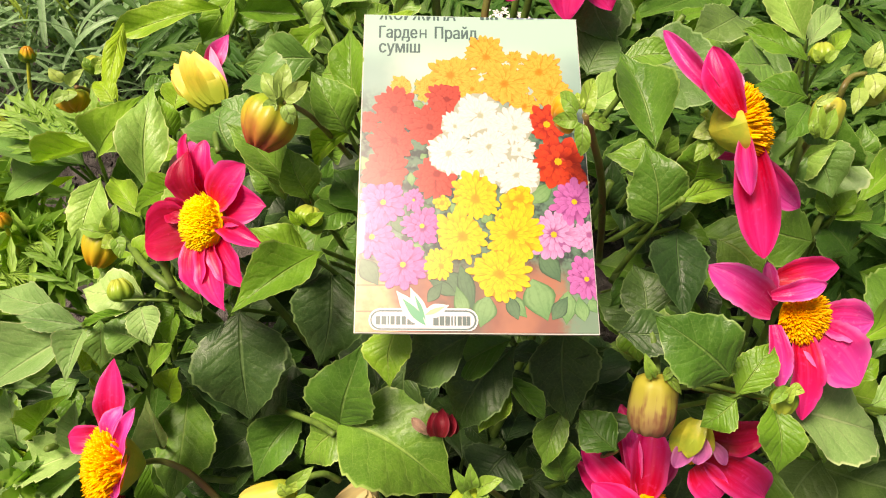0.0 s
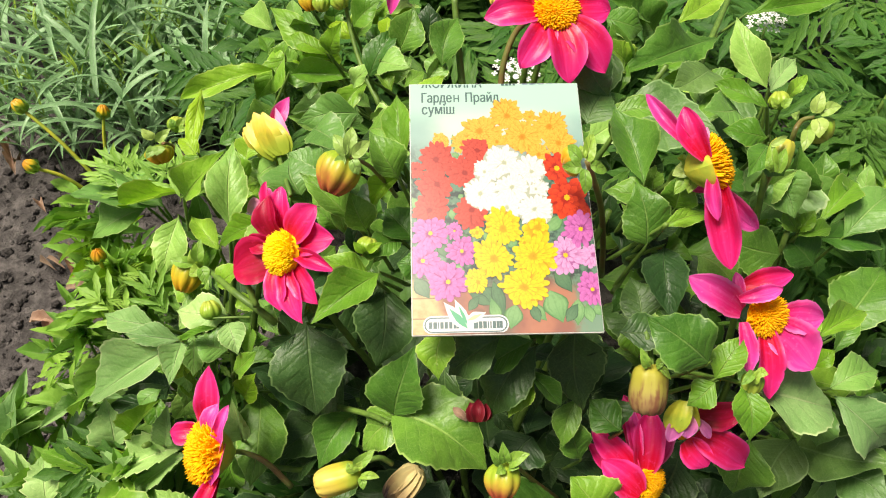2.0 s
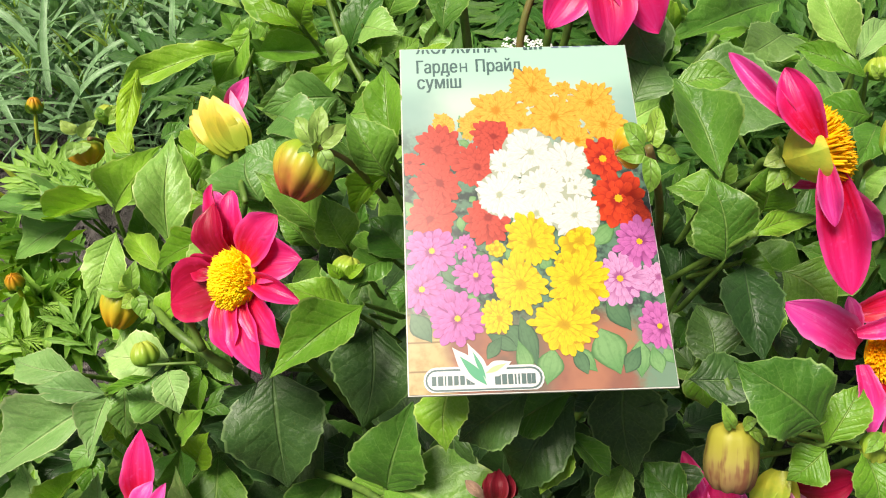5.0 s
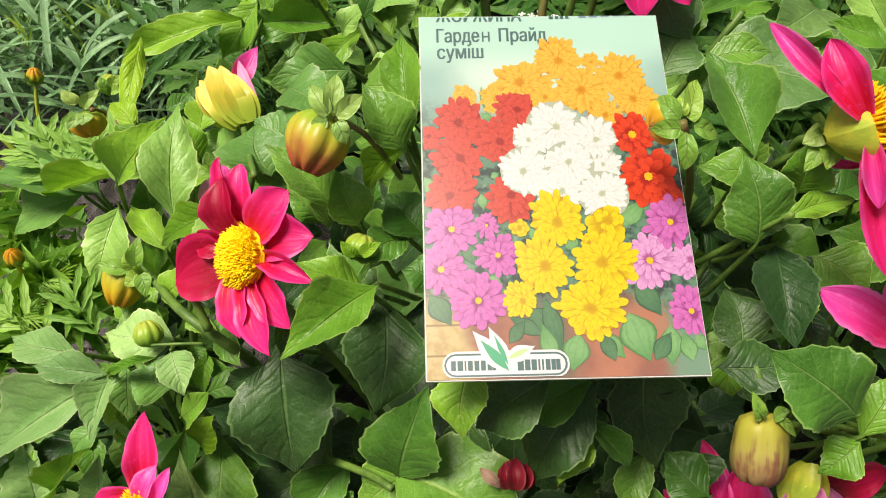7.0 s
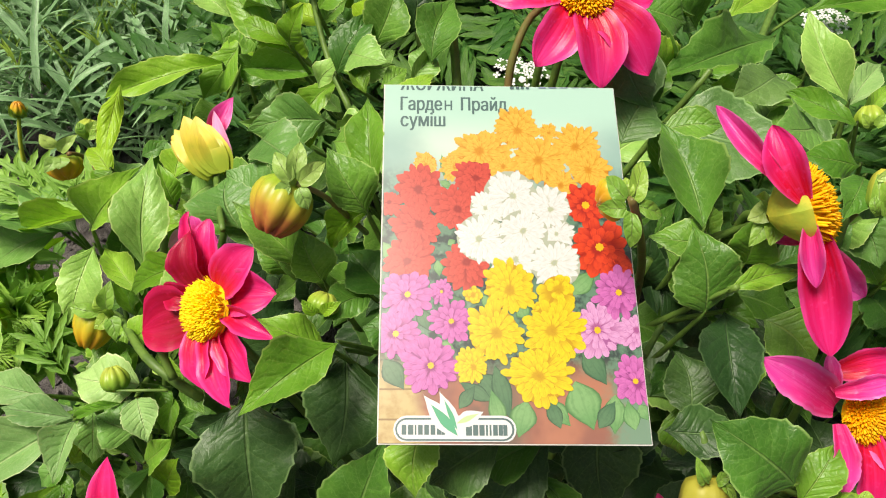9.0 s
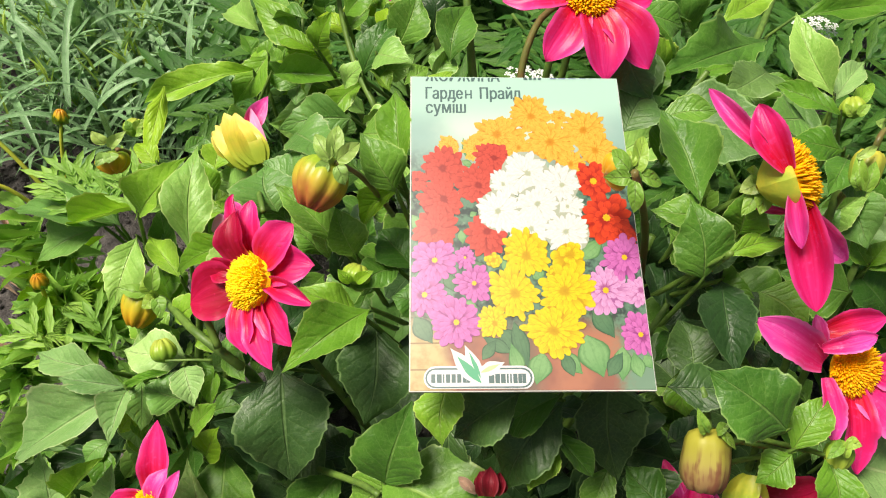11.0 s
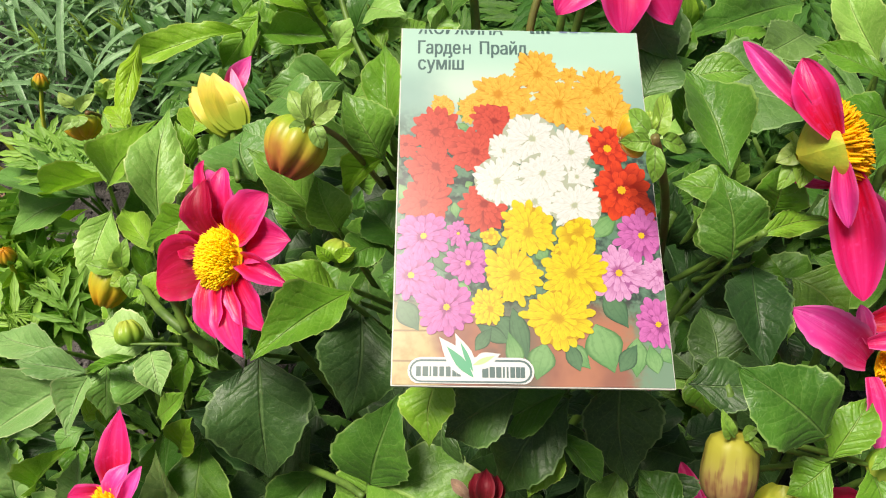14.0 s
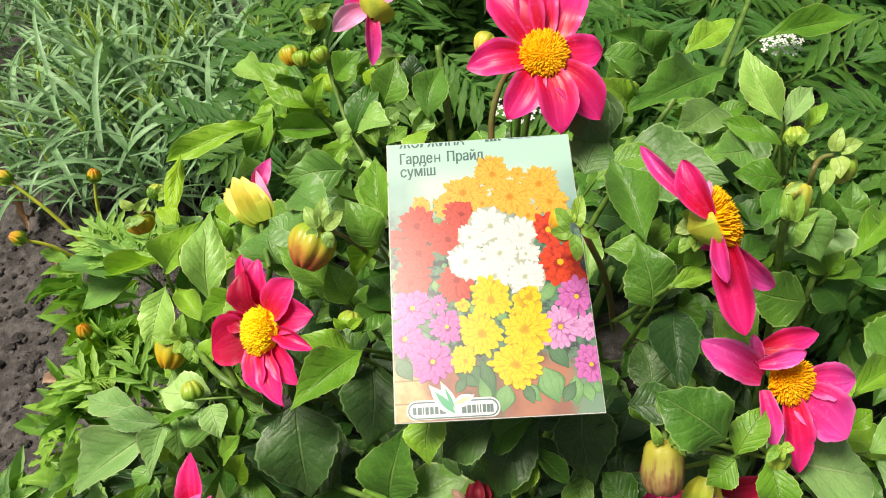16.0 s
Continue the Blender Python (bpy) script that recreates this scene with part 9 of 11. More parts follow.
part("envelope", packet_sheet(0, 1, 0, 1, 0, -0.0022), "paper_edge", packet, Matrix(), "white paper envelope")
part("front_print", packet_sheet(0.005, 0.997, 0.003, 0.998, 0.0003, 0.0001), "print_ground", packet, Matrix(), "printed picture of mixed dahlias in pots")
layer = 0


def printed(name, faces, material, label=""):
    """A flat printed shape on the packet: faces are lists of (u, v, across, along, rise)."""
    global layer
    layer += 1
    vs, fs, uvs = [], [], []
    for f in faces:
        fs.append(tuple(range(len(vs), len(vs) + len(f))))
        for u, v, s, q, k in f:
            vs.append(on_packet(min(max(u, 0.009), 0.996), min(max(v, 0.007), 0.997), 0.00034 + layer * 0.000003 + k * 0.0000003))
            uvs.append((s, q))
    return part(name, mesh_of("print", vs, fs, uvs, False), material, packet, Matrix(), label)


ASPECT = PKW / (PK[2] - PK[0]).length


def printed_flower(kind, u, v, r, petals=14, rings=3, seed=0, centre=0.0):
    """A printed rosette of rounded overlapping petals, r as a share of the packet's width."""
    rng = random.Random(seed * 7 + 3)
    back = r * (0.92 if kind == "white" else 0.76)
    rim = [(u + back * math.cos(i * 0.3491), v + back * math.sin(i * 0.3491) * ASPECT, 0.97, 0.3, -6) for i in range(18)]
    faces = [[rim[i], rim[(i + 1) % 18], (u, v, 0.97, 0.3, -6)] for i in range(18)]
    tilt, squash = rng.uniform(0, 6.3), rng.uniform(0.84, 0.97)
    ct, st = math.cos(tilt), math.sin(tilt)
    du, dv = rng.uniform(-0.12, 0.12) * r, rng.uniform(-0.12, 0.12) * r
    shape = ((0.45, 0.72), (0.68, 1.0), (0.86, 0.7), (0.95, 0.3)) if kind not in ("pink", "mauve", "yellow") else ((0.45, 0.62), (0.7, 0.92), (0.88, 0.72), (0.975, 0.3))
    for k in range(rings):
        rr = r * (1 - 0.82 * k / rings)
        num = max(6, petals - (16 // rings) * k // 2)
        off = rng.uniform(0, 1)
        share = k / max(rings - 1, 1)
        for i in range(num):
            a = 2 * math.pi * (i + off + rng.uniform(-0.3, 0.3)) / num
            half = math.pi / num * rng.uniform(1.05, 1.45)
            ln = rr * rng.uniform(0.84, 1.14)
            rise = k * 12 + (i % 3) * 3

            def at(ang, q, s, al):
                x, y = q * math.cos(ang), q * math.sin(ang)
                p, w = (x * ct + y * st) * squash, -x * st + y * ct
                return (u + du * share + p * ct - w * st, v + (dv * share + p * st + w * ct) * ASPECT, s, al + 0.22 * share * (al > 0.2), rise)

            foot, mid, tip = at(a, ln * 0.1, 0.5, 0), at(a, ln * 0.62, 0.5, 0.6), at(a, ln, 0.5, 1)
            left = [at(a - half * h, ln * q, 0.5 - 0.5 * min(1, h + 0.15), q) for q, h in shape]
            right = [at(a + half * h, ln * q, 0.5 + 0.5 * min(1, h + 0.15), q) for q, h in shape]
            ring = [foot] + left + [tip] + right[::-1]
            faces += [[ring[n], ring[(n + 1) % len(ring)], mid] for n in range(len(ring))]
    printed("printed_flower", faces, "print_" + kind)
    if centre:
        ring = [(u + centre * (1.0, 0.78)[n % 2] * math.cos(n * 0.3927), v + centre * (1.0, 0.78)[n % 2] * math.sin(n * 0.3927) * ASPECT, 0.5, 0.9, 60) for n in range(16)]
        printed("printed_centre", [ring], "print_centre")


def printed_leaf(u0, v0, u1, v1, w, kind="leaf"):
    dx, dy = u1 - u0, (v1 - v0) / ASPECT
    px, py = -dy, dx
    n = 8
    faces = []
    for i in range(n):
        q0, q1 = i / n, (i + 1) / n
        w0, w1 = (float(np.interp(q, U, PROFILE["ovate"])) * w * 0.5 / math.hypot(dx, dy) for q in (q0, q1))
        for s in (-1, 1):
            quad = [(u0 + dx * q0, v0 + dy * q0 * ASPECT, 0.5, q0, 0), (u0 + dx * q1, v0 + dy * q1 * ASPECT, 0.5, q1, 0),
                    (u0 + dx * q1 + s * px * w1, v0 + (dy * q1 + s * py * w1) * ASPECT, 0.5 + 0.5 * s, q1, 0), (u0 + dx * q0 + s * px * w0, v0 + (dy * q0 + s * py * w0) * ASPECT, 0.5 + 0.5 * s, q0, 0)]
            faces.append(quad if s < 0 else quad[::-1])
    printed("printed_leaf", faces, kind[1:] if kind[0] == "!" else "print_" + kind)


def printed_bar(u0, v0, u1, v1, material, name="printed_bar", round_end=0.0, label=""):
    if round_end:
        vm, rv = (v0 + v1) / 2, (v1 - v0) / 2
        ru = rv / ASPECT * round_end
        pts = [(u1 - ru + ru * math.cos(a), vm + rv * math.sin(a)) for a in np.linspace(-math.pi / 2, math.pi / 2, 9)]
        pts += [(u0 + ru + ru * math.cos(a), vm + rv * math.sin(a)) for a in np.linspace(math.pi / 2, 1.5 * math.pi, 9)]
    else:
        pts = [(u0, v0), (u1, v0), (u1, v1), (u0, v1)]
    return printed(name, [[(a, b, 0.5, 0.5, 0) for a, b in pts]], material, label)


def printed_word(words, u0, u1, v0, high, material, cut=None):
    """Words from u0 to u1 with their baseline at v0; high is the capitals' height; cut trims what lies above."""
    global layer
    cu = bpy.data.curves.new("words", "FONT")
    cu.body, cu.resolution_u, cu.offset = words, 3, 0.0
    ob = new("words", cu)
    bpy.context.view_layer.update()
    me = bpy.data.meshes.new_from_object(ob.evaluated_get(bpy.context.evaluated_depsgraph_get()))
    bpy.data.objects.remove(ob)
    co = np.array([v.co[:] for v in me.vertices])
    lo, hi = co.min(0), co.max(0)
    bm = bmesh.new()
    bm.from_mesh(me)
    layer += 1
    for v in bm.verts:
        v.co = Vector((u0 + (v.co.x - lo[0]) / (hi[0] - lo[0]) * (u1 - u0), v0 + v.co.y / 0.7 * high, 0))
    if cut:
        bmesh.ops.bisect_plane(bm, geom=bm.verts[:] + bm.edges[:] + bm.faces[:], plane_co=(0, cut, 0), plane_no=(0, 1, 0), clear_outer=True)
    # one part a letter: pieces that share a stretch of the line belong together
    pieces, seen = [], set()
    for f in bm.faces:
        if f in seen:
            continue
        heap, isle = [f], []
        seen.add(f)
        while heap:
            g = heap.pop()
            isle.append(g)
            for v in g.verts:
                for k in v.link_faces:
                    if k not in seen:
                        seen.add(k)
                        heap.append(k)
        us = [v.co.x for g in isle for v in g.verts]
        pieces.append([min(us), max(us), isle])
    pieces.sort(key=lambda p: p[0])
    letters = []
    for lo_u, hi_u, isle in pieces:
        if letters and lo_u < letters[-1][0] - 0.002:
            letters[-1] = [max(hi_u, letters[-1][0]), letters[-1][1] + isle]
        else:
            letters.append([hi_u, isle])
    for hi_u, isle in letters:
        vs, fs = [], []
        for g in isle:
            fs.append(tuple(range(len(vs), len(vs) + len(g.verts))))
            vs += [on_packet(v.co.x, v.co.y, 0.00035) for v in g.verts]
        # a bolder face: the same shape again, a hair to either side
        n, thin = len(vs), list(vs)
        for k, off in ((1, 0.0018), (2, -0.0018)):
            shift = (PK[1] - PK[0]) * off + PKN * k * 0.000002
            vs += [p + shift for p in thin]
            fs += [tuple(i + k * n for i in f) for f in fs[:len(isle)]]
        part("printed_letter", mesh_of("letter", vs, fs, None, False), material, packet)
    bm.free()


def printed_strokes(boxes, material):
    """One printed letter made of upright and level strokes, each (u0, v0, u1, v1)."""
    vs, fs = [], []
    for a, b, c, d in boxes:
        fs.append(tuple(range(len(vs), len(vs) + 4)))
        vs += [on_packet(a, b, 0.00035), on_packet(c, b, 0.00035), on_packet(c, d, 0.00035), on_packet(a, d, 0.00035)]
    return part("printed_letter", mesh_of("letter", vs, fs, None, False), material, packet)


printed_leaf(0.022, 0.211, 0.098, 0.134, 0.089, "leaf_dark")
printed_leaf(0.379, 0.173, 0.464, 0.106, 0.089, "leaf_dark")
printed_leaf(0.439, 0.193, 0.491, 0.059, 0.074, "leaf_dark")
printed_leaf(0.155, 0.343, 0.193, 0.282, 0.061, "leaf_dark")
printed_leaf(0.745, 0.378, 0.847, 0.443, 0.079, "leaf")
printed_leaf(0.540, 0.345, 0.569, 0.314, 0.062, "leaf")
printed_leaf(0.402, 0.376, 0.439, 0.334, 0.046, "leaf")
printed_leaf(0.225, 0.472, 0.233, 0.428, 0.041, "leaf")
printed_leaf(0.004, 0.525, 0.045, 0.471, 0.063, "leaf")
printed_leaf(0.627, 0.106, 0.709, 0.045, 0.074, "leaf")
printed_leaf(0.553, 0.106, 0.517, 0.017, 0.102, "leaf")
printed_leaf(0.736, 0.154, 0.792, 0.036, 0.141, "leaf")
printed_leaf(0.881, 0.121, 0.867, 0.026, 0.086, "leaf")
printed_leaf(0.967, 0.097, 0.997, 0.059, 0.059, "leaf")
printed_leaf(0.236, 0.700, 0.293, 0.677, 0.033, "leaf")
printed_leaf(0.245, 0.779, 0.260, 0.700, 0.026, "leaf")
printed_leaf(0.420, 0.106, 0.304, 0.153, 0.059, "leaf_dark")
printed_leaf(0.775, 0.233, 0.854, 0.145, 0.091, "leaf_dark")
printed_leaf(0.266, 0.516, 0.298, 0.528, 0.032, "leaf")
printed_leaf(0.460, 0.040, 0.422, 0.134, 0.067, "leaf")
printed_leaf(0.672, 0.040, 0.627, 0.116, 0.059, "leaf_dark")
printed_leaf(0.811, 0.040, 0.879, 0.106, 0.065, "leaf_dark")
printed_leaf(0.942, 0.036, 0.923, 0.106, 0.065, "leaf")
printed_leaf(0.302, 0.087, 0.363, 0.144, 0.053, "leaf_dark")
printed_leaf(0.279, 0.375, 0.324, 0.334, 0.052, "leaf_dark")
printed_leaf(0.381, 0.232, 0.369, 0.313, 0.046, "leaf_dark")
printed_leaf(0.735, 0.213, 0.780, 0.274, 0.055, "leaf_dark")
printed_leaf(0.231, 0.252, 0.291, 0.232, 0.045, "leaf")
printed_flower("orange", 0.178, 0.750, 0.060, 20, 5, 1)
printed_flower("orange", 0.294, 0.743, 0.063, 20, 5, 2)
printed_flower("orange", 0.412, 0.780, 0.124, 20, 5, 3)
printed_flower("orange", 0.501, 0.741, 0.068, 20, 5, 4)
printed_flower("orange", 0.560, 0.863, 0.112, 20, 5, 5)
printed_flower("orange", 0.818, 0.809, 0.111, 20, 5, 6)
printed_flower("orange", 0.729, 0.687, 0.086, 20, 5, 7)
printed_flower("orange", 0.695, 0.852, 0.043, 20, 5, 8)
printed_flower("orange", 0.860, 0.736, 0.106, 20, 5, 9)
printed_flower("orange", 0.645, 0.764, 0.125, 20, 5, 10)
printed_flower("red", 0.028, 0.634, 0.062, 16, 5, 11)
printed_flower("red", 0.376, 0.707, 0.097, 16, 5, 12)
printed_flower("red", 0.154, 0.676, 0.114, 16, 5, 13)
printed_flower("red", 0.138, 0.566, 0.115, 16, 5, 14)
printed_flower("red", 0.300, 0.618, 0.106, 16, 5, 15)
printed_flower("red", 0.116, 0.477, 0.110, 16, 5, 16)
printed_flower("red", 0.343, 0.459, 0.106, 16, 5, 17)
printed_flower("scarlet", 0.830, 0.629, 0.104, 12, 3, 18, 0.018)
printed_flower("scarlet", 0.932, 0.458, 0.082, 12, 3, 19)
printed_flower("scarlet", 0.872, 0.509, 0.120, 12, 3, 20, 0.019)
printed_flower("white", 0.707, 0.547, 0.069, 21, 4, 21)
printed_flower("white", 0.429, 0.620, 0.077, 21, 4, 22)
printed_flower("white", 0.521, 0.655, 0.119, 21, 4, 23)
printed_flower("white", 0.674, 0.622, 0.099, 21, 4, 24)
printed_flower("white", 0.525, 0.471, 0.097, 21, 4, 25)
printed_flower("white", 0.401, 0.534, 0.108, 21, 4, 26)
printed_flower("white", 0.570, 0.546, 0.108, 21, 4, 27)
printed_flower("white", 0.691, 0.460, 0.107, 21, 4, 28)
printed_flower("pink", 0.240, 0.386, 0.054, 16, 3, 29, 0.007)
printed_flower("pink", 0.065, 0.276, 0.104, 16, 3, 30, 0.014)
printed_flower("pink", 0.109, 0.380, 0.110, 16, 3, 31, 0.014)
printed_flower("pink", 0.277, 0.308, 0.089, 16, 3, 32, 0.012)
printed_flower("mauve", 0.981, 0.280, 0.073, 15, 3, 33)
printed_flower("mauve", 0.835, 0.284, 0.117, 17, 3, 34, 0.015)
printed_flower("pink", 0.931, 0.384, 0.106, 16, 3, 35, 0.014)
printed_flower("pink", 0.961, 0.155, 0.097, 16, 3, 36, 0.012)
printed_flower("pink", 0.198, 0.194, 0.119, 17, 3, 37, 0.014)
printed_flower("yellow", 0.361, 0.376, 0.038, 8, 2, 38)
printed_flower("yellow", 0.691, 0.386, 0.081, 9, 2, 39)
printed_flower("yellow", 0.624, 0.335, 0.042, 9, 2, 40)
printed_flower("yellow", 0.505, 0.398, 0.121, 19, 4, 41)
printed_flower("yellow", 0.350, 0.195, 0.071, 19, 4, 42)
printed_flower("yellow", 0.439, 0.278, 0.124, 19, 4, 43)
printed_flower("yellow", 0.673, 0.284, 0.132, 19, 4, 44)
printed_flower("yellow", 0.605, 0.169, 0.135, 19, 4, 45)
printed_word("Гарде", 0.073, 0.247, 0.918, 0.041, "ink_grey")
printed_word("Прайд", 0.330, 0.526, 0.918, 0.041, "ink_grey")
printed_strokes([(0.2586, 0.9184, 0.2657, 0.9497), (0.2839, 0.9184, 0.2910, 0.9497), (0.2657, 0.9315, 0.2839, 0.9365)], "ink_grey")
printed_word("суміш", 0.074, 0.260, 0.867, 0.041, "ink_grey")
printed_word("ЖОРЖИНА", 0.072, 0.426, 0.982, 0.041, "ink_grey", 0.996)
printed_bar(0.542, 0.9895, 0.560, 0.9977, "ink_grey")
printed_bar(0.568, 0.9898, 0.583, 0.9980, "ink_grey")
printed_bar(0.589, 0.9901, 0.603, 0.9982, "ink_grey")
printed_bar(0.612, 0.9904, 0.626, 0.9985, "ink_grey")
printed_bar(0.668, 0.9938, 0.700, 0.9970, "ink_blue")
printed_bar(0.711, 0.9943, 0.747, 0.9970, "ink_blue")
printed_bar(0.760, 0.9950, 0.796, 0.9970, "ink_blue")
printed_bar(0.813, 0.9957, 0.846, 0.9970, "ink_blue")
printed_bar(0.858, 0.9963, 0.877, 0.9970, "ink_blue")
printed_bar(0.901, 0.9968, 0.937, 0.9970, "ink_blue")
printed_bar(0.060, 0.0034, 0.510, 0.0700, "ink_white", "logo_plate", 1, "white oval logo plate")
printed_bar(0.067, 0.0089, 0.503, 0.0644, "ink_grey", "logo_plate", 1, "grey outline of the logo plate")
printed_bar(0.074, 0.0134, 0.495, 0.0597, "ink_white", "logo_plate", 1, "white face of the logo plate")
printed_bar(0.091, 0.0235, 0.108, 0.0474, "ink_grey")
printed_bar(0.114, 0.0235, 0.134, 0.0474, "ink_grey")
printed_bar(0.139, 0.0235, 0.145, 0.0474, "ink_grey")
printed_bar(0.151, 0.0235, 0.168, 0.0474, "ink_grey")
printed_bar(0.174, 0.0235, 0.191, 0.0474, "ink_grey")
printed_bar(0.197, 0.0235, 0.214, 0.0474, "ink_grey")
printed_bar(0.220, 0.0235, 0.235, 0.0474, "ink_grey")
printed_bar(0.236, 0.0235, 0.250, 0.0474, "ink_grey")
printed_bar(0.326, 0.0217, 0.348, 0.0475, "ink_grey")
printed_bar(0.352, 0.0217, 0.371, 0.0475, "ink_grey")
printed_bar(0.375, 0.0217, 0.394, 0.0475, "ink_grey")
printed_bar(0.399, 0.0217, 0.406, 0.0475, "ink_grey")
printed_bar(0.412, 0.0217, 0.419, 0.0476, "ink_grey")
printed_bar(0.425, 0.0217, 0.442, 0.0476, "ink_grey")
printed_bar(0.445, 0.0217, 0.461, 0.0476, "ink_grey")
printed_bar(0.462, 0.0217, 0.477, 0.0476, "ink_grey")
printed_leaf(0.295, 0.017, 0.171, 0.120, 0.075, "!ink_white")
printed_leaf(0.295, 0.026, 0.230, 0.129, 0.058, "!ink_white")
printed_leaf(0.287, 0.049, 0.392, 0.079, 0.058, "!ink_white")
printed_leaf(0.295, 0.022, 0.197, 0.098, 0.036, "!ink_leaf")
printed_leaf(0.294, 0.035, 0.247, 0.110, 0.018, "!ink_leaf")
printed_leaf(0.293, 0.051, 0.375, 0.075, 0.02, "!ink_lime")

# ---- feathery marigolds, grass, alyssum ----
def feather_mesh(seed, pairs=6, wide=0.088, spread=(38, 58), reach=0.48):
    """A unit pinnate leaf, 1 long along y, with narrow toothed leaflets."""
    rng = random.Random(seed)
    vs, fs, uvs = [], [], []

    def leaflet(b, d, ln, w, droop):
        side = Vector((-d.y, d.x, 0))
        n0, num = len(vs), 7
        for i in range(num + 1):
            u = i / num
            ww = w * float(np.interp(u, U, PROFILE["lance"])) * (1 + (0.22 if i % 2 else -0.16) * (0 < i < num))
            for s in (-1, 0, 1):
                p = b + d * ln * u + side * s * ww * 0.5
                vs.append((p.x, p.y, p.z - droop * ln * u * u + abs(s) * ww * 0.15))
                uvs.append(((s + 1) / 2, u))
        for i in range(num):
            for s in range(2):
                q = n0 + i * 3 + s
                fs.append((q, q + 1, q + 4, q + 3))

    for i in range(pairs):
        u = 0.12 + 0.72 * i / pairs
        z = 0.12 * math.sin(math.pi * u)
        for s in (-1, 1):
            a = radians(90 - s * rng.uniform(*spread))
            ln = reach * math.sin(math.pi * (0.25 + 0.6 * u)) * rng.uniform(0.85, 1.15)
            leaflet(Vector((0, u, z)), Vector((math.cos(a), math.sin(a), 0)), ln, wide, rng.uniform(0.05, 0.5))
    leaflet(Vector((0, 0.8, 0.06)) if reach < 0.5 else Vector((0, 0.5, 0.08)), Vector((0, 1, 0)), 0.3 if reach < 0.5 else 0.55, wide * 1.4, 0.2)
    leaflet(Vector((0, 0, 0)), Vector((0, 1, 0)), 0.85, 0.028, -0.1)
    return mesh_of("feather", vs, fs, uvs)


FEATHERS = [feather_mesh(s, p, 0.078, (36, 56), 0.44) for s, p in ((1, 6), (2, 5), (3, 7))]
CUT_LEAVES = [feather_mesh(s, p, 0.1, (26, 50), 0.6) for s, p in ((4, 4), (5, 3), (6, 5))]


def marigold(at, height, spread, count, seed, label, lean=(0, 0), group="feathery marigolds", length=(0.07, 0.13), tone="feather_deep"):
    """A bushy marigold: several stalks, each with feathery leaves all the way up."""
    rng = random.Random(seed)
    plant = thing("marigold_plant", at, label, "plant", group)
    o = Vector(at)
    stalks = []
    for k in range(10):
        a = 2 * math.pi * k / 10 * 2.3 + rng.uniform(-0.4, 0.4)
        q = 0.35 + 0.6 * (k % 3) / 2
        top = o + Vector((spread[0] * q * math.cos(a) + lean[0], spread[1] * q * math.sin(a) + lean[1], height * rng.uniform(0.6, 0.95)))
        mid = o.lerp(top, 0.5) + Vector((0, 0, 0.02))
        stalks.append((o, mid, top))
        stem(plant, [o + Vector((0, 0, -0.01)), mid, top], 0.003, 0.0015)
    for i in range(count):
        p0, p1, p2 = rng.choice(stalks)
        q = math.sqrt(rng.uniform(0.2, 1))
        b = p0.lerp(p1, q).lerp(p1.lerp(p2, q), q)
        a = rng.uniform(0, 2 * math.pi)
        ln = rng.uniform(*length)
        t = b + ln * Vector((math.cos(a), math.sin(a), rng.uniform(-0.25, 0.35)))
        n = Vector((rng.uniform(-0.25, 0.25), rng.uniform(-0.7, -0.1), 1))
        part("leaf", rng.choice(FEATHERS), tone, plant, along(b, t, n, ln * rng.uniform(0.85, 1.1)))
    return plant


MG = "feathery green marigold with finely cut leaves"
marigold_left = marigold((-0.21, 0.38, 0), 0.24, (0.035, 0.1), 18, 21, MG + ", tiny buds, beside soil", (0, 0), "feathery marigolds", (0.04, 0.065), "feather")
marigold((-0.19, 0.2, 0), 0.22, (0.06, 0.08), 34, 22, MG + " under the dahlia leaves")
marigold((0.34, 0.5, 0), 0.32, (0.12, 0.13), 130, 23, MG + " at the bed's far side", (0, 0), "feathery marigolds", (0.05, 0.1))
marigold((0.5, 0.62, 0), 0.3, (0.14, 0.15), 100, 24, MG + " at the bed's far side", (0, 0), "feathery marigolds", (0.06, 0.11))
marigold((0.42, 0.36, 0), 0.24, (0.1, 0.12), 80, 28, MG + " beside pale dahlia leaves", (0, 0), "feathery marigolds", (0.05, 0.1))
marigold((0.22, 0.72, 0), 0.32, (0.16, 0.15), 110, 25, MG + " at the bed's far side", (0, 0), "feathery marigolds", (0.07, 0.12))
marigold((-0.15, 0.68, 0), 0.26, (0.07, 0.06), 40, 30, MG + " behind the dahlias", (0, 0), "feathery marigolds", (0.06, 0.1))
marigold((-0.08, 0.8, 0), 0.3, (0.14, 0.14), 100, 26, MG + " behind the dahlias", (0, 0), "feathery marigolds", (0.07, 0.12))
marigold((0.5, 0.95, 0), 0.35, (0.25, 0.2), 60, 27, MG + " at the bed's far side", (0, 0), "feathery marigolds", (0.1, 0.18))
marigold((0.05, 1.05, 0), 0.35, (0.25, 0.2), 60, 29, MG + " at the bed's far side", (0, 0), "feathery marigolds", (0.1, 0.18))


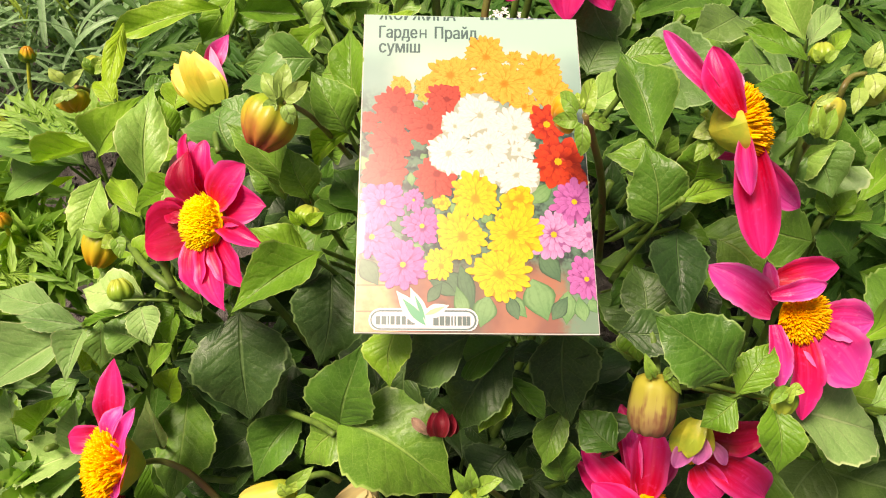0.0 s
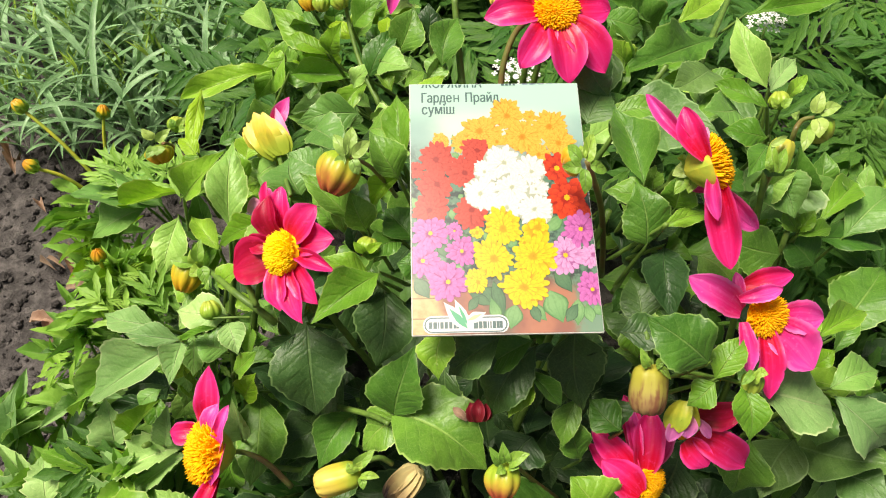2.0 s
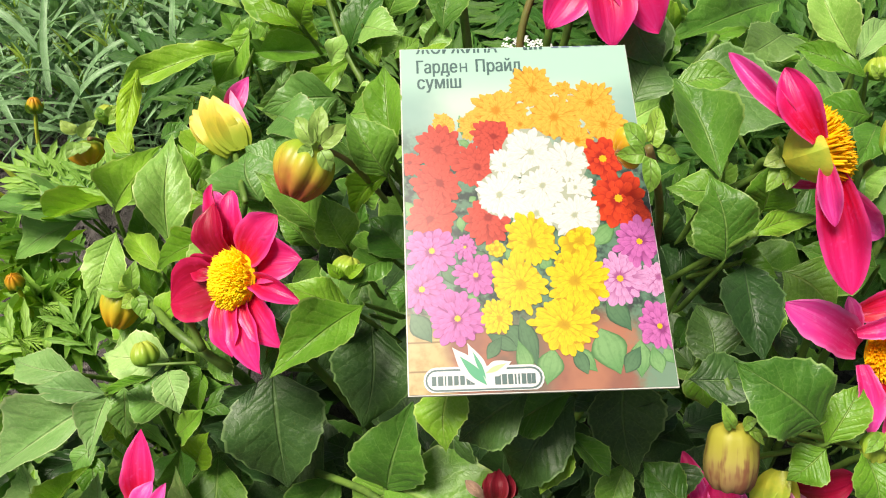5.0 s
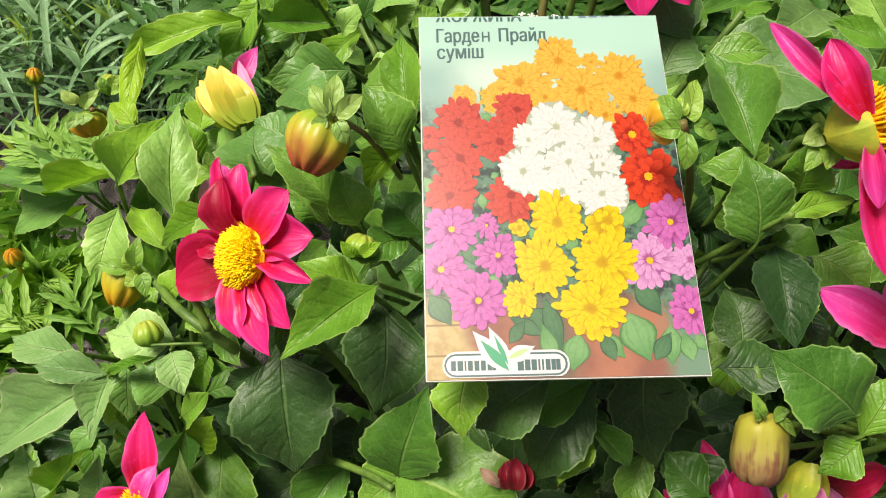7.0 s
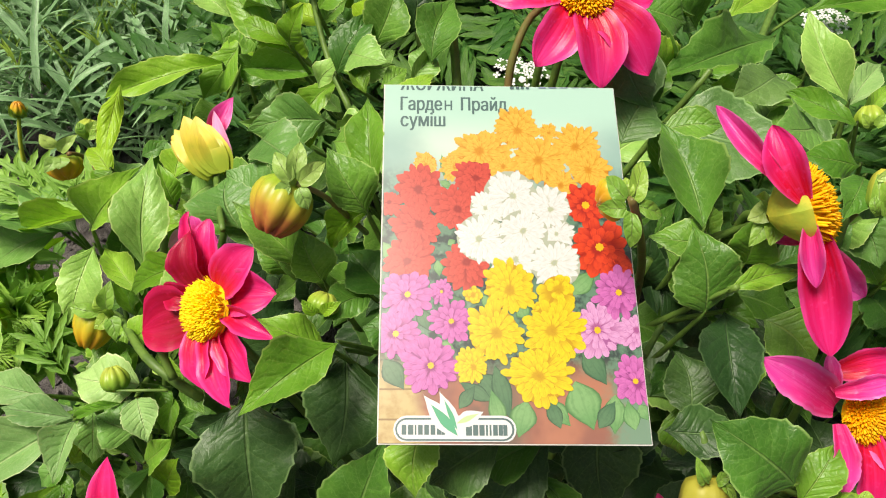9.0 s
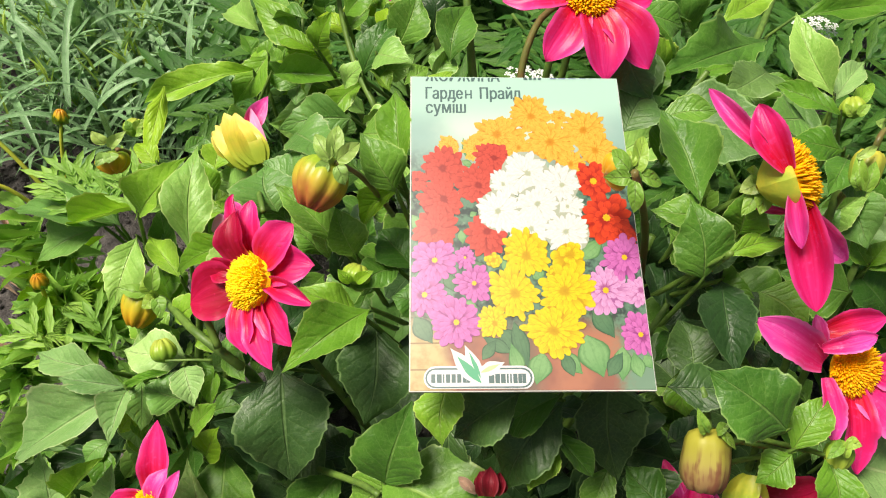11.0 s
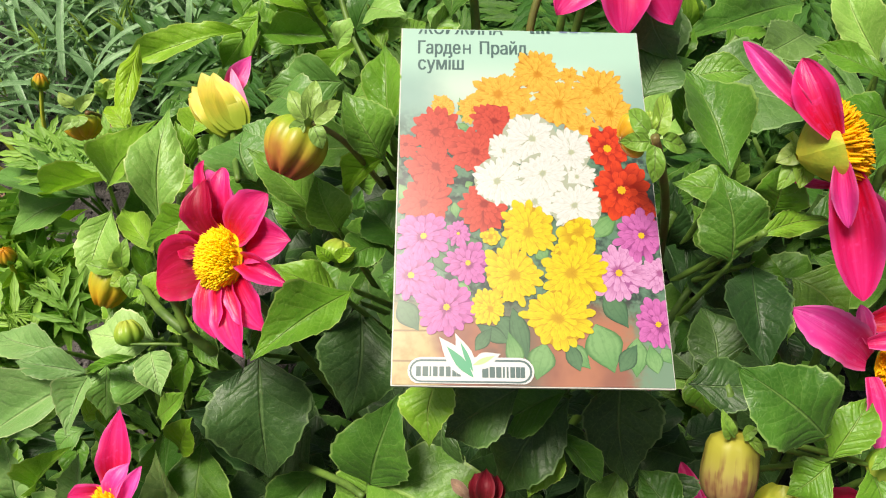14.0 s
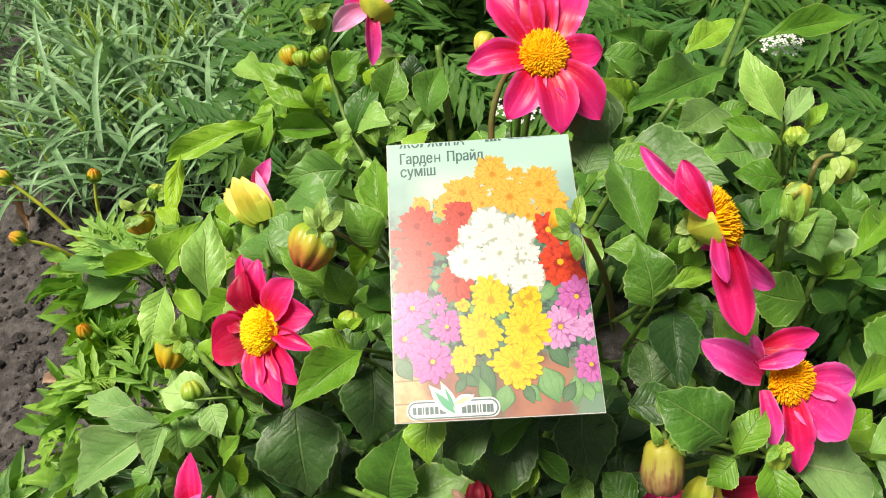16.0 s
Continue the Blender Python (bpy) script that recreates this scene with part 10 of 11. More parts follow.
def grass_clump(at, radius, height, stalks, seed, label, tone="grass_blue", shoots=True):
    """Leafy stalks with pairs of narrow channelled blades that arch and curl over; the young tops are their own object."""
    rng = random.Random(seed)
    old, young = ([], [], []), ([], [], [])

    def ribbon(sheet, b, out, ln, w, rise, droop, hook):
        vs, fs, uvs = sheet
        side = Vector((-out.y, out.x, rng.uniform(-0.5, 0.5))).normalized()
        n0, p, ang = len(vs), Vector(b), math.atan2(rise, 1.0)
        for k in range(11):
            u = k / 10
            ww = w * float(np.interp(u, U, PROFILE["blade"])) * 0.5
            for q in (-1, 0, 1):
                c = p + side * q * ww
                vs.append((c.x, c.y, max(c.z, 0.002) - (ww * 0.5 if q == 0 else 0)))
                uvs.append(((q + 1) / 2, u))
            ang -= (droop + hook * u * u) / 10
            p = p + (out * math.cos(ang) + side * 0.04 * math.sin(4 * u + hook) + Vector((0, 0, math.sin(ang)))) * ln / 10
        for k in range(10):
            for q in range(2):
                c = n0 + k * 3 + q
                fs.append((c, c + 1, c + 4, c + 3))

    for i in range(stalks):
        a, q = rng.uniform(0, 2 * math.pi), math.sqrt(rng.random())
        foot = Vector((at[0] + radius[0] * q * math.cos(a), at[1] + radius[1] * q * math.sin(a), 0))
        lean = Vector((rng.uniform(-0.4, 0.4), rng.uniform(-0.25, 0.4), 1))
        tall = height * rng.uniform(0.45, 1.0)
        top = foot + lean * tall
        ribbon(old, foot, (top - foot).normalized() * Vector((1, 1, 0)) + Vector((0.01, 0, 0)), tall * 1.05, 0.0026, 2.5, 0.15, 0.0)
        nodes = rng.randint(3, 5)
        for k in range(nodes):
            b = foot.lerp(top, 0.2 + 0.75 * k / nodes)
            yaw = rng.uniform(0, 2 * math.pi)
            for turn in (0, math.pi + rng.uniform(-0.4, 0.4)):
                out = Vector((math.cos(yaw + turn), math.sin(yaw + turn), 0))
                ribbon(old, b, out, rng.uniform(0.07, 0.16), rng.uniform(0.005, 0.0095), rng.uniform(1.0, 3.2), rng.uniform(0.3, 1.4), rng.choice((0, 0, 0.8, 2.4)))
        if shoots:
            for k in range(rng.randint(4, 7)):
                yaw = rng.uniform(0, 2 * math.pi)
                ribbon(young, top - Vector((0, 0, 0.004 * k)), Vector((math.cos(yaw), math.sin(yaw), 0)), rng.uniform(0.015, 0.04), 0.0026, rng.uniform(1.0, 3.0), rng.uniform(0, 0.8), 0.0)
    ob = new("grass", with_material(mesh_of("grass", *old), tone))
    tagged(ob, label, "grass", "", "stuff")
    if shoots:
        tips = new("grass_shoots", with_material(mesh_of("grass_shoots", *young), "shoot_green"))
        tagged(tips, "young yellow-green shoots at the tops of the grassy stalks", "grass", "", "stuff")
    return ob


grass_clump((-0.34, 0.83, 0), (0.24, 0.12), 0.24, 95, 31, "clump of narrow blue-green grassy leaves on pale stalks")
grass_clump((-0.66, 1.15, 0), (0.3, 0.22), 0.26, 90, 32, "clump of narrow blue-green grassy leaves on pale stalks")
grass_clump((-0.25, 1.08, 0), (0.36, 0.2), 0.28, 110, 33, "clump of narrow blue-green grassy leaves on pale stalks")
grass_clump((0.3, 1.3, 0), (0.6, 0.25), 0.32, 120, 34, "far clump of narrow green leaves", "grass_blue", False)


def alyssum(at, count, seed, low=0.0):
    """Heads of tiny white four-petalled flowers on thin stalks."""
    rng = random.Random(seed)
    plant = thing("alyssum_plant", (at[0], at[1], low), "small cluster of white alyssum flowers", "flower", "white alyssum")
    top = Vector(at)
    stem(plant, [Vector((at[0], at[1] + 0.02, low)), top.lerp(Vector((at[0], at[1], low)), 0.4), top], 0.0012, 0.001)
    for i in range(count):
        a, q = i * 2.4, 0.016 * math.sqrt(i / count)
        c = top + Vector((q * math.cos(a), q * math.sin(a), 0.006 - 14 * q * q + rng.uniform(-0.001, 0.001)))
        vs, fs = [c], []
        tilt = Vector((q * math.cos(a) * 20, q * math.sin(a) * 20 - 0.2, 1)).normalized()
        s1 = tilt.orthogonal().normalized()
        s2 = tilt.cross(s1)
        for k in range(4):
            an = k * math.pi / 2 + a
            for off, rr in ((-0.6, 0.0016), (-0.3, 0.0027), (0.3, 0.0027), (0.6, 0.0016)):
                vs.append(c + (s1 * math.cos(an + off) + s2 * math.sin(an + off)) * rr + tilt * 0.0004)
            n0 = 1 + 4 * k
            fs += [(0, n0, n0 + 1), (0, n0 + 1, n0 + 2), (0, n0 + 2, n0 + 3)]
        part("floret", mesh_of("floret", vs, fs), "alyssum_white", plant)


stem(marigold_left, [(-0.2511, 0.4190, 0.2889), (-0.2720, 0.4269, 0.3234), (-0.2929, 0.4349, 0.3459)], 0.0016, 0.0012, "calyx")
bd = bud(marigold_left, (-0.2929, 0.4349, 0.3459), (-0.2992, 0.4374, 0.3545), 0.009, "round", "bud_orange", "tiny closed orange marigold bud")
bract(bd, (-0.2919, 0.4356, 0.3451), (-0.2947, 0.4423, 0.3514), 0.0045, (0.36, 0.93, -0.00), "bract_green", 0.1)
bract(bd, (-0.2929, 0.4353, 0.3445), (-0.3006, 0.4399, 0.3478), 0.0045, (-0.59, 0.56, -0.59), "bract_green", 0.1)
bract(bd, (-0.2930, 0.4341, 0.3447), (-0.3014, 0.4328, 0.3491), 0.0045, (-0.72, -0.59, -0.36), "bract_green", 0.1)
bract(bd, (-0.2922, 0.4338, 0.3455), (-0.2960, 0.4308, 0.3536), 0.0045, (0.14, -0.92, 0.36), "bract_green", 0.1)
bract(bd, (-0.2915, 0.4347, 0.3457), (-0.2919, 0.4366, 0.3550), 0.0045, (0.81, 0.02, 0.59), "bract_green", 0.1)
stem(marigold_left, [(-0.2577, 0.4129, 0.2831), (-0.2711, 0.4090, 0.3061), (-0.2845, 0.4050, 0.3171)], 0.0016, 0.0012, "calyx")
bd = bud(marigold_left, (-0.2845, 0.4050, 0.3171), (-0.2912, 0.4030, 0.3256), 0.009, "round", "bud_orange", "tiny closed orange marigold bud")
bract(bd, (-0.2842, 0.4061, 0.3163), (-0.2906, 0.4097, 0.3225), 0.0045, (-0.28, 0.96, 0.00), "bract_green", 0.1)
bract(bd, (-0.2847, 0.4052, 0.3157), (-0.2937, 0.4043, 0.3188), 0.0045, (-0.79, 0.09, -0.60), "bract_green", 0.1)
bract(bd, (-0.2841, 0.4043, 0.3160), (-0.2901, 0.3981, 0.3202), 0.0045, (-0.21, -0.90, -0.37), "bract_green", 0.1)
bract(bd, (-0.2833, 0.4045, 0.3167), (-0.2847, 0.3997, 0.3248), 0.0045, (0.66, -0.65, 0.37), "bract_green", 0.1)
bract(bd, (-0.2833, 0.4057, 0.3169), (-0.2850, 0.4068, 0.3263), 0.0045, (0.62, 0.50, 0.60), "bract_green", 0.1)
stem(marigold_left, [(-0.2706, 0.4688, 0.2536), (-0.2663, 0.4743, 0.2857), (-0.2620, 0.4798, 0.3058)], 0.0016, 0.0012, "calyx")
bd = bud(marigold_left, (-0.2620, 0.4798, 0.3058), (-0.2602, 0.4821, 0.3164), 0.009, "round", "bud_orange", "tiny closed orange marigold bud")
bract(bd, (-0.2613, 0.4790, 0.3048), (-0.2560, 0.4775, 0.3125), 0.0045, (0.79, -0.62, 0.00), "bract_green", 0.1)
bract(bd, (-0.2613, 0.4802, 0.3046), (-0.2558, 0.4846, 0.3110), 0.0045, (0.81, 0.53, -0.25), "bract_green", 0.1)
bract(bd, (-0.2624, 0.4806, 0.3046), (-0.2626, 0.4871, 0.3116), 0.0045, (-0.29, 0.95, -0.15), "bract_green", 0.1)
bract(bd, (-0.2631, 0.4797, 0.3050), (-0.2670, 0.4816, 0.3135), 0.0045, (-0.99, 0.05, 0.15), "bract_green", 0.1)
bract(bd, (-0.2624, 0.4787, 0.3050), (-0.2628, 0.4756, 0.3141), 0.0045, (-0.32, -0.91, 0.25), "bract_green", 0.1)
stem(marigold_left, [(-0.2271, 0.3335, 0.2622), (-0.2251, 0.3319, 0.2874), (-0.2230, 0.3303, 0.3007)], 0.0016, 0.0012, "calyx")
bd = bud(marigold_left, (-0.2230, 0.3303, 0.3007), (-0.2218, 0.3294, 0.3116), 0.009, "round", "bud_orange", "tiny closed orange marigold bud")
bract(bd, (-0.2237, 0.3296, 0.2997), (-0.2260, 0.3248, 0.3076), 0.0045, (-0.61, -0.79, 0.00), "bract_green", 0.1)
bract(bd, (-0.2225, 0.3296, 0.2996), (-0.2188, 0.3246, 0.3068), 0.0045, (0.56, -0.82, -0.13), "bract_green", 0.1)
bract(bd, (-0.2222, 0.3307, 0.2996), (-0.2163, 0.3315, 0.3071), 0.0045, (0.95, 0.29, -0.08), "bract_green", 0.1)
bract(bd, (-0.2231, 0.3314, 0.2998), (-0.2221, 0.3359, 0.3081), 0.0045, (0.03, 1.00, 0.08), "bract_green", 0.1)
bract(bd, (-0.2240, 0.3307, 0.2998), (-0.2281, 0.3318, 0.3084), 0.0045, (-0.94, 0.33, 0.13), "bract_green", 0.1)
part("leaf", CUT_LEAVES[2], "feather", marigold_left, along((-0.2679, 0.4327, 0.2048), (-0.3041, 0.4162, 0.1946), (0.01, -0.55, 0.84), 0.0456))
part("leaf", CUT_LEAVES[2], "feather", marigold_left, along((-0.2126, 0.3824, 0.3067), (-0.2378, 0.4012, 0.3305), (0.34, -0.52, 0.78), 0.0400))
part("leaf", CUT_LEAVES[2], "feather", marigold_left, along((-0.2093, 0.3818, 0.3084), (-0.2229, 0.4032, 0.3345), (0.35, -0.62, 0.70), 0.0431))
part("leaf", CUT_LEAVES[0], "feather", marigold_left, along((-0.2065, 0.3836, 0.3108), (-0.2087, 0.4021, 0.3340), (0.29, -0.74, 0.61), 0.0305))
part("leaf", CUT_LEAVES[0], "feather", marigold_left, along((-0.2052, 0.3798, 0.3070), (-0.2333, 0.3924, 0.3246), (0.30, -0.48, 0.82), 0.0344))
part("leaf", CUT_LEAVES[1], "feather", marigold_left, along((-0.1945, 0.2878, 0.2862), (-0.2273, 0.3020, 0.3055), (0.33, -0.40, 0.85), 0.0473))
part("leaf", CUT_LEAVES[0], "feather", marigold_left, along((-0.1634, 0.2784, 0.3025), (-0.1805, 0.2969, 0.3259), (0.39, -0.56, 0.73), 0.0331))
part("leaf", CUT_LEAVES[1], "feather", marigold_left, along((-0.1676, 0.3580, 0.3343), (-0.1800, 0.3737, 0.3550), (0.35, -0.63, 0.69), 0.0336))
part("leaf", CUT_LEAVES[1], "feather", marigold_left, along((-0.1600, 0.3373, 0.3446), (-0.1480, 0.3590, 0.3710), (0.08, -0.79, 0.61), 0.0425))
part("leaf", CUT_LEAVES[0], "feather", marigold_left, along((-0.1884, 0.3693, 0.3192), (-0.1917, 0.3856, 0.3404), (0.30, -0.73, 0.61), 0.0265))
part("leaf", CUT_LEAVES[0], "feather", marigold_left, along((-0.1709, 0.3858, 0.3326), (-0.2016, 0.3807, 0.3333), (0.10, -0.49, 0.87), 0.0312))
part("leaf", CUT_LEAVES[0], "feather", marigold_left, along((-0.1719, 0.3841, 0.3286), (-0.1899, 0.3944, 0.3440), (0.33, -0.56, 0.76), 0.0258))
part("leaf", CUT_LEAVES[0], "feather", marigold_left, along((-0.2298, 0.3726, 0.2498), (-0.2562, 0.3523, 0.2359), (-0.03, -0.54, 0.84), 0.0361))
part("leaf", CUT_LEAVES[2], "leaf_lime", marigold_left, along((-0.2218, 0.3378, 0.2762), (-0.2027, 0.3398, 0.2837), (-0.26, -0.53, 0.81), 0.0114))
part("leaf", CUT_LEAVES[2], "feather", marigold_left, along((-0.2413, 0.3679, 0.2423), (-0.2582, 0.3616, 0.2419), (0.14, -0.44, 0.89), 0.0099))
part("leaf", CUT_LEAVES[0], "feather", marigold_left, along((-0.2262, 0.3446, 0.2685), (-0.2155, 0.3563, 0.2853), (-0.00, -0.82, 0.57), 0.0127))
part("leaf", CUT_LEAVES[0], "leaf_lime", marigold_left, along((-0.2109, 0.3208, 0.2953), (-0.2028, 0.3120, 0.2924), (0.10, -0.23, 0.97), 0.0068))
part("leaf", CUT_LEAVES[2], "feather", marigold_left, along((-0.2591, 0.3955, 0.2113), (-0.2775, 0.3954, 0.2167), (0.26, -0.40, 0.88), 0.0106))
part("leaf", CUT_LEAVES[2], "feather", marigold_left, along((-0.2236, 0.3406, 0.2731), (-0.2063, 0.3466, 0.2844), (-0.23, -0.67, 0.71), 0.0119))
part("leaf", CUT_LEAVES[1], "leaf_lime", marigold_left, along((-0.2279, 0.3473, 0.2655), (-0.2324, 0.3361, 0.2604), (0.23, -0.48, 0.85), 0.0072))
part("leaf", CUT_LEAVES[1], "feather", marigold_left, along((-0.2536, 0.3870, 0.2208), (-0.2672, 0.3976, 0.2366), (0.43, -0.54, 0.73), 0.0129))
part("leaf", CUT_LEAVES[2], "feather", marigold_left, along((-0.2158, 0.3285, 0.2867), (-0.1990, 0.3249, 0.2887), (-0.19, -0.34, 0.92), 0.0095))
part("leaf", CUT_LEAVES[2], "leaf_lime", marigold_left, along((-0.2579, 0.3937, 0.2132), (-0.2743, 0.3913, 0.2165), (0.24, -0.40, 0.89), 0.0093))
part("leaf", CUT_LEAVES[0], "feather", marigold_left, along((-0.2303, 0.3508, 0.2615), (-0.2225, 0.3598, 0.2757), (0.01, -0.85, 0.53), 0.0102))
part("leaf", CUT_LEAVES[0], "feather", marigold_left, along((-0.2134, 0.3246, 0.2910), (-0.2052, 0.3166, 0.2888), (0.06, -0.21, 0.98), 0.0064))
part("leaf", CUT_LEAVES[2], "leaf_lime", marigold_left, along((-0.2560, 0.3907, 0.2166), (-0.2701, 0.3949, 0.2262), (0.41, -0.45, 0.80), 0.0096))
part("leaf", CUT_LEAVES[2], "feather", marigold_left, along((-0.2278, 0.3471, 0.2657), (-0.2132, 0.3469, 0.2710), (-0.31, -0.47, 0.83), 0.0086))
part("leaf", CUT_LEAVES[2], "feather", marigold_left, along((-0.2385, 0.3637, 0.2471), (-0.2503, 0.3561, 0.2454), (0.17, -0.46, 0.87), 0.0077))
part("leaf", CUT_LEAVES[0], "leaf_lime", marigold_left, along((-0.2348, 0.3578, 0.2536), (-0.2319, 0.3685, 0.2694), (0.21, -0.83, 0.52), 0.0106))
part("leaf", CUT_LEAVES[1], "feather", marigold_left, along((-0.2177, 0.3314, 0.2834), (-0.2047, 0.3257, 0.2834), (-0.12, -0.26, 0.96), 0.0078))
part("leaf", CUT_LEAVES[2], "feather", marigold_left, along((-0.2692, 0.4112, 0.1936), (-0.2938, 0.4110, 0.1991), (0.20, -0.40, 0.90), 0.0139))
part("leaf", CUT_LEAVES[0], "leaf_lime", marigold_left, along((-0.2196, 0.2312, 0.2133), (-0.1960, 0.2321, 0.2196), (-0.23, -0.33, 0.91), 0.0134))
part("leaf", CUT_LEAVES[0], "feather", marigold_left, along((-0.2344, 0.2476, 0.1832), (-0.2537, 0.2394, 0.1810), (0.05, -0.37, 0.93), 0.0116))
part("leaf", CUT_LEAVES[0], "feather", marigold_left, along((-0.2355, 0.2488, 0.1810), (-0.2381, 0.2645, 0.2016), (0.36, -0.72, 0.59), 0.0143))
part("leaf", CUT_LEAVES[0], "leaf_lime", marigold_left, along((-0.2227, 0.2346, 0.2072), (-0.2094, 0.2281, 0.2064), (-0.02, -0.15, 0.99), 0.0081))
part("leaf", CUT_LEAVES[0], "feather", marigold_left, along((-0.2370, 0.2504, 0.1779), (-0.2500, 0.2530, 0.1860), (0.45, -0.32, 0.83), 0.0085))
part("leaf", CUT_LEAVES[1], "feather", marigold_left, along((-0.2236, 0.2356, 0.2053), (-0.2020, 0.2431, 0.2180), (-0.28, -0.54, 0.79), 0.0144))
part("leaf", CUT_LEAVES[1], "leaf_lime", marigold_left, along((-0.2293, 0.2419, 0.1938), (-0.2363, 0.2279, 0.1859), (0.14, -0.54, 0.83), 0.0097))
part("leaf", CUT_LEAVES[1], "feather", marigold_left, along((-0.2390, 0.2526, 0.1739), (-0.2490, 0.2632, 0.1896), (0.50, -0.54, 0.68), 0.0118))
part("leaf", CUT_LEAVES[2], "feather", marigold_left, along((-0.2240, 0.2361, 0.2045), (-0.2069, 0.2348, 0.2088), (-0.26, -0.28, 0.93), 0.0097))
part("leaf", CUT_LEAVES[1], "leaf_lime", marigold_left, along((-0.2356, 0.2488, 0.1809), (-0.2483, 0.2446, 0.1824), (0.21, -0.29, 0.93), 0.0074))
part("leaf", CUT_LEAVES[1], "feather", marigold_left, along((-0.2305, 0.2432, 0.1913), (-0.2190, 0.2556, 0.2087), (-0.07, -0.79, 0.61), 0.0134))
part("leaf", CUT_LEAVES[2], "feather", marigold_left, along((-0.2253, 0.2375, 0.2019), (-0.2179, 0.2242, 0.1947), (0.28, -0.33, 0.90), 0.0092))
part("leaf", CUT_LEAVES[2], "leaf_lime", marigold_left, along((-0.2432, 0.2572, 0.1654), (-0.2611, 0.2667, 0.1802), (0.45, -0.39, 0.80), 0.0138))
part("leaf", CUT_LEAVES[0], "feather", marigold_left, along((-0.2262, 0.2385, 0.2000), (-0.2090, 0.2404, 0.2074), (-0.32, -0.41, 0.86), 0.0103))
part("leaf", CUT_LEAVES[2], "feather", marigold_left, along((-0.2330, 0.2459, 0.1862), (-0.2390, 0.2379, 0.1840), (0.18, -0.38, 0.91), 0.0057))
part("leaf", CUT_LEAVES[0], "leaf_lime", marigold_left, along((-0.2351, 0.2483, 0.1818), (-0.2319, 0.2584, 0.1970), (0.18, -0.84, 0.52), 0.0102))
part("leaf", CUT_LEAVES[1], "leaf_lime", marigold_left, along((-0.2096, 0.2958, 0.2996), (-0.1979, 0.2939, 0.3032), (-0.33, -0.36, 0.87), 0.0069))
part("leaf", CUT_LEAVES[1], "feather", marigold_left, along((-0.2157, 0.3046, 0.2890), (-0.2235, 0.2990, 0.2892), (0.29, -0.36, 0.89), 0.0053))
part("leaf", CUT_LEAVES[2], "feather", marigold_left, along((-0.2352, 0.3328, 0.2551), (-0.2354, 0.3406, 0.2681), (0.33, -0.81, 0.49), 0.0084))
part("leaf", CUT_LEAVES[2], "leaf_lime", marigold_left, along((-0.2065, 0.2913, 0.3049), (-0.2002, 0.2841, 0.3035), (0.06, -0.15, 0.99), 0.0053))
part("leaf", CUT_LEAVES[1], "feather", marigold_left, along((-0.2324, 0.3287, 0.2601), (-0.2480, 0.3275, 0.2646), (0.28, -0.38, 0.88), 0.0089))
part("leaf", CUT_LEAVES[2], "feather", marigold_left, along((-0.2165, 0.3058, 0.2876), (-0.2035, 0.3090, 0.2961), (-0.31, -0.64, 0.70), 0.0087))
part("leaf", CUT_LEAVES[2], "leaf_lime", marigold_left, along((-0.2110, 0.2979, 0.2971), (-0.2144, 0.2895, 0.2947), (0.27, -0.37, 0.89), 0.0051))
part("leaf", CUT_LEAVES[0], "feather", marigold_left, along((-0.2425, 0.3433, 0.2426), (-0.2479, 0.3525, 0.2570), (0.44, -0.67, 0.60), 0.0099))
part("leaf", CUT_LEAVES[0], "feather", marigold_left, along((-0.2081, 0.2936, 0.3023), (-0.1941, 0.2891, 0.3035), (-0.17, -0.28, 0.95), 0.0081))
part("leaf", CUT_LEAVES[0], "leaf_lime", marigold_left, along((-0.2197, 0.3103, 0.2821), (-0.2283, 0.3057, 0.2832), (0.30, -0.36, 0.88), 0.0054))


def shoot(plant, at, axis, count, long, seed, tones=("fresh", "lime", "feather"), wide=0.2):
    """A leafy tip: narrow toothed leaflets that spread from a short stalk."""
    rng = random.Random(seed)
    at, axis = Vector(at), Vector(axis).normalized()
    side = axis.orthogonal().normalized()
    stem(plant, [at - axis * long * 1.6, at - axis * long * 0.6, at], 0.0013, 0.0008)
    for i in range(count):
        u = i / count
        yaw = i * 2.4 + rng.uniform(-0.3, 0.3)
        out = side * math.cos(yaw) + axis.cross(side) * math.sin(yaw)
        b = at - axis * long * 0.75 * (1 - u)
        ln = long * (1.1 - 0.65 * u) * rng.uniform(0.8, 1.15)
        d = out * (1.0 - 0.6 * u) + axis * (0.25 + 0.7 * u)
        leaf(plant, b, b + d.normalized() * ln, ln * wide * rng.uniform(0.8, 1.3), axis + out * -0.3, "lance", rng.choice(tones), 0.15, 0.3, curl=0.15, teeth=0.06, stalk=False)


shoot(marigold_left, (-0.2199, 0.3372, 0.2829), (0.14, -0.15, 0.98), 20, 0.036, 60, ("feather", "lime"))
shoot(marigold_left, (-0.2129, 0.3518, 0.2759), (0.24, -0.40, 0.88), 16, 0.034, 61, ("feather", "lime"))
shoot(marigold_left, (-0.2270, 0.3178, 0.2716), (0.02, -0.15, 0.99), 18, 0.032, 62, ("lime", "lime", "feather"))
shoot(marigold_left, (-0.2065, 0.3257, 0.2584), (0.12, -0.39, 0.91), 16, 0.036, 63, ("feather", "feather", "pale"))
shoot(marigold_left, (-0.2631, 0.3821, 0.2499), (0.27, -0.18, 0.95), 14, 0.034, 64, ("lime", "lime", "feather"))
shoot(marigold_left, (-0.2196, 0.3348, 0.2601), (0.01, -0.37, 0.93), 16, 0.036, 65, ("feather", "feather", "pale"))
shoot(marigold_left, (-0.2210, 0.2316, 0.2184), (0.14, -0.14, 0.98), 18, 0.036, 66, ("lime", "lime", "feather"))
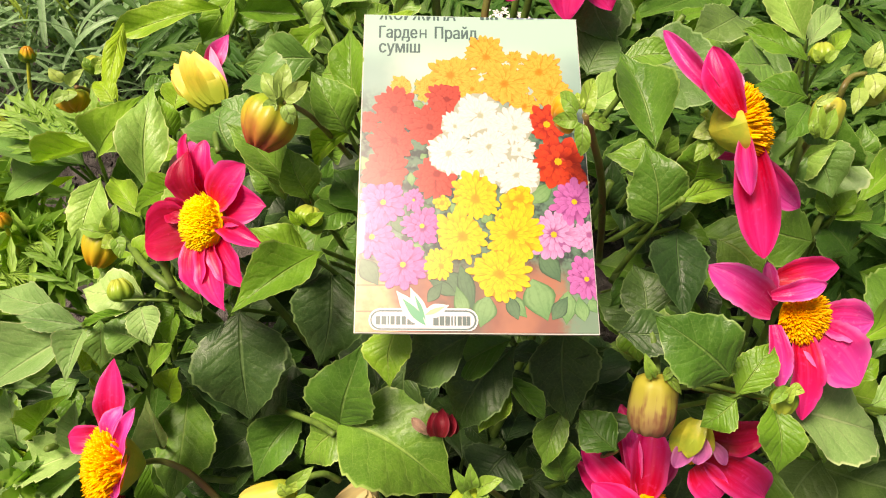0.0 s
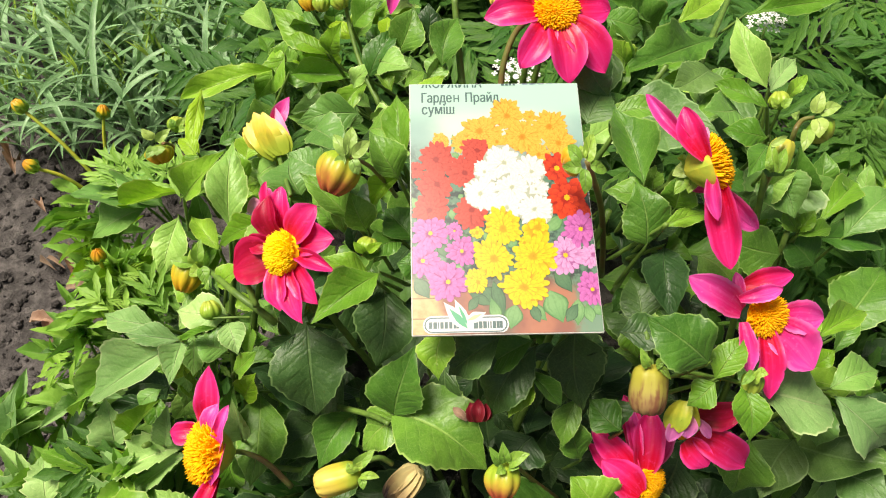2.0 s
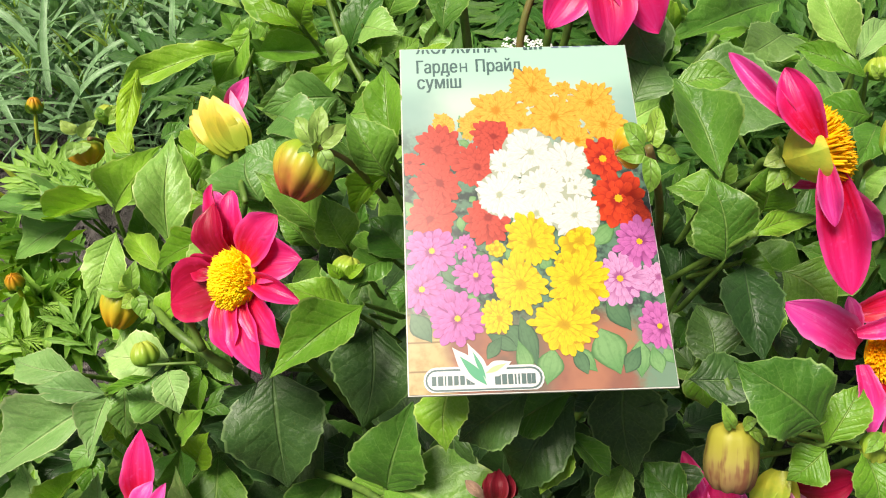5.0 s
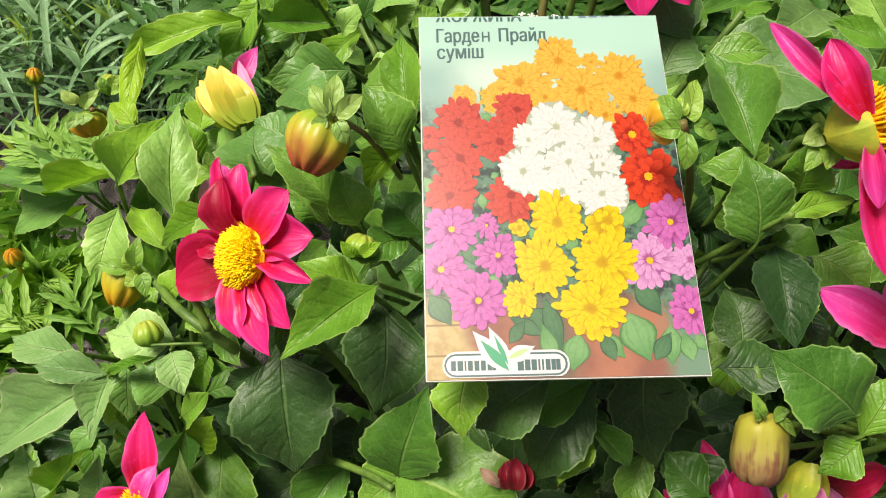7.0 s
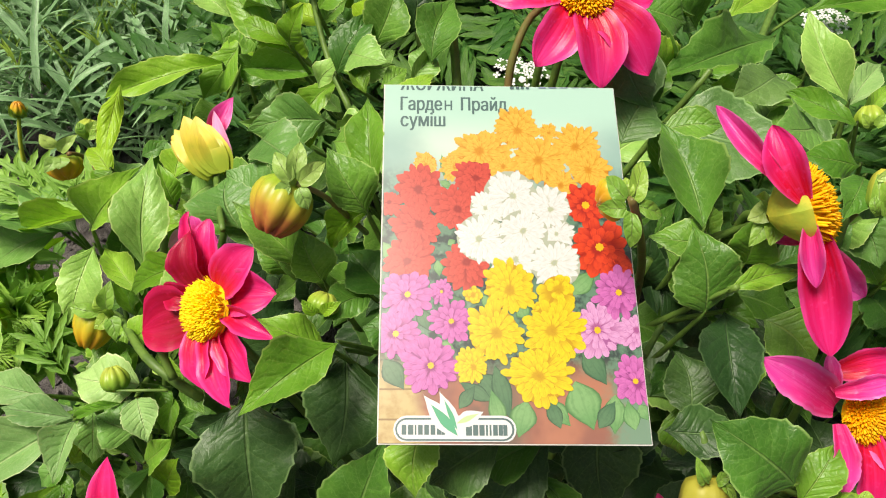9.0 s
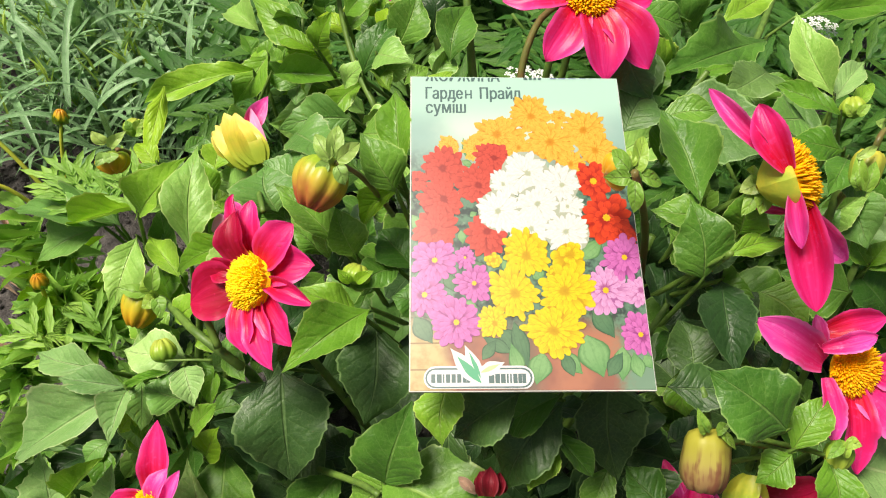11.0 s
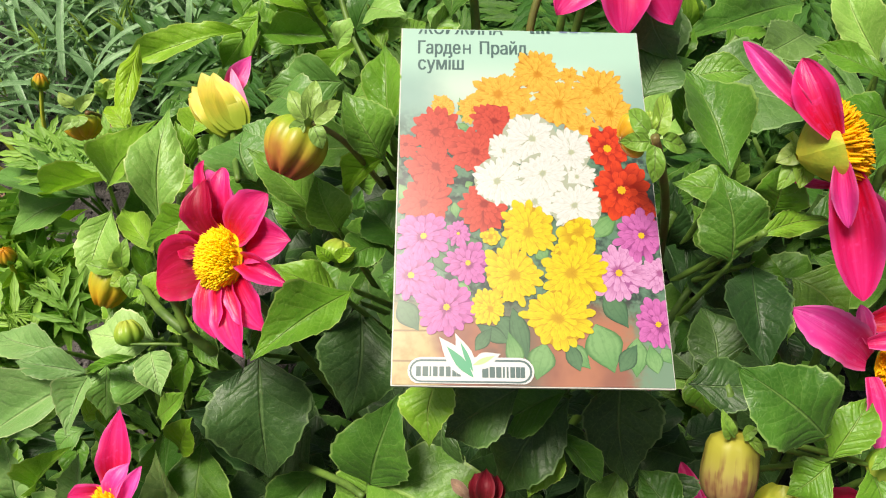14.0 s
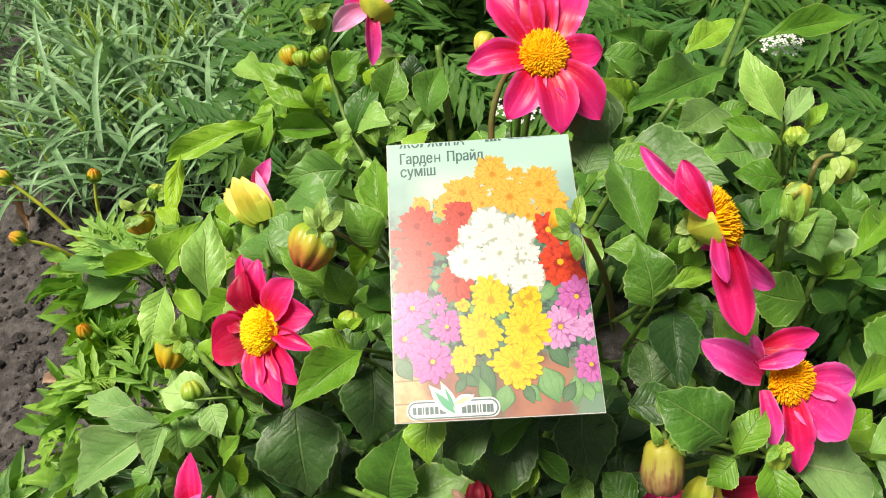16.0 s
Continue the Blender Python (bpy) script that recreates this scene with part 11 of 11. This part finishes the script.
shoot(marigold_left, (-0.2488, 0.3145, 0.2413), (0.25, -0.31, 0.92), 14, 0.04, 67, ("feather", "feather", "pale"))
shoot(marigold_left, (-0.2845, 0.4214, 0.2456), (0.02, -0.26, 0.96), 14, 0.04, 68, ("feather", "feather", "pale"))
shoot(marigold_left, (-0.2491, 0.3952, 0.2620), (0.15, -0.32, 0.94), 14, 0.036, 69, ("feather", "lime"))
shoot(marigold_left, (-0.2908, 0.2958, 0.1420), (0.26, -0.22, 0.94), 12, 0.03, 70, ("feather", "feather", "pale"))
shoot(marigold_left, (-0.2022, 0.3406, 0.2654), (-0.00, -0.27, 0.96), 14, 0.034, 71, ("feather", "feather", "pale"))
leaf(marigold_left, (-0.2583, 0.3971, 0.2843), (-0.2980, 0.3847, 0.2731), 0.0057, (-0.11, -0.46, 0.88), "lance", "feather", 0.15, 0.25, curl=0.1, teeth=0.05, stalk=False)
leaf(marigold_left, (-0.2500, 0.3946, 0.2819), (-0.2921, 0.3838, 0.2721), 0.0050, (-0.09, -0.44, 0.89), "lance", "feather", 0.15, 0.25, curl=0.1, teeth=0.05, stalk=False)
leaf(marigold_left, (-0.2528, 0.3995, 0.2865), (-0.2851, 0.3997, 0.2869), 0.0057, (0.01, -0.42, 0.91), "lance", "feather", 0.15, 0.25, curl=0.1, teeth=0.05, stalk=False)
leaf(marigold_left, (-0.2582, 0.4032, 0.2900), (-0.2849, 0.4119, 0.2984), 0.0084, (0.12, -0.46, 0.88), "lance", "feather", 0.15, 0.25, curl=0.1, teeth=0.05, stalk=False)
leaf(marigold_left, (-0.2383, 0.3896, 0.2772), (-0.2720, 0.3852, 0.2733), 0.0042, (-0.05, -0.42, 0.91), "lance", "feather", 0.15, 0.25, curl=0.1, teeth=0.05, stalk=False)
leaf(marigold_left, (-0.2532, 0.3793, 0.2676), (-0.2794, 0.3672, 0.2565), 0.0042, (-0.15, -0.48, 0.87), "lance", "feather", 0.15, 0.25, curl=0.1, teeth=0.05, stalk=False)
leaf(marigold_left, (-0.2456, 0.3213, 0.2545), (-0.2639, 0.3353, 0.2745), 0.0047, (0.31, -0.62, 0.72), "lance", "feather", 0.15, 0.25, curl=0.1, teeth=0.05, stalk=False)
leaf(marigold_left, (-0.2350, 0.3361, 0.2682), (-0.2524, 0.3393, 0.2782), 0.0058, (0.37, -0.47, 0.80), "lance", "feather", 0.15, 0.25, curl=0.1, teeth=0.05, stalk=False)
leaf(marigold_left, (-0.2385, 0.3160, 0.2495), (-0.2718, 0.3097, 0.2507), 0.0086, (0.10, -0.34, 0.94), "lance", "feather", 0.15, 0.25, curl=0.1, teeth=0.05, stalk=False)
leaf(marigold_left, (-0.2412, 0.3201, 0.2534), (-0.2654, 0.3166, 0.2571), 0.0054, (0.19, -0.34, 0.92), "lance", "feather", 0.15, 0.25, curl=0.1, teeth=0.05, stalk=False)
leaf(marigold_left, (-0.2345, 0.3195, 0.2527), (-0.2448, 0.3225, 0.2625), 0.0086, (0.47, -0.56, 0.68), "lance", "feather", 0.15, 0.25, curl=0.1, teeth=0.05, stalk=False)
leaf(marigold_left, (-0.2202, 0.3360, 0.2680), (-0.2399, 0.3285, 0.2681), 0.0050, (0.13, -0.33, 0.94), "lance", "feather", 0.15, 0.25, curl=0.1, teeth=0.05, stalk=False)
leaf(marigold_left, (-0.2146, 0.3200, 0.2530), (-0.2264, 0.3126, 0.2531), 0.0043, (0.17, -0.26, 0.95), "lance", "feather", 0.15, 0.25, curl=0.1, teeth=0.05, stalk=False)
leaf(marigold_left, (-0.2421, 0.3376, 0.2697), (-0.2566, 0.3206, 0.2607), 0.0043, (-0.04, -0.44, 0.90), "lance", "feather", 0.15, 0.25, curl=0.1, teeth=0.05, stalk=False)
leaf(marigold_left, (-0.2107, 0.3127, 0.2462), (-0.2224, 0.3169, 0.2571), 0.0050, (0.43, -0.58, 0.69), "lance", "feather", 0.15, 0.25, curl=0.1, teeth=0.05, stalk=False)
leaf(marigold_left, (-0.2018, 0.3243, 0.2569), (-0.1856, 0.3239, 0.2633), 0.0072, (-0.35, -0.38, 0.86), "lance", "feather", 0.15, 0.25, curl=0.1, teeth=0.05, stalk=False)
leaf(marigold_left, (-0.2044, 0.3315, 0.2638), (-0.1886, 0.3326, 0.2715), 0.0058, (-0.37, -0.43, 0.82), "lance", "feather", 0.15, 0.25, curl=0.1, teeth=0.05, stalk=False)
part("leaf", CUT_LEAVES[0], "feather", marigold_left, along((-0.2369, 0.3080, 0.2351), (-0.2850, 0.3003, 0.2077), (-0.39, -0.44, 0.81), 0.0374))
part("leaf", CUT_LEAVES[1], "feather", marigold_left, along((-0.2399, 0.3092, 0.2294), (-0.2988, 0.2952, 0.1826), (-0.46, -0.50, 0.73), 0.0348))
part("leaf", CUT_LEAVES[2], "feather", marigold_left, along((-0.2384, 0.3026, 0.2233), (-0.2628, 0.2932, 0.1942), (-0.50, -0.62, 0.61), 0.0287))
leaf(dahlia_left, (-0.3066, 0.2586, 0.1621), (-0.2996, 0.2984, 0.2130), 0.0187, (-0.02, -0.79, 0.62), "ovate", "soft", 0.15, 0.3, curl=0.15, teeth=0.04, stalk=False)
leaf(dahlia_left, (-0.3215, 0.2663, 0.1693), (-0.2770, 0.2840, 0.1993), 0.0150, (-0.35, -0.49, 0.80), "ovate", "soft", 0.15, 0.3, curl=0.15, teeth=0.04, stalk=False)
leaf(dahlia_left, (-0.3195, 0.2596, 0.1631), (-0.2796, 0.2747, 0.1907), 0.0127, (-0.37, -0.48, 0.80), "lance", "soft", 0.15, 0.3, curl=0.15, teeth=0.04, stalk=False)
leaf(dahlia_left, (-0.3089, 0.2707, 0.1734), (-0.2951, 0.2283, 0.1473), 0.0112, (0.11, -0.49, 0.86), "lance", "soft", 0.15, 0.3, curl=0.15, teeth=0.04, stalk=False)
leaf(dahlia_left, (-0.3298, 0.2633, 0.1666), (-0.3091, 0.2910, 0.2061), 0.0135, (-0.22, -0.74, 0.63), "ovate", "pale", 0.15, 0.3, curl=0.15, teeth=0.04, stalk=False)
leaf(dahlia_left, (-0.3259, 0.2511, 0.1552), (-0.3039, 0.2402, 0.1586), 0.0112, (-0.22, -0.15, 0.96), "lance", "fresh", 0.15, 0.3, curl=0.15, teeth=0.04, stalk=False)
leaf(dahlia_left, (-0.1563, 0.2296, 0.2366), (-0.2153, 0.2141, 0.2156), 0.0212, (-0.23, -0.34, 0.91), "ovate", "soft", 0.12, 0.25, curl=0.1, teeth=0.08, stalk=False)
leaf(dahlia_left, (-0.1575, 0.2251, 0.2324), (-0.1986, 0.2086, 0.2104), 0.0179, (-0.30, -0.40, 0.87), "ovate", "soft", 0.12, 0.25, curl=0.1, teeth=0.08, stalk=False)
leaf(dahlia_left, (-0.1887, 0.2010, 0.2101), (-0.2436, 0.2057, 0.2080), 0.0185, (-0.06, -0.25, 0.97), "ovate", "soft", 0.12, 0.25, curl=0.1, teeth=0.08, stalk=False)
leaf(dahlia_left, (-0.2485, 0.1992, 0.2089), (-0.2531, 0.2287, 0.2296), 0.0218, (0.07, -0.57, 0.82), "ovate", "soft", 0.12, 0.25, curl=0.1, teeth=0.08, stalk=False)
leaf(dahlia_left, (-0.2138, 0.2136, 0.2220), (-0.2560, 0.2282, 0.2291), 0.0112, (0.06, -0.29, 0.95), "lance", "fresh", 0.12, 0.25, curl=0.1, teeth=0.08, stalk=False)
leaf(dahlia_left, (-0.2213, 0.1991, 0.2085), (-0.2378, 0.2254, 0.2264), 0.0165, (0.15, -0.49, 0.86), "ovate", "pale", 0.12, 0.25, curl=0.1, teeth=0.08, stalk=False)
shoot(marigold_left, (-0.2784, 0.2308, 0.1838), (0.16, -0.07, 0.98), 14, 0.05, 80, ("feather", "feather", "soft"), 0.26)
shoot(marigold_left, (-0.2506, 0.2283, 0.2019), (0.25, -0.33, 0.91), 14, 0.045, 81, ("feather", "feather", "soft"), 0.26)
shoot(marigold_left, (-0.1955, 0.2129, 0.2281), (0.01, -0.09, 1.00), 14, 0.04, 82, ("feather", "feather", "soft"), 0.26)
shoot(marigold_left, (-0.3095, 0.2829, 0.1848), (0.16, -0.34, 0.93), 12, 0.045, 83, ("feather", "feather", "soft"), 0.26)
shoot(marigold_left, (-0.2514, 0.2822, 0.2112), (0.26, -0.13, 0.96), 12, 0.04, 84, ("feather", "feather", "soft"), 0.26)
shoot(marigold_left, (-0.2889, 0.3295, 0.2008), (0.03, -0.35, 0.94), 12, 0.035, 85, ("feather", "feather", "soft"), 0.26)


def dry(b, t, w):
    """A curled dead leaf lying on the soil, from b to t."""
    at = along((*b, soil_height(*b) + 0.004), (*t, soil_height(*t) + 0.012), (0.1, -0.2, 1), w)
    tagged(new("dry_leaf", with_material(blade("ovate", 0.2, 0.4, 0.3, 0.05, 0.0, 16, 6, len(b) + int(1000 * w) % 3), "dry_leaf")), "curled dry brown leaf on the soil", "leaf", "dry leaves").matrix_world = at


dry((-0.441, 0.509), (-0.406, 0.498), 0.0133)
dry((-0.422, 0.562), (-0.397, 0.569), 0.0138)
dry((-0.433, 0.606), (-0.412, 0.561), 0.0104)
dry((-0.395, 0.517), (-0.379, 0.532), 0.0073)
dry((-0.399, 0.424), (-0.375, 0.384), 0.0045)
dry((-0.562, 0.788), (-0.550, 0.747), 0.0193)
dry((-0.466, 0.607), (-0.440, 0.594), 0.0065)
dry((-0.434, 0.473), (-0.413, 0.474), 0.0094)
dry((-0.457, 0.516), (-0.413, 0.514), 0.0167)
dry((-0.448, 0.621), (-0.415, 0.578), 0.0174)
dry((-0.430, 0.562), (-0.398, 0.564), 0.0192)
dry((-0.428, 0.582), (-0.404, 0.584), 0.0156)
dry((-0.395, 0.518), (-0.375, 0.529), 0.0136)
dry((-0.507, 0.706), (-0.490, 0.682), 0.0099)
dry((-0.473, 0.603), (-0.447, 0.588), 0.0059)
dry((-0.407, 0.476), (-0.425, 0.478), 0.0107)
dry((-0.585, 0.820), (-0.555, 0.760), 0.0123)
alyssum((0.2705, 0.5424, 0.3416), 26, 41)
alyssum((0.0628, 0.5364, 0.3038), 16, 890)
alyssum((0.3475, 0.3172, 0.1482), 16, 1550)
alyssum((0.4667, 0.6543, 0.2220), 16, 1575)
alyssum((0.0731, 0.5345, 0.3020), 16, 912)
